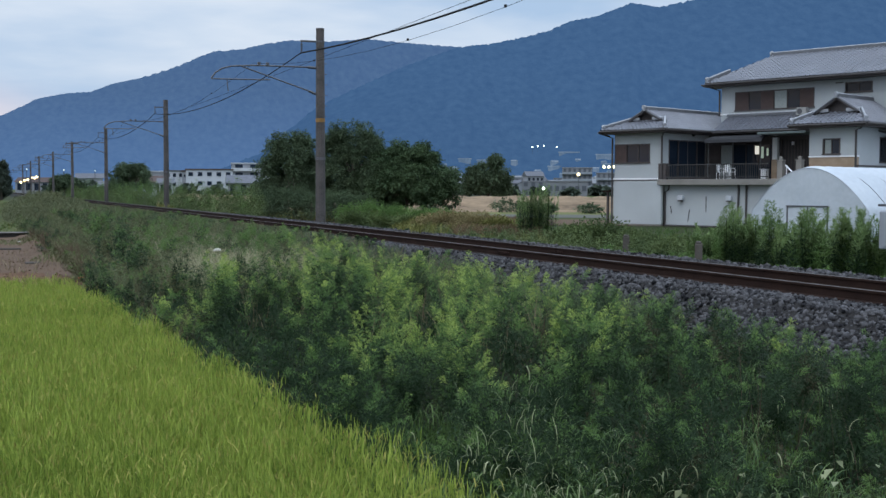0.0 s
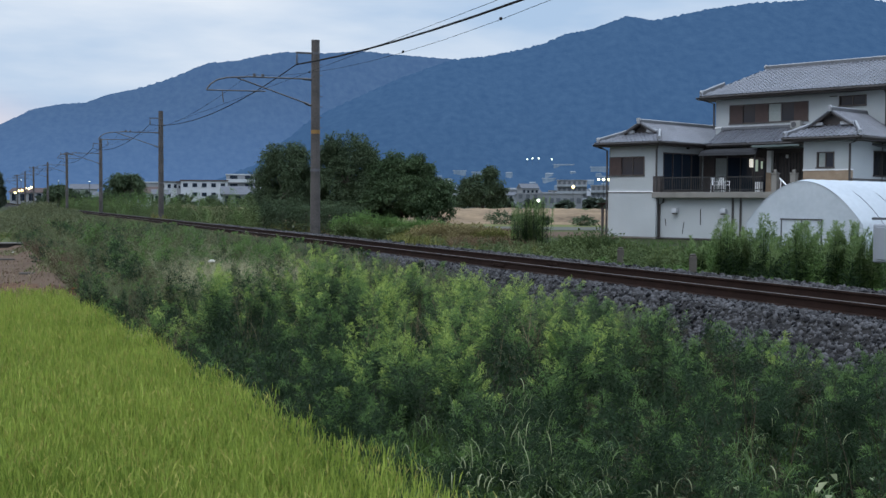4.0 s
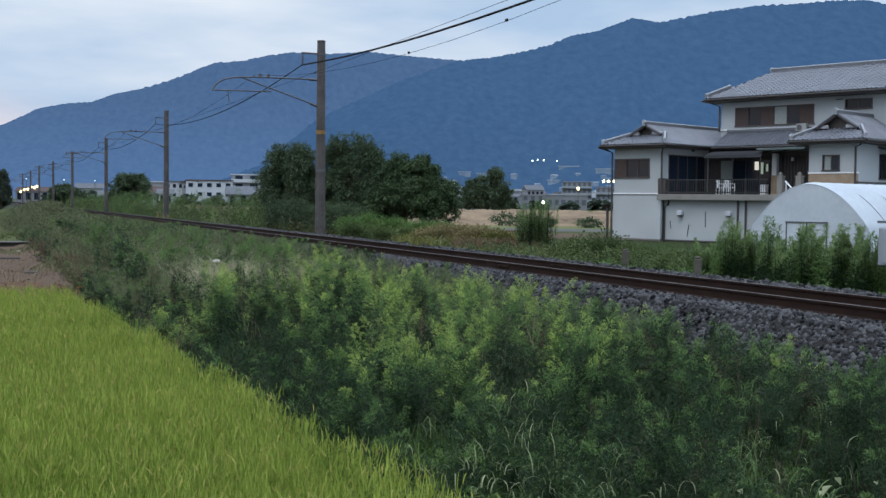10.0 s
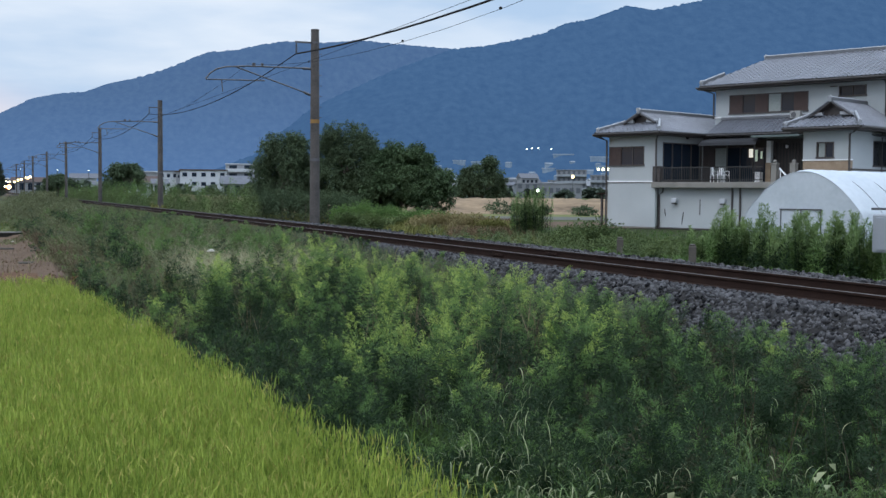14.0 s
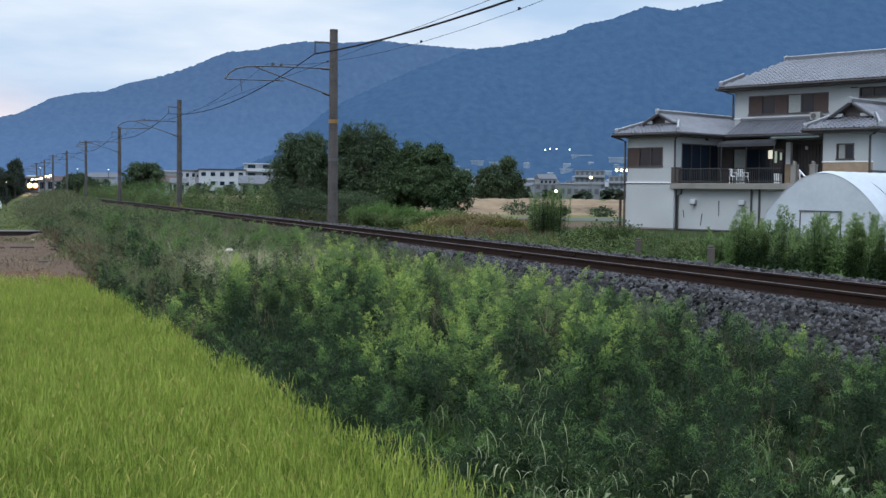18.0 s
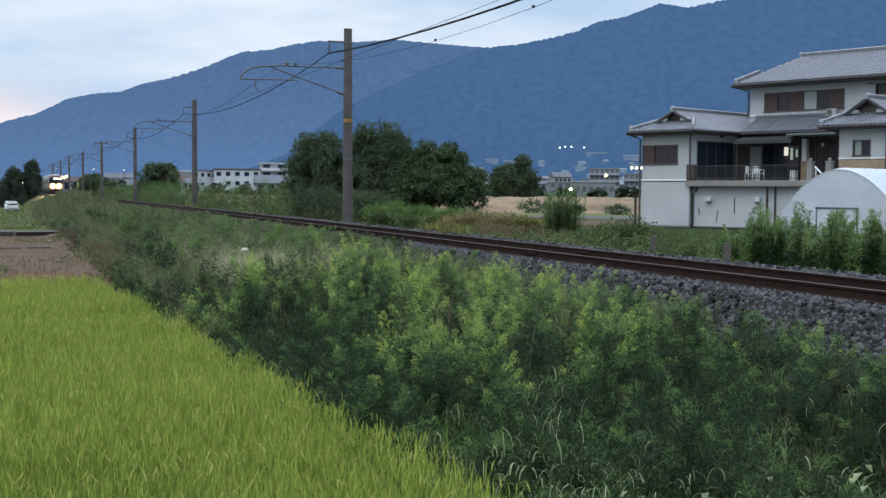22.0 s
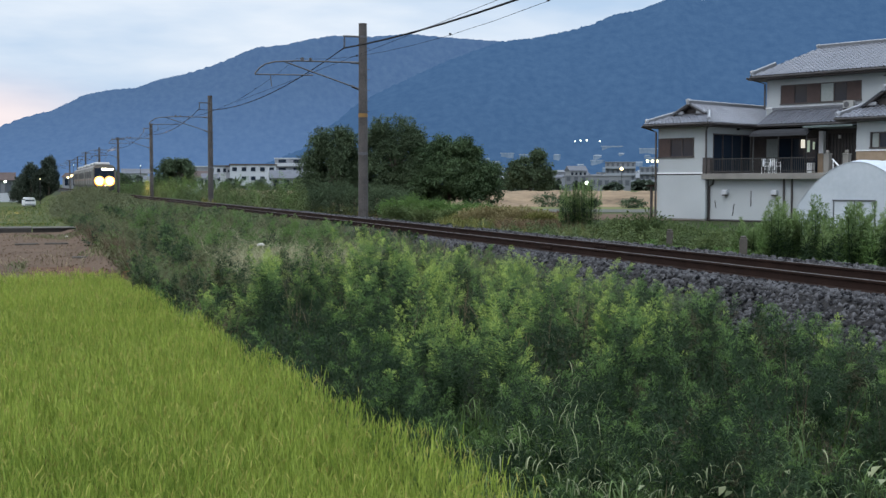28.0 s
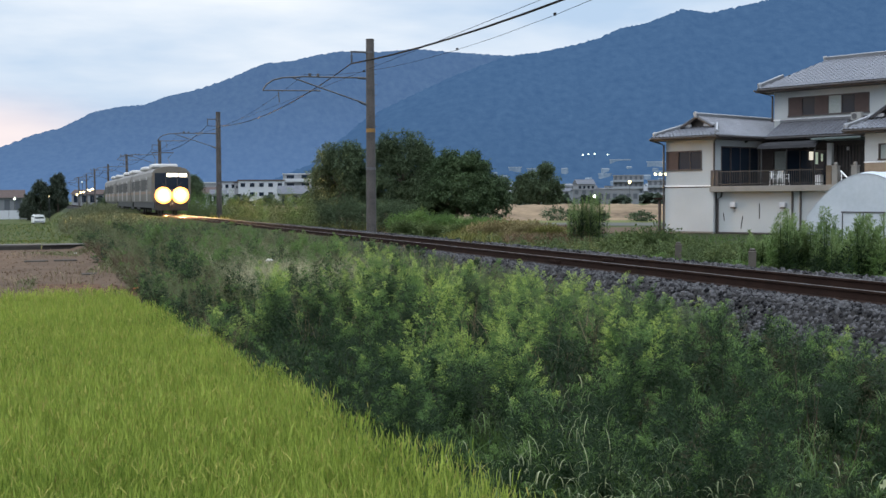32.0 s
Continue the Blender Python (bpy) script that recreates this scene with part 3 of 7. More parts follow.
def build_wires():
    ys = (5.0,) + POLE_Y
    fe = thing("feeder_line", "thick black feeder cable hung from the poles", "cable", kind="structure")
    ms = thing("contact_line", "messenger wire with the contact wire below it", "cable", kind="structure")
    for a, b in zip(ys, ys[1:]):
        part("feeder_wire", Shape().tube(sag((POLE_X - 0.85, a, 7.97), (POLE_X - 0.85, b, 7.97), 0.7 if a < 20 else 0.85), 0.033 if a < 20 else 0.022, 6), WIRE, fe)
        st = 0.15 if POLE_Y.index(b) % 2 else -0.15
        mess = sag((POLE_X - 2.9, a, 7.45), (POLE_X - 2.9, b, 7.45), 1.28 if a < 20 else 0.85)
        con = sag((TRACK_X + st, a, 6.24), (TRACK_X - st, b, 6.24), 0.04)
        part("messenger_wire", Shape().tube(mess, 0.006, 5), WIRE, ms)
        part("contact_wire", Shape().tube(con, 0.006, 5), WIRE, ms)
        for k in (3, 6, 8, 11) if a < 100 else ():
            if a > 20:
                part("dropper", Shape().tube([mess[k], con[k]], 0.003, 4), WIRE, ms)
            part("dropper_clip", Shape().box(mess[k] + Vector((0, 0, 0.02)), (0.04, 0.08, 0.06)), WIRE, ms)


build_wires()


# ---- rice ----
def rice_edge(y):
    return np.interp(y, (0, 5.3, 9.2, 13, 16, 20.5, 24, 31, 50, 72), (2.3, 2.26, 2.1, 1.84, 1.68, 1.44, 1.9, 2.3, 2.0, 1.8))


EAR = surface("rice_ear", (0.19, 0.18, 0.045), (0.4, 0.37, 0.1), 0.8, 0.7, 0, 30, spread=0.6, islands=True, leaf=0.2)


def build_rice():
    hx, hy = np.meshgrid(np.arange(-7.0, 2.4, 0.2), np.arange(2.6, 20.6, 0.2))
    hx, hy = hx.ravel() + rng.normal(size=hx.size) * 0.03, hy.ravel() + rng.normal(size=hy.size) * 0.03
    ok = (hx < rice_edge(hy)) & (hx > -2.4)
    hx, hy = hx[ok], hy[ok]
    n = len(hx)
    k = 104

    def top(x, y):
        return 0.68 + np.array([0.05 * noise.noise((a * 0.5, b * 0.7, 2.2)) + 0.045 * noise.noise((a * 1.6, b * 2.3, 5.1)) for a, b in zip(x, y)])

    high = top(hx, hy) + rng.normal(size=n) * 0.016
    bx, by = np.repeat(hx, k) + rng.normal(size=n * k) * 0.055, np.repeat(hy, k) + rng.normal(size=n * k) * 0.055
    lean = rng.normal(size=(n * k, 2)) * 0.34
    tall = np.repeat(high, k) + rng.normal(size=n * k) * 0.05 - 0.14 * rng.uniform(size=n * k) ** 2.5
    low = np.where(rng.uniform(size=n * k) < 0.22, 0.0, tall - rng.uniform(0.05, 0.15, n * k))
    v, f = blades(np.stack([bx, by, low], -1), lean, tall - low, rng.uniform(0.002, 0.0038, n * k), 0.3)
    # drooping ears just above the leaves
    e = 16
    ex, ey = np.repeat(hx, e) + rng.normal(size=n * e) * 0.07, np.repeat(hy, e) + rng.normal(size=n * e) * 0.07
    ez = np.repeat(high, e) - 0.05 + rng.normal(size=n * e) * 0.035
    stuff("rice_ears", [blades(np.stack([ex, ey, ez], -1), rng.normal(size=(n * e, 2)) * 0.6, rng.uniform(0.035, 0.07, n * e), rng.uniform(0.0018, 0.003, n * e), 0.8)], EAR, "yellowing drooping ears of rice", "rice")
    # outer part of the field, thinner
    gx, gy = np.meshgrid(np.arange(-22.0, -2.4, 0.32), np.arange(1.0, 20.6, 0.32))
    gx, gy = gx.ravel(), gy.ravel()
    m = len(gx) * 8
    ox, oy = np.repeat(gx, 8) + rng.normal(size=m) * 0.08, np.repeat(gy, 8) + rng.normal(size=m) * 0.08
    w, g = blades(np.stack([ox, oy, np.zeros(m)], -1), rng.normal(size=(m, 2)) * 0.4, 0.7 + rng.normal(size=m) * 0.06, np.full(m, 0.014), 0.3)
    return stuff("rice_crop", [(v, f), (w, g)], RICE, "yellow-green ripening rice in a flooded paddy", "rice")


build_rice()


# ---- weeds on the bank ----
def goldenrod(n, xs, ys, tall, leaf_count, leaf, wide, spread):
    """Leafy upright stalks: leaves all the way up, denser and lighter at the top."""
    z0 = ground_z(xs, ys)
    k = leaf_count
    t = rng.uniform(0.12, 1, (n, k)) ** 0.75
    ang = rng.uniform(0, 6.283, (n, k))
    tilt = rng.normal(size=(n, 2)) * 0.13
    r = spread * rng.uniform(0.0, 1, (n, k)) * (1.15 - 0.75 * t ** 3)
    h = tall[:, None] * t
    base = np.stack([xs[:, None] + np.cos(ang) * r * 0.5 + tilt[:, :1] * h, ys[:, None] + np.sin(ang) * r * 0.5 + tilt[:, 1:] * h, z0[:, None] + h * 0.97], -1).reshape(-1, 3)
    way = np.stack([np.cos(ang), np.sin(ang), 0.25 + 0.9 * t], -1).reshape(-1, 3) + rng.normal(size=(n * k, 3)) * 0.25
    size = (leaf * (0.7 + 0.5 * (1 - t)) * rng.uniform(0.7, 1.3, (n, k))).ravel()
    return leaves(base, way, size, size * wide, 0.3)


def scatter(n, ylo, yhi, power=1.7):
    y = ylo + (yhi - ylo) * rng.uniform(0, 1, n) ** power
    return y


def bank_limit(y):
    """Where the weeds end: near the paddy they stop at the ballast, farther on they reach the rail."""
    return np.interp(y, (3, 16, 24, 30, 60), (7.75, 7.8, 8.2, 8.75, 8.8))


def weed_top(x, y):
    """The weeds are kept low towards the rail, and lower near the ballast end of the bank."""
    k = np.interp(y, (5, 8, 10, 11.5, 13, 15, 19, 24, 99, 108), (0.19, 0.172, 0.164, 0.156, 0.153, 0.147, 0.137, 0.1335, 0.1335, 0.095))
    return 2.15 - k * x


def capped(tall, x, y, slack=0.0):
    return np.clip(np.minimum(tall, weed_top(x, y) - ground_z(x, y) + slack), 0.12, 3)


def plumes(foot, tip, count, leaf, wide, stout):
    """Feathered shoots: many fine leaves round each stem, longer below and short and upright at the tip; s is 1 at the tip."""
    n = len(foot)
    axis = tip - foot
    s = rng.uniform(0.0, 1.0, (n, count)) ** 0.8
    bend = np.concatenate([rng.normal(size=(n, 2)) * 0.07, np.zeros((n, 1))], 1)
    a = (np.arange(count) * 2.4)[None, :] + rng.uniform(0, 6.283, (n, 1)) + rng.normal(size=(n, count)) * 0.3
    ring = np.stack([np.cos(a), np.sin(a), np.zeros_like(a)], -1)
    out = stout * rng.uniform(0, 1, (n, count, 1)) ** 0.7 * (1.05 - s[..., None]) ** 0.6
    at = foot[:, None] + axis[:, None] * s[..., None] + (bend[:, None] * (4 * s * (1 - s))[..., None] + ring * out) * np.linalg.norm(axis, axis=1)[:, None, None]
    way = unit(axis)[:, None] * (0.55 + 0.5 * s[..., None]) + ring * (1.2 - 0.65 * s[..., None]) + rng.normal(size=(n, count, 3)) * 0.15
    L = leaf * (1.15 - 0.5 * s ** 2) * rng.uniform(0.75, 1.2, s.shape)
    return at.reshape(-1, 3), way.reshape(-1, 3), L.ravel(), (L * wide).ravel(), s.ravel()


def weed_spots():
    """Where the bushes stand: x, y and the room that each has."""
    spots = []
    for y0, y1, gap in ((3.0, 9, 0.6), (9, 20, 0.74), (20, 34, 0.8), (34, 62, 0.95)):
        for i, y in enumerate(np.arange(y0, y1, gap * 0.9)):
            for x in np.arange(rice_edge(y) + 0.3 + 0.5 * gap * (i % 2), bank_limit(y) - 0.05, gap):
                spots.append((x + rng.uniform(-0.4, 0.4) * gap, y + rng.uniform(-0.4, 0.4) * gap, gap * rng.uniform(0.75, 1.2)))
    cx, cy, gap = np.array(spots).T
    hole = np.array([noise.noise((x * 1.25, y * 0.9, 6.1)) for x, y in zip(cx, cy)])
    keep = ((hole > -0.25) & (rng.uniform(size=len(cx)) > 0.1)) | (cy > 20) | (cx > 6.1)
    return cx[keep], cy[keep], gap[keep]


def build_bushes():
    """Bushes of goldenrod: a dome of feathered shoots each, tall and short side by side with dark gaps between."""
    cx, cy, gap = weed_spots()
    n = len(cx)
    patch = np.array([noise.noise((x * 0.5, y * 0.33, 1.7)) for x, y in zip(cx, cy)])
    inside = cx - rice_edge(cy)
    edge = np.interp(inside, (0.3, 0.9, 4.2, 6.5), (0.62, 1.0, 1.0, 0.92))
    step = np.where((cx > 6.1) & (cy < 12), 0.5, 0.0) + rng.uniform(size=n)
    want = np.clip(1.12 + 0.35 * patch, 0.6, 1.5) * edge
    want = np.where((np.abs(np.degrees(np.arctan2(cx, cy)) - 10.75) < 1.6) & (cy > 21.3) & (cy < 25.5), want * 0.82, want)
    tall = capped(want, cx, cy, np.interp(cx, (4, 6), (0.06, 0.0))) * np.where(step < 0.34, rng.uniform(0.42, 0.66, n), rng.uniform(0.84, 1.06, n))
    kind = patch * 0.9 + rng.normal(size=n) * 0.24 + np.interp(cy, (4, 6.5, 8.5, 17, 21, 26, 34, 45), (-0.35, -0.12, 0.34, 0.42, 0.26, 0.16, 0.08, 0.0)) + np.interp(inside, (0.3, 2.6), (-0.55, 0.04)) + np.interp(np.degrees(np.arctan2(cx, cy)), (27.5, 33), (0, -0.62)) - 0.35 * (step < 0.34)
    kind = kind + np.where(cy < 22, np.interp(np.degrees(np.arctan2(cx, cy)), (10, 13, 16.5, 19.5, 25, 28), (0, -0.16, -0.16, 0.1, 0.1, 0)), 0.0)
    light = np.clip(kind * 1.45 + 0.2, 0.0, 1)
    grassy = (cy > 19) & (rng.uniform(size=n) < np.interp(cy, (19, 26, 50), (0.1, 0.3, 0.4)))
    old, dull, muted, young, shoots, faded = [], [], [], [], [], []
    for lo, hi, fan, count, leaf, wide in ((0, 9, 11, 205, 0.07, 0.042), (9, 20, 14, 172, 0.078, 0.048), (20, 34, 12, 100, 0.088, 0.09), (34, 99, 13, 50, 0.12, 0.1)):
        s = (cy >= lo) & (cy < hi) & ~grassy
        m = int(s.sum())
        a, r = rng.uniform(0, 6.283, (m, fan)), np.sqrt(rng.uniform(0, 1, (m, fan)))
        wide_r = gap[s][:, None] * 0.56 * r
        tx, ty = cx[s][:, None] + np.cos(a) * wide_r, cy[s][:, None] + np.sin(a) * wide_r
        high = tall[s][:, None] * (1.03 - 0.5 * r ** 2) * rng.uniform(0.8, 1.06, (m, fan))
        tip = np.stack([tx, ty, ground_z(tx, ty) + high], -1).reshape(-1, 3)
        lean = np.stack([np.cos(a) * r * 0.8, np.sin(a) * r * 0.8, np.ones_like(a)], -1).reshape(-1, 3) + rng.normal(size=(m * fan, 3)) * [0.14, 0.14, 0]
        long = rng.uniform(0.3, 0.52, (m * fan, 1)) * (1.1 if lo >= 20 else 1.0)
        foot = tip - unit(lean) * np.minimum(long, 0.9 * high.reshape(-1, 1))
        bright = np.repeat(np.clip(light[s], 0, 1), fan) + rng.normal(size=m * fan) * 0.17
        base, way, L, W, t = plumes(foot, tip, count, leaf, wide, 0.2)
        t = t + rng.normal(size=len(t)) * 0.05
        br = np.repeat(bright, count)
        # Sky light and shade painted onto real growth: pale tips, dark lower leaves.
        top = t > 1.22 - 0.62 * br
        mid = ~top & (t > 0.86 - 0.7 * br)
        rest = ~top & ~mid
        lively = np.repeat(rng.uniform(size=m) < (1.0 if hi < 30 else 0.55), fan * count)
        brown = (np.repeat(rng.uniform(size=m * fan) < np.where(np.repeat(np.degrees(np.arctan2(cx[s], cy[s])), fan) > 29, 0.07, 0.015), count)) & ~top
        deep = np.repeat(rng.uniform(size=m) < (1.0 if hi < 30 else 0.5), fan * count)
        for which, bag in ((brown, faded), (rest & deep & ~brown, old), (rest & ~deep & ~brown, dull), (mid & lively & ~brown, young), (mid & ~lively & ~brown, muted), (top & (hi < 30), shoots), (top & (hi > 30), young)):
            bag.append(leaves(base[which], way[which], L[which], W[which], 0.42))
        # old leaves low on the stems, coloured dark for the shade in there
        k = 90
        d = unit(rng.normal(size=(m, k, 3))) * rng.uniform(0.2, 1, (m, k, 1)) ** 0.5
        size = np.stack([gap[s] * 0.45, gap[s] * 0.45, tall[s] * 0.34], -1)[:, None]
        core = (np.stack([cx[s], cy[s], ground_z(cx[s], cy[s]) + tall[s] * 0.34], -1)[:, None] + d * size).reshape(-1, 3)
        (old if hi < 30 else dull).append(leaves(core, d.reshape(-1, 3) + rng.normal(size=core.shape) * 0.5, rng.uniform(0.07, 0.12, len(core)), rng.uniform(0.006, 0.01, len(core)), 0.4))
    # low leaves that close the gaps, their dark colour painting the shade
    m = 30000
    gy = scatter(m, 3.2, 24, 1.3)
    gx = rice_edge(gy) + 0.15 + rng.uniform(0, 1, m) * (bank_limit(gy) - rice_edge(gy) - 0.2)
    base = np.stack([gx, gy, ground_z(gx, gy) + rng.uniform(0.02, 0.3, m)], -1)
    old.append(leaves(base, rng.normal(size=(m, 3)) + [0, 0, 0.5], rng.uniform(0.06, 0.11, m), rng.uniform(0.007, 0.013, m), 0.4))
    stuff("bank_weeds", old, WEED_DARK, "old leaves of the dense bank weeds, coloured dark green for shade", "weeds")
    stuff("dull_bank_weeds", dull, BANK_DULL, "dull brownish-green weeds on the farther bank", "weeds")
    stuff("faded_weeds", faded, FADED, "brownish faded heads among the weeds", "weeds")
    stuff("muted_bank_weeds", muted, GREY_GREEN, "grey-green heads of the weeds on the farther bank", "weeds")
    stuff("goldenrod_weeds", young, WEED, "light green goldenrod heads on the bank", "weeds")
    stuff("goldenrod_shoots", shoots, SHOOT, "shoot tips of the weeds, pale yellow-green with sky light painted in", "weeds")


def build_weeds():
    build_bushes()
    # bare reddish stems standing up through the leaves
    m = 260
    gy = scatter(m, 4.5, 20, 1.1)
    gx = rice_edge(gy) + rng.uniform(0.5, 1, m) * (bank_limit(gy) - rice_edge(gy) - 0.6)
    v = blades(np.stack([gx, gy, ground_z(gx, gy)], -1), rng.normal(size=(m, 2)) * 0.25, capped(rng.uniform(0.6, 1.05, m), gx, gy, 0.06), rng.uniform(0.0015, 0.0028, m), 0.35)
    stuff("weed_stems", [v], STEM, "bare reddish-brown stems of the weeds", "weeds")
    m = 26000
    gy = scatter(m, 3.0, 75, 1.8)
    gx = rice_edge(gy) + 0.12 + rng.uniform(0, 1, m) * (bank_limit(gy) - rice_edge(gy) + 0.15)
    v = blades(np.stack([gx, gy, ground_z(gx, gy)], -1), rng.normal(size=(m, 2)) * 0.55, capped(rng.uniform(0.12, 0.36, m), gx, gy) * np.interp(gy, (4, 9, 12, 20), (0.9, 0.8, 0.5, 1)), rng.uniform(0.003, 0.007, m), 0.55)
    m = 5000
    gy = scatter(m, 3.4, 9.0, 1.1)
    gx = rice_edge(gy) + 0.05 + rng.uniform(0, 1, m) ** 1.3 * 1.7
    w = blades(np.stack([gx, gy, ground_z(gx, gy)], -1), rng.normal(size=(m, 2)) * 0.45, rng.uniform(0.18, 0.5, m), rng.uniform(0.003, 0.006, m), 0.6)
    stuff("bank_grass", [v, w], GRASS, "rough green grass between the weeds", "grass")
    # tall fine grass in tufts on the farther bank and along the ballast
    m = 2600
    ty = scatter(m, 12, 62, 1.25)
    tx = rice_edge(ty) + 0.3 + rng.uniform(0, 1, m) * (bank_limit(ty) - rice_edge(ty) - 0.2)
    keep = (ty > 20) | (tx > 6.6)
    tx, ty = tx[keep], ty[keep]
    k = 22
    gx, gy = np.repeat(tx, k) + rng.normal(size=len(tx) * k) * 0.09, np.repeat(ty, k) + rng.normal(size=len(tx) * k) * 0.09
    tuft = np.repeat(rng.uniform(0.45, 0.95, len(tx)), k)
    v = blades(np.stack([gx, gy, ground_z(gx, gy)], -1), rng.normal(size=(len(gx), 2)) * 0.3, capped(tuft * rng.uniform(0.75, 1.1, len(gx)), gx, gy, 0.05), np.interp(gy, (12, 60), (0.0022, 0.006)), 0.5)
    stuff("tufted_grass", [v], TUFT, "tall fine grey-green grass in tufts", "grass")
    # coarse reed-like grass at the foot of the bank, in tussocks
    k = 16
    ty = np.concatenate([rng.uniform(4.4, 6.6, 70), rng.uniform(4.4, 9.5, 40)])
    tx = rice_edge(ty) + np.concatenate([rng.uniform(0.35, 2.6, 70), rng.uniform(0.3, 5.0, 40)])
    gx, gy = np.repeat(tx, k) + rng.normal(size=len(tx) * k) * 0.06, np.repeat(ty, k) + rng.normal(size=len(tx) * k) * 0.06
    m = len(gx)
    up = np.repeat(rng.uniform(0.1, 0.34, len(tx)), k) * rng.uniform(0.7, 1.1, m)
    v = arched(np.stack([gx, gy, ground_z(gx, gy) + up], -1), rng.normal(size=(m, 2)), rng.uniform(0.12, 0.26, m), rng.uniform(0.0025, 0.005, m), 1.2)
    stuff("coarse_grass", [v], REED, "broad-bladed grey-green grass bending over", "grass")
    # a few broad pale leaves low down among the grass
    m = 46
    gy = rng.uniform(4.5, 5.8, m)
    gx = rice_edge(gy) + rng.uniform(0.7, 2.8, m)
    L = rng.uniform(0.07, 0.13, m)
    v = leaves(np.stack([gx, gy, ground_z(gx, gy) + rng.uniform(0.25, 0.45, m)], -1), rng.normal(size=(m, 3)) + [0, 0, 0.4], L, L * 0.2, 0.35)
    stuff("broad_leaves", [v], PALE, "broad pale green leaves near the paddy", "weeds")
    # withered brown growth along the foot of the farther bank
    m = 9000
    gy = rng.uniform(13, 52, m)
    gx = rice_edge(gy) + 0.1 + rng.uniform(0, 1, m) ** 1.5 * np.interp(gy, (13, 20, 52), (0.5, 1.0, 1.9))
    keep = np.array([noise.noise((x * 0.8, y * 0.35, 5.2)) for x, y in zip(gx, gy)]) > -0.1
    gx, gy = gx[keep], gy[keep]
    v = blades(np.stack([gx, gy, ground_z(gx, gy)], -1), rng.normal(size=(len(gx), 2)) * 0.5, rng.uniform(0.3, 0.8, len(gx)), np.interp(gy, (13, 50), (0.003, 0.007)), 0.5)
    stuff("withered_foot", [v], WITHER, "withered brown stalks along the foot of the bank", "weeds")
    # pale straw tufts where the bank nears the rails
    ty, tx = rng.uniform(20, 34, 80), rng.uniform(4.2, 7.6, 80)
    ty[:46], tx[:46] = rng.normal(size=46) * 1.5 + 24.4, rng.normal(size=46) * 0.7 + 5.1
    ky, kx = np.repeat(ty, 70) + rng.normal(size=5600) * 0.1, np.repeat(tx, 70) + rng.normal(size=5600) * 0.1
    v = blades(np.stack([kx, ky, ground_z(kx, ky)], -1), rng.normal(size=(5600, 2)) * 0.4, capped(rng.uniform(0.65, 1.1, 5600), kx, ky, 0.1), rng.uniform(0.003, 0.005, 5600), 0.7)
    stuff("straw_tufts", [v], STRAW, "pale straw-coloured withered grass tufts", "grass")
    m = 300
    gy = scatter(m, 4.4, 7.0, 1.0)
    gx = rice_edge(gy) + rng.uniform(0.4, 4.6, m)
    near = np.arange(m) < 170
    gx = np.where(near, rice_edge(gy) + 0.75 + rng.normal(size=m) * 0.35, gx)
    v = arched(np.stack([gx, gy, ground_z(gx, gy) + rng.uniform(0.3, 0.55, m)], -1), rng.normal(size=(m, 2)), rng.uniform(0.07, 0.18, m), rng.uniform(0.002, 0.0048, m), 1.4)
    stuff("pale_grass", [v], PALE, "pale arching grass blades among the weeds", "grass")
    # withered seed stalks bending over among the nearer weeds
    tufts = 11
    az, far = np.radians(rng.uniform(22.8, 26.8, tufts)), rng.uniform(5.4, 8.5, tufts)
    k = 4
    gx, gy = np.repeat(np.sin(az) * far, k) + rng.normal(size=tufts * k) * 0.07, np.repeat(np.cos(az) * far, k) + rng.normal(size=tufts * k) * 0.07
    up = capped(np.full(tufts * k, 1.05), gx, gy) * rng.uniform(0.6, 0.95, tufts * k)
    v = arched(np.stack([gx, gy, ground_z(gx, gy) + up], -1), rng.normal(size=(tufts * k, 2)) * 0.8, rng.uniform(0.08, 0.2, tufts * k), rng.uniform(0.0016, 0.0032, tufts * k), 1.1)
    stuff("seed_stalks", [v], PALE, "pale withered seed stalks bending over the weeds", "weeds")
    m = 9000
    gy = scatter(m, 4, 90, 1.2)
    gx = rng.uniform(2.4, 8.9, m)
    dens = np.array([noise.noise((x * 0.5, y * 0.2, 8.7)) for x, y in zip(gx, gy)]) + np.interp(gy, (10, 18, 26, 60), (-0.25, 0.05, 0.3, 0.35))
    keep = (dens > 0.1) & (gx < bank_limit(gy) + 0.1)
    gx, gy = gx[keep], gy[keep]
    v = blades(np.stack([gx, gy, ground_z(gx, gy)], -1), rng.normal(size=(len(gx), 2)) * 0.5, capped(rng.uniform(0.5, 0.95, len(gx)), gx, gy, 0.12), rng.uniform(0.003, 0.006, len(gx)), 0.4)
    stuff("dry_stalks", [v], DRY, "withered straw-coloured stalks", "weeds")


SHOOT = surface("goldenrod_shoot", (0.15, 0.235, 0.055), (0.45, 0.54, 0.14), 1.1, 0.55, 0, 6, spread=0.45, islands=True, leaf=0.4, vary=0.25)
REED = surface("coarse_grass_blade", (0.035, 0.07, 0.026), (0.2, 0.28, 0.11), 0.6, 0.45, 0, 20, spread=0.6, islands=True, leaf=0.3)
PALE = surface("pale_grass_blade", (0.11, 0.145, 0.075), (0.36, 0.38, 0.22), 0.8, 0.5, 0, 20, spread=0.6, islands=True, leaf=0.3)
STRAW = surface("straw_blade", (0.2, 0.19, 0.11), (0.5, 0.47, 0.3), 0.6, 0.7, 0, 12, spread=0.6, islands=True, leaf=0.25)
TUFT = surface("tufted_grass_blade", (0.05, 0.075, 0.035), (0.2, 0.235, 0.12), 0.5, 0.6, 0, 6, spread=0.5, islands=True, leaf=0.25, vary=0.35)
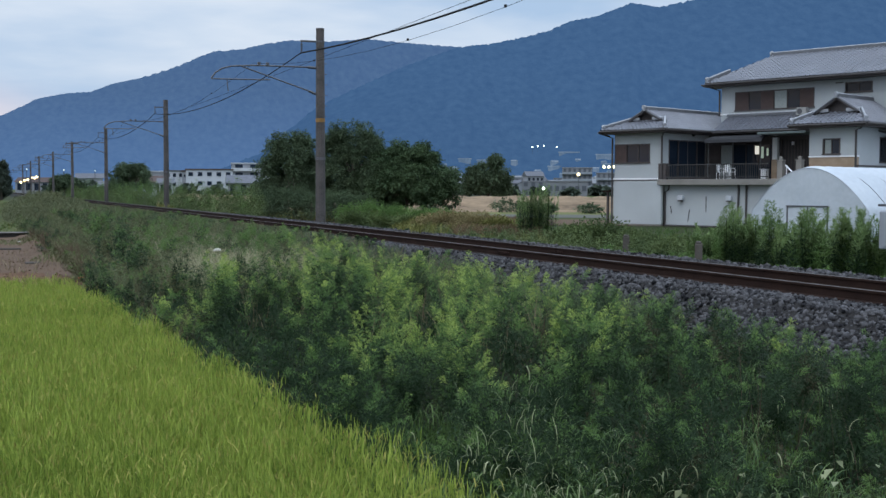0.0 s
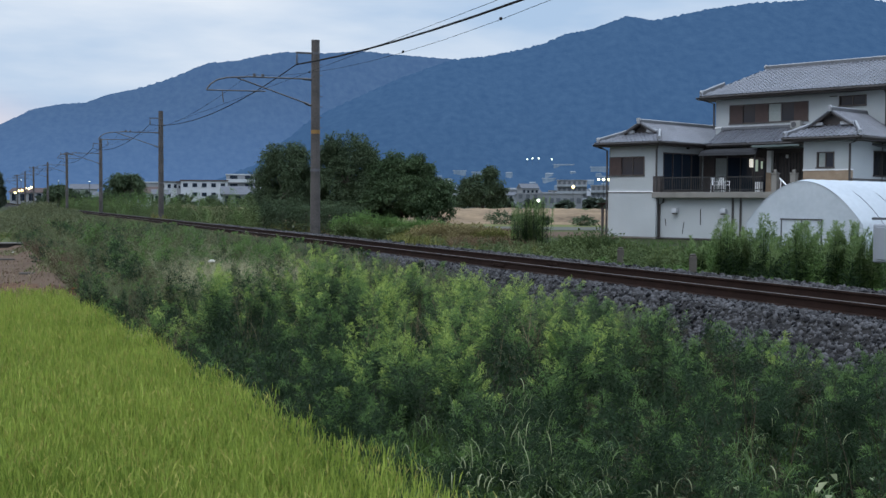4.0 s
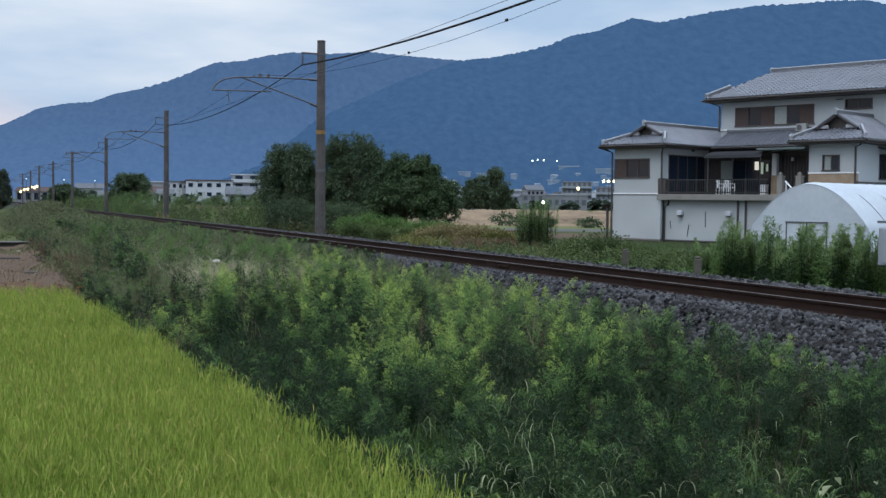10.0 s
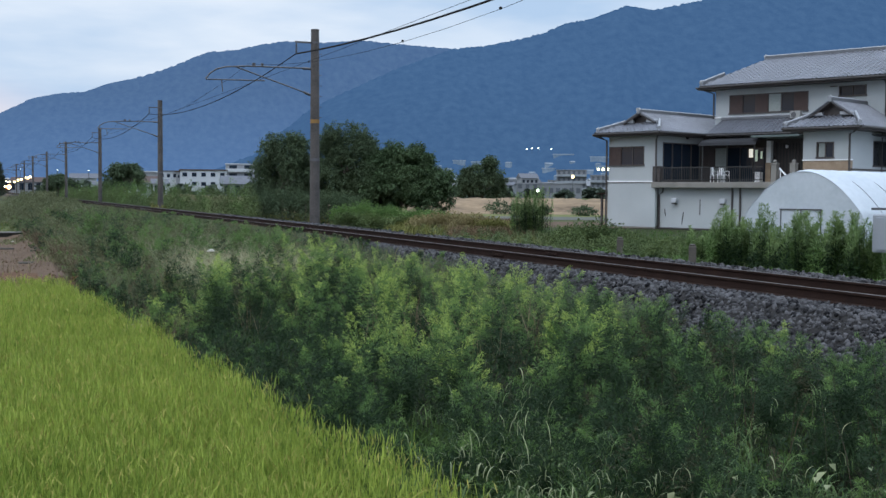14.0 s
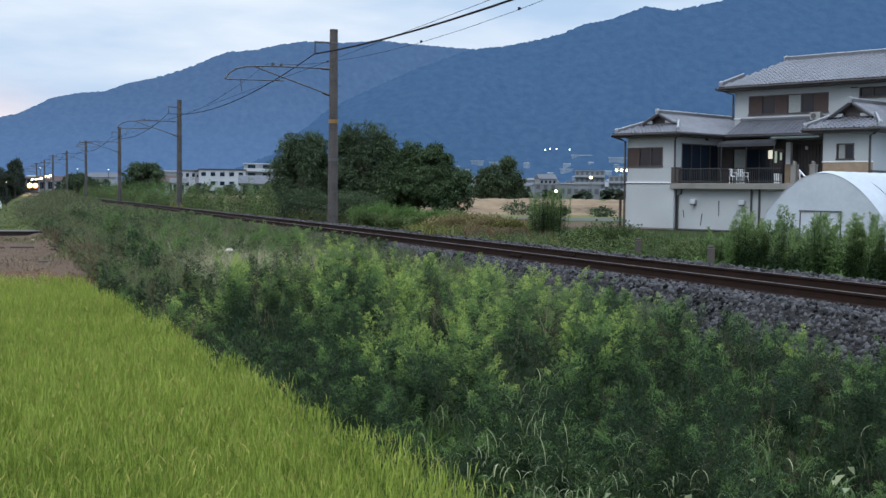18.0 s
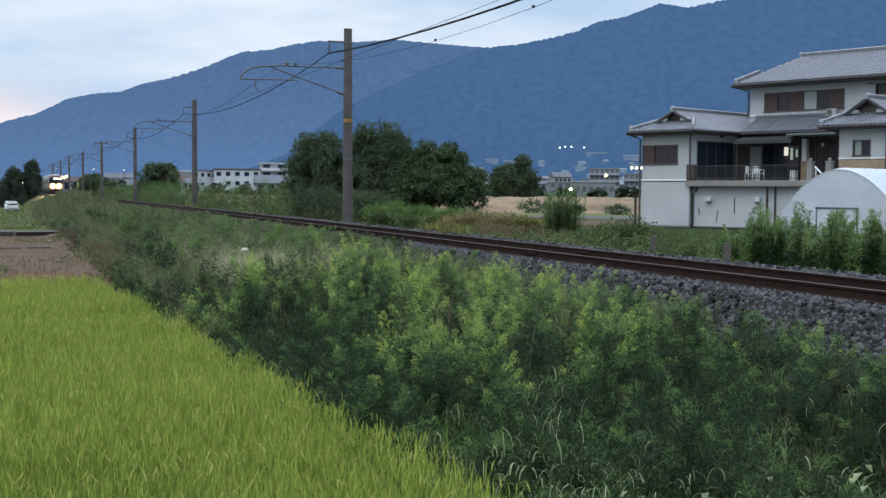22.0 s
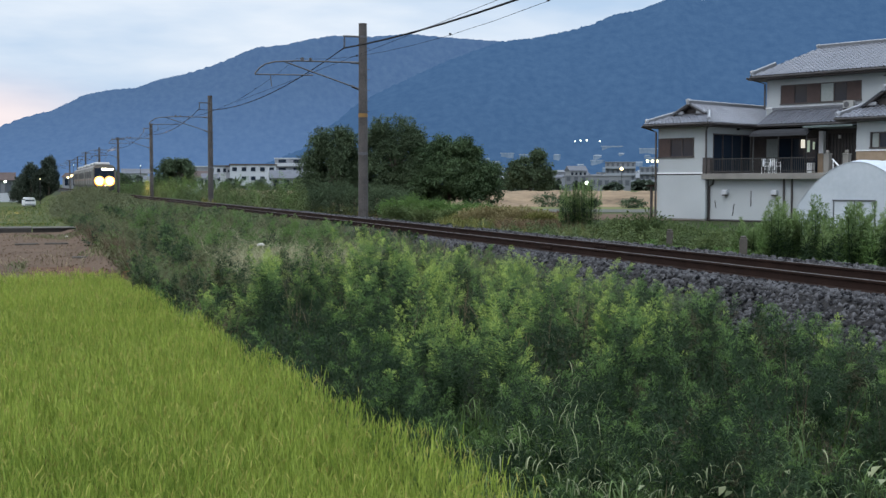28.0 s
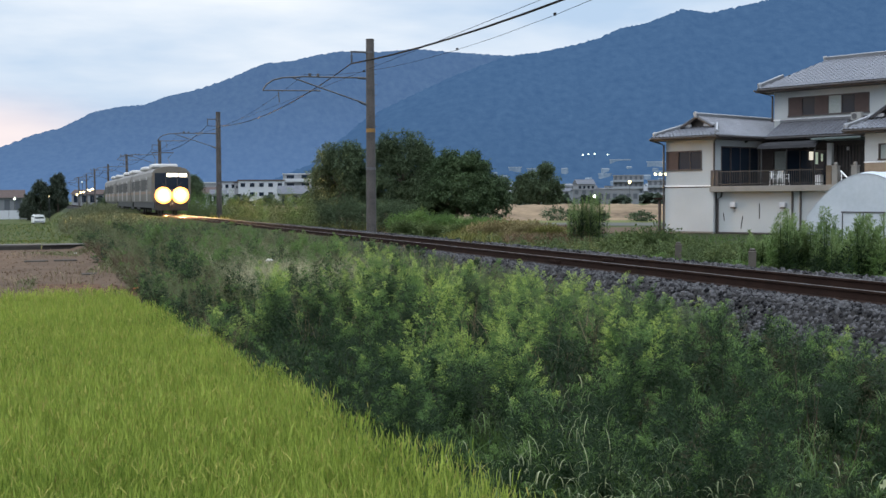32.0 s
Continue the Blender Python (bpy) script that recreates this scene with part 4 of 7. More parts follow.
FADED = surface("faded_leaf", (0.03, 0.03, 0.016), (0.1, 0.085, 0.05), 0.8, 0.7, 0, 6, spread=0.45, islands=True, leaf=0.12, vary=0.2)
WITHER = surface("withered_stalk", (0.05, 0.04, 0.026), (0.19, 0.145, 0.095), 0.5, 0.8, 0, 8, spread=0.5, islands=True, leaf=0.15, vary=0.3)
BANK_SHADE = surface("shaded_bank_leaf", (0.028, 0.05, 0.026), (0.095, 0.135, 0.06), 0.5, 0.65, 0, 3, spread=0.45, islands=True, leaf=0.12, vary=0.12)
STEM = surface("weed_stem", (0.035, 0.024, 0.014), (0.11, 0.07, 0.04), 0.8, 0.8, 0, 20, islands=True)
build_weeds()


def far_bushes(name, n, xr, yr, tr, mat, label, leaf=0.16, count=90, spread=0.45, wide=0.2, top=None, clear=None):
    xs, ys = rng.uniform(*xr, n), rng.uniform(*yr, n)
    tall = rng.uniform(*tr, n)
    if clear:
        az = np.degrees(np.arctan2(xs, ys))
        ok = ~((az > clear[0]) & (az < clear[1]) & (ys < 86))
        xs, ys, tall = xs[ok], ys[ok], tall[ok]
        n = len(xs)
    if top:
        tall = (top - ground_z(xs, ys)) * rng.uniform(0.6, 1.0, n)
    elif xr[1] < 9:
        tall = capped(tall, xs, ys) * rng.uniform(0.85, 1.0, n)
    return stuff(name, [goldenrod(n, xs, ys, tall, count, leaf, wide, spread)], mat, label, "bushes")


far_bushes("lane_thicket", 330, (2.2, 4.6), (68, 112), (0.5, 1.5), GREY_GREEN, "grey-green weedy thicket at the lane", 0.15, 110, 0.5, 0.15, 1.25)
far_bushes("tall_lane_thicket", 150, (4.3, 6.3), (92, 116), (1, 2), GREY_GREEN, "tall pale bushes between the lane and the rails", 0.17, 170, 0.7, 0.16, 2.05)
far_bushes("bank_thicket", 620, (4.0, 8.7), (56, 150), (0.6, 1.5), GREY_GREEN, "thicket of weeds on the bank beside the lane", 0.16, 80, 0.5, 0.16)
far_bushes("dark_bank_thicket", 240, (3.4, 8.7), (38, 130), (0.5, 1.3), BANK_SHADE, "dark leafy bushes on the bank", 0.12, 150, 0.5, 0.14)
far_bushes("trackside_thicket", 560, (14.2, 19), (64, 230), (1.1, 2.6), VERGE, "green thicket along the far side of the rails", 0.13, 200, 0.8, clear=(12.7, 16.8))
far_bushes("trackside_saplings", 200, (14.5, 19), (62, 220), (1.3, 3.2), WEED, "paler saplings along the far side of the rails", 0.15, 150, 0.7, 0.16, clear=(12.7, 16.8))
far_bushes("tall_trackside_weeds", 240, (13.0, 16.5), (11, 24), (0.25, 0.6), WEED, "green goldenrod before the greenhouse", 0.13, 170, 0.3, 0.11)
far_bushes("verge_weeds", 170, (13.3, 16.5), (20, 36), (0.55, 0.95), VERGE, "leafy green weeds between the rails and the house", 0.1, 150, 0.3, 0.11)
far_bushes("bank_hump", 260, (6.0, 8.9), (107, 130), (0.9, 1.7), GREY_GREEN, "hump of tall weeds that hides the far rails", 0.16, 100, 0.5, 0.16)
far_bushes("trackside_weeds", 560, (12.8, 17), (20, 60), (0.15, 0.5), WEED_DARK, "low weeds beside the railway", 0.17, 70, 0.45)
far_bushes("olive_trackside_weeds", 260, (13.0, 22), (24, 60), (0.15, 0.5), GREY_GREEN, "olive low weeds beside the railway", 0.17, 50, 0.45, 0.15)


# ---- trees ----
TREE_DIM = surface("evergreen_leaf", (0.028, 0.042, 0.034), (0.1, 0.125, 0.09), 0.35, 0.6, 0, 5, spread=0.6, islands=True, leaf=0.2, vary=0.4)


def build_tree(name, label, m, height, radius, mat, clumps, per, leaf, trunk=0.16, squash=0.8, low=0.2, flat=0.7, puff=(0.13, 0.32), wide=0.26):
    """Trunk, limbs and a crown of leafy sprays gathered in clumps; flat squashes the clumps into drooping boughs."""
    t = thing(name, label, "tree", m)
    wood = Shape().tube([(0, 0, -0.2), (0.05, 0, height * 0.25), (0, 0.08, height * 0.55)], trunk, 8, trunk * 0.5)
    ends = []
    for k in range(clumps):
        a, el = rng.uniform(0, 6.283), rng.uniform(-0.5, 1.0)
        rr = radius * (0.35 + 0.65 * rng.uniform() ** 0.5) * math.cos(max(0, el) * 1.2)
        z = height * (low + (1 - low) * (0.5 + 0.5 * el * squash)) * rng.uniform(0.85, 1.0)
        ends.append((math.cos(a) * rr, math.sin(a) * rr, z))
    part("trunk", wood, BARK, t)
    for e in ends[:9]:
        s = height * rng.uniform(0.2, 0.45)
        part("limb", Shape().tube([(0, 0, s), (e[0] * 0.5, e[1] * 0.5, (s + e[2]) / 2 + 0.2), e], trunk * 0.45, 6, trunk * 0.1), BARK, t)
    E = np.array(ends)
    twig = max(1, per // 9)
    d = unit(rng.normal(size=(clumps * twig, 3)))
    size = np.repeat(radius * rng.uniform(*puff, clumps), twig)[:, None]
    spray = np.repeat(E, twig, 0) + d * size * rng.uniform(0.35, 1, (len(d), 1)) ** 0.5 * np.array([1, 1, flat])
    lead = unit(d + np.array([0, 0, -0.15]) + rng.normal(size=d.shape) * 0.35)
    base = np.repeat(spray, 9, 0) + np.repeat(lead, 9, 0) * np.tile(np.linspace(-1.2, 1.2, 9), len(d))[:, None] * leaf * 0.9 + rng.normal(size=(len(d) * 9, 3)) * leaf * 0.35
    base[:, 2] = np.maximum(base[:, 2], 0.15)
    n = len(base)
    L = leaf * rng.uniform(0.6, 1.3, n)
    v, f = leaves(base, np.repeat(lead, 9, 0) + rng.normal(size=(n, 3)) * 0.6, L, L * wide, 0.35)
    part("crown", raw_mesh("crown", v, f, mat), mat, t)
    return t


build_tree("tree", "dense dark green broadleaf tree beside the railway", pose(21.45, 83.5, 0), 6.85, 2.65, TREE_LEAF, 150, 640, 0.12, low=-0.2, flat=0.95)
build_tree("tree", "tall dark evergreen tree beside the railway", pose(25.05, 80.9, 0), 7.7, 2.8, TREE_LEAF, 165, 640, 0.12, low=-0.2, flat=0.9)
build_tree("tree", "spreading green tree with drooping boughs", pose(28.4, 79.0, 0), 6.1, 3.4, TREE_LIGHT, 185, 560, 0.14, low=-0.14, flat=0.55, puff=(0.12, 0.28), wide=0.32)
build_tree("tree", "round dark tree at the edge of a field", pose(60.4, 137.3, 0), 7.0, 2.9, TREE_LEAF, 50, 420, 0.26, low=0.0)
build_tree("tree", "rounded dark tree behind the railway", pose(24.6, 203.5, 0), 7.2, 3.4, TREE_LEAF, 50, 300, 0.32, low=0.0)
build_tree("tree", "low dark tree behind the railway", pose(16.5, 244.5, 0), 5.8, 3.1, TREE_LEAF, 44, 320, 0.3, low=-0.05)
for x, y, h, r in ((1.3, 215, 6.9, 2.2), (4.2, 214, 6.6, 1.5), (2.8, 217, 5.0, 2.0), (-0.3, 217, 3.8, 1.7)):
    build_tree("tree", "dark evergreen tree beyond the lane", pose(x, y, float(ground_z(x, y))), h, r, TREE_DIM, 90, 200, 0.24, low=-0.1, flat=1.3, squash=1.0, puff=(0.12, 0.24))


# ---- the house: local x runs along its front, y goes back ----
HOUSE = pose(36.74, 64.23, 0, 0, 0, -67)


def wall_panel(h, along, at, lo, hi, z0, z1, holes, thick=0.2, mat=None, name="wall"):
    """A wall with real openings. along 'x': a front at y=at; along 'y': a side at x=at, its thickness going inwards."""
    us = sorted({lo, hi, *(k for o in holes for k in o[:2])})
    zs = sorted({z0, z1, *(k for o in holes for k in o[2:])})

    def solid(i, j):
        if not (0 <= i < len(us) - 1 and 0 <= j < len(zs) - 1):
            return False
        u, z = (us[i] + us[i + 1]) / 2, (zs[j] + zs[j + 1]) / 2
        return not any(o[0] < u < o[1] and o[2] < z < o[3] for o in holes)

    near, far = (at, at + thick) if along == "x" else (at, at - thick)
    n = len(us) * len(zs)
    vs = [((u, d, z) if along == "x" else (d, u, z)) for d in (near, far) for z in zs for u in us]
    fs = []
    for j in range(len(zs) - 1):
        for i in range(len(us) - 1):
            if not solid(i, j):
                continue
            a, b, c, d = (j * len(us) + i, j * len(us) + i + 1, (j + 1) * len(us) + i + 1, (j + 1) * len(us) + i)
            fs += [(a, b, c, d), (d + n, c + n, b + n, a + n)]
            for ok, p, q in ((solid(i, j - 1), a, b), (solid(i + 1, j), b, c), (solid(i, j + 1), c, d), (solid(i - 1, j), d, a)):
                if not ok:
                    fs.append((q, p, p + n, q + n))
    s = Shape().add(vs, fs)
    return part(name, s, mat or PLASTER, h)


def window(h, along, at, lo, hi, z0, z1, panes, label="dark-framed sliding window", bars=(), shutters=(), pale_panes=()):
    """A sliding window: frame, sill, panes; shutters by pane number, and pale panes, each a curtain or a painted
    reflection.
    """
    def sp(u0, u1, d0, d1, w0, w1):
        return Shape().span((u0, at + d0, w0), (u1, at + d1, w1)) if along == "x" else Shape().span((at - d1, u0, w0), (at - d0, u1, w1))
    f = 0.06
    w = part("window", sp(lo, hi, -0.03, 0.14, z1 - f, z1), DARK_WOOD, h, label)
    part("sill", sp(lo - 0.03, hi + 0.03, -0.07, 0.14, z0 - 0.03, z0 + f), DARK_WOOD, w)
    part("jamb", sp(lo, lo + f, -0.03, 0.14, z0 + f, z1 - f), DARK_WOOD, w)
    part("jamb", sp(hi - f, hi, -0.03, 0.14, z0 + f, z1 - f), DARK_WOOD, w)
    step = (hi - lo - 2 * f) / panes
    for k in range(panes):
        a, b = lo + f + k * step, lo + f + (k + 1) * step
        if k in shutters:
            part("shutter", sp(a, b, -0.02, 0.1, z0 + f, z1 - f), SHUTTER, w, "brown wooden shutter box")
            continue
        off = 0.05 if k % 2 else 0.08
        part("pane", sp(a + 0.03, b - 0.03, off, off + 0.02, z0 + f, z1 - f), PALE_PANE if k in pale_panes else PANE, w)
        if k:
            part("mullion", sp(a - 0.03, a + 0.03, off - 0.04, off + 0.05, z0 + f, z1 - f), DARK_WOOD, w)
    for t in bars:
        u = lo + (hi - lo) * t
        part("bar", sp(u - 0.012, u + 0.012, -0.09, -0.06, z0, z1), BLACK, w)
    return w


SHUTTER = surface("shutter_wood", (0.03, 0.0175, 0.0155), (0.066, 0.039, 0.034), 5, 0.7, 0.2, 40)
PALE_PANE = surface("pale_pane", (0.2, 0.23, 0.22), (0.34, 0.36, 0.35), 9, 0.8, 0.1, 30)
RIDGE_TILE = surface("ridge_tile", (0.04, 0.042, 0.05), (0.11, 0.115, 0.125), 2, 0.6, 0.2, 20)
RIDGE_CAP = surface("pale_ridge_cap", (0.2, 0.21, 0.23), (0.36, 0.37, 0.39), 3, 0.5, 0.1, 30)
PIPE = surface("downpipe_brown", (0.03, 0.026, 0.025), (0.06, 0.052, 0.05), 4, 0.5, 0.1, 40)


def tiled_slope(h, corners, name="roof", col=0.27, row=0.28):
    """A roof slope with columns of round pantiles laid in rows. corners: eave left, eave right, then the top edge."""
    P = [Vector(c) for c in corners]
    ux = (P[1] - P[0]).normalized()
    nrm = ux.cross(P[-1] - P[0]).normalized()
    uy = nrm.cross(ux)
    poly = [((p - P[0]).dot(ux), (p - P[0]).dot(uy)) for p in P]
    base = Shape().add([p for p in P] + [p - nrm * 0.09 for p in P], [tuple(range(len(P))), tuple(range(len(P), 2 * len(P)))[::-1]] + [(i, (i + 1) % len(P), (i + 1) % len(P) + len(P), i + len(P))[::-1] for i in range(len(P))])
    roof = part(name, base, DARK_WOOD, h)
    width = max(a for a, b in poly)
    left = min(a for a, b in poly)
    v, f = [], []
    u = left
    while u < width - 0.02:
        c = u + col / 2
        hits = []
        for (a, b), (c2, d) in zip(poly, poly[1:] + poly[:1]):
            if (a - c) * (c2 - c) < 0:
                hits.append(b + (d - b) * (c - a) / (c2 - a))
        if len(hits) >= 2:
            y0, y1 = min(hits) - 0.05, max(hits)
            n = max(1, int((y1 - y0) / row))
            lift = 0.012 * rng.normal()
            for k in range(n):
                ya, yb = y0 + (y1 - y0) * k / n, y0 + (y1 - y0) * (k + 1) / n
                m = len(v)
                for yy, z in ((ya, 0.045), (yb + 0.01, 0.02)):
                    for s, w in ((-0.5, 0.0), (-0.3, 0.0), (-0.12, 0.055), (0.12, 0.055), (0.3, 0.0), (0.5, 0.0)):
                        v.append(tuple(P[0] + ux * (c + s * col) + uy * yy + nrm * (z + w + lift * 0.3)))
                f += [(m + i, m + i + 1, m + i + 7, m + i + 6) for i in range(5)]
        u += col
    me = bpy.data.meshes.new("roof_tiles")
    me.from_pydata(v, [], f)
    me.materials.append(ROOF_TILE)
    tiles = part("roof_tiles", me, ROOF_TILE, roof, "grey glazed pantiles")
    tagged(tiles, kind="stuff")
    return roof


def ridge(roof_parent, a, b, high=0.2, wide=0.26, ends=True):
    a, b = Vector(a), Vector(b)
    d = (b - a)
    side = d.cross(Vector((0, 0, 1))).normalized() * wide / 2
    up = Vector((0, 0, high))
    r = part("ridge", Shape().add([a - side, a + side, b + side, b - side, a - side * 0.7 + up, a + side * 0.7 + up, b + side * 0.7 + up, b - side * 0.7 + up],
             [(3, 2, 1, 0), (4, 5, 6, 7), (0, 1, 5, 4), (1, 2, 6, 5), (2, 3, 7, 6), (3, 0, 4, 7)]), RIDGE_TILE, roof_parent)
    part("ridge_cap", Shape().tube([a + up, b + up], 0.06, 8), RIDGE_CAP, r)
    if ends:
        part("ridge_end", Shape().box(a + up * 0.6, (0.17, 0.17, high + 0.16), None, 0.04).tube([a + up * 0.9 - d.normalized() * 0.12, a + up * 0.9 + d.normalized() * 0.06], 0.11, 10), RIDGE_CAP, r)
    return r


def gutter(h, a, b):
    part("gutter", Shape().tube([a, b], 0.06, 8), PIPE, h)


def downpipe(h, pts):
    part("downpipe", Shape().tube(pts, 0.06, 7), PIPE, h)


def irimoya(h, x0, x1, y0, y1, ze, peak_y, zr, gable_z, back=None):
    """A hip-and-gable roof whose gable looks to the front; x0..x1 and y0 are the eaves."""
    xc = (x0 + x1) / 2
    slope = (zr - ze) / (xc - x0)
    gx = (gable_z - ze) / slope
    gy = peak_y
    ye = back or y1
    r = tiled_slope(h, [(x0, y0, ze), (x1, y0, ze), (x1 - gx, gy, gable_z), (x0 + gx, gy, gable_z)])
    # long sides: two pieces each, lower skirt and upper slope
    tiled_slope(h, [(x1, y0, ze), (x1, ye, ze), (xc, ye, zr), (xc, gy - 0.45, zr), (x1 - gx, gy - 0.45, gable_z), (x1 - gx, gy, gable_z)])
    tiled_slope(h, [(x0, ye, ze), (x0, y0, ze), (x0 + gx, gy, gable_z), (x0 + gx, gy - 0.45, gable_z), (xc, gy - 0.45, zr), (xc, ye, zr)])
    part("gable", Shape().prism([(x0 + gx + 0.1, gable_z), (x1 - gx - 0.1, gable_z), (xc, zr - 0.1)], gy - 0.05, gy + 0.1), DARK_WOOD, r, "dark timber gable")
    for s in (-1, 1):
        e = xc + s * (xc - x0 - gx)
        part("bargeboard", Shape().tube([(e, gy - 0.42, gable_z + 0.02), (xc, gy - 0.42, zr + 0.02)], 0.07, 6), RIDGE_TILE, r)
        part("gable_ridge", Shape().box((xc + s * (xc - x0 - gx) * 0.72, gy - 0.3, gable_z + 0.1), (0.75, 0.16, 0.2), None, 0.03), RIDGE_CAP, r)
    ridge(r, (xc, gy - 0.5, zr), (xc, ye, zr))
    for s, xe in ((-1, x0), (1, x1)):
        corner = Vector((xe, y0, ze))
        top = Vector((xe - s * gx, gy, gable_z))
        ridge(r, corner.lerp(top, 0.12), top, 0.2, 0.22)
    gutter(h, (x0, y0 - 0.05, ze - 0.06), (x1, y0 - 0.05, ze - 0.06))
    gutter(h, (x1 + 0.05, y0, ze - 0.06), (x1 + 0.05, ye, ze - 0.06))
    part("eave_board", Shape().span((x0 + 0.05, y0 + 0.05, ze - 0.2), (x1 - 0.05, ye, ze - 0.1)), DARK_WOOD, h)
    return r


def build_house():
    h = thing("house", "two-storey white plastered house with grey tiled roofs above a high basement", "house", HOUSE)
    # left wing
    wall_panel(h, "x", 0.0, 0.0, 3.45, 2.88, 5.7, [(0.02, 2.64, 3.8, 4.96)])
    wall_panel(h, "x", -0.04, -0.04, 3.49, 0.12, 2.8, [], 0.2)
    wall_panel(h, "y", 3.45, 0.2, 5.1, 2.88, 5.7, [(0.75, 4.9, 2.9, 5.2)])
    part("wall", Shape().span((0, 0.2, 0), (0.2, 8, 5.7)), PLASTER, h)
    part("trim", Shape().span((-0.06, -0.07, 2.8), (3.52, 0.2, 2.88)), WHITE_TRIM, h, "white string course")
    part("trim", Shape().span((-0.06, -0.06, 2.74), (3.5, 0.1, 2.8)), DARK_WOOD, h)
    part("plinth", Shape().span((-0.02, -0.02, -0.1), (3.47, 0.3, 0.12)), CONCRETE, h)
    # Solid block, coloured dark to paint the unlit room behind the panes.
    part("dark_room_block", Shape().span((0.25, 1.2, 2.9), (3.2, 8, 5.6)), DARK_WOOD, h)
    window(h, "x", 0.0, 0.02, 2.64, 3.8, 4.96, 3, "three-part window with a brown shutter", shutters=(0,))
    window(h, "y", 3.45, 0.75, 4.9, 2.9, 5.2, 4, "large dark sliding window facing the deck")
    # basement under the deck
    wall_panel(h, "x", 0.35, 3.45, 15.0, 0.12, 2.5, [])
    part("plinth", Shape().span((3.45, 0.33, -0.1), (15.0, 0.5, 0.12)), CONCRETE, h)
    deck = part("deck", Shape().span((3.3, -0.18, 2.46), (12.2, 5.3, 2.8), 0.02), CONCRETE, h, "grey concrete deck edge")
    rail = part("railing", Shape().span((3.5, -0.1, 3.62), (10.6, -0.04, 3.68)), BLACK, h, "black metal railing")
    part("lower_rail", Shape().span((3.5, -0.1, 2.9), (10.6, -0.05, 2.95)), BLACK, rail)
    for k in range(59):
        x = 3.52 + k * 0.12
        part("baluster", Shape().span((x - 0.012, -0.085, 2.8), (x + 0.012, -0.06, 3.62)), BLACK, rail)
    for x in (3.42, 3.75):
        part("railing_post", Shape().span((x - 0.1, -0.1, 2.8), (x + 0.1, 0.15, 3.75)), DARK_WOOD, rail)
    # recessed main front with the veranda; wall coloured dark wood for the recess's shade
    wall_panel(h, "x", 5.1, 3.45, 15.0, 2.8, 5.75, [(4.2, 7.9, 2.82, 5.0), (8.5, 10.25, 2.82, 5.2)], 0.2, DARK_WOOD)
    # The pale first pane paints a reflection in the glass; no curtain hangs here.
    window(h, "x", 5.1, 4.2, 7.9, 2.82, 5.0, 4, "dark glazed veranda doors", pale_panes=(0,))
    part("lit_pane", Shape().span((6.72, 5.06, 4.35), (6.98, 5.09, 4.85)), LIT_ROOM, h, "pane lit from the room behind")
    part("lit_pane", Shape().span((7.06, 5.06, 4.1), (7.3, 5.09, 4.8)), LIT_ROOM2, h)
    part("lit_pane", Shape().span((7.5, 5.06, 4.25), (7.62, 5.09, 4.7)), LIT_ROOM2, h)
    door = part("front_door", Shape().span((8.5, 5.2, 2.82), (10.25, 5.28, 5.2)), DARK_WOOD, h, "dark lattice sliding front door")
    for k in range(9):
        part("lattice_bar", Shape().span((8.55 + k * 0.2, 5.15, 2.85), (8.6 + k * 0.2, 5.2, 5.15)), BLACK, door)
    part("post", Shape().span((8.05, 4.7, 2.8), (8.4, 5.05, 4.0)), BROWN_STONE, h, "brown stone-clad pillar foot")
    part("post", Shape().span((8.08, 4.73, 4.0), (8.37, 5.02, 5.3)), WHITE_TRIM, h)
    aw = Shape()
    prof = [(2.9, 5.02), (3.0, 5.2), (3.25, 5.33), (3.7, 5.42), (4.4, 5.5), (5.1, 5.56), (5.1, 5.5), (4.4, 5.44), (3.7, 5.36), (3.28, 5.27), (3.06, 5.16), (2.96, 5.02)]
    part("awning", aw.prism(prof, 4.5, 8.4, "x"), AWNING, h, "grey curved plastic awning")
    for x in (4.55, 6.45, 8.3):
        part("awning_post", Shape().span((x, 2.95, 2.8), (x + 0.05, 3.0, 5.1)), BLACK, h)
    part("canopy", Shape().span((8.1, 2.9, 5.42), (11.2, 5.1, 5.54), 0.02), CANOPY, h, "flat entrance canopy with a greenish edge")
    part("lantern", Shape().box((9.3, 4.95, 4.95), (0.12, 0.12, 0.2), None, 0.02), WHITE_TRIM, h)
    # entrance wing
    wall_panel(h, "x", 1.5, 12.2, 15.0, 4.04, 5.7, [(13.0, 14.03, 4.12, 5.0)])
    wall_panel(h, "x", 1.5, 12.2, 15.0, 3.4, 3.98, [], 0.2, BROWN_STONE, "stone_band")
    wall_panel(h, "x", 1.5, 12.2, 15.0, 0.1, 3.4, [])
    part("trim", Shape().span((12.17, 1.46, 3.98), (15.03, 1.7, 4.05)), WHITE_TRIM, h)
    wall_panel(h, "y", 15.0, 1.7, 9.0, 0.1, 5.7, [(4.1, 6.2, 3.7, 5.1)])
    part("trim", Shape().span((14.98, 1.5, 3.46), (15.06, 9, 3.54)), DARK_WOOD, h)
    part("wall", Shape().span((12.2, 1.7, 0.1), (12.4, 5.1, 5.7)), PLASTER, h)
    window(h, "x", 1.5, 13.0, 14.03, 4.12, 5.0, 2, "small window with a drawn curtain", pale_panes=(0,))
    window(h, "y", 15.0, 4.1, 6.2, 3.7, 5.1, 2, "dark lattice-guarded window", bars=[k / 14 for k in range(1, 14)])
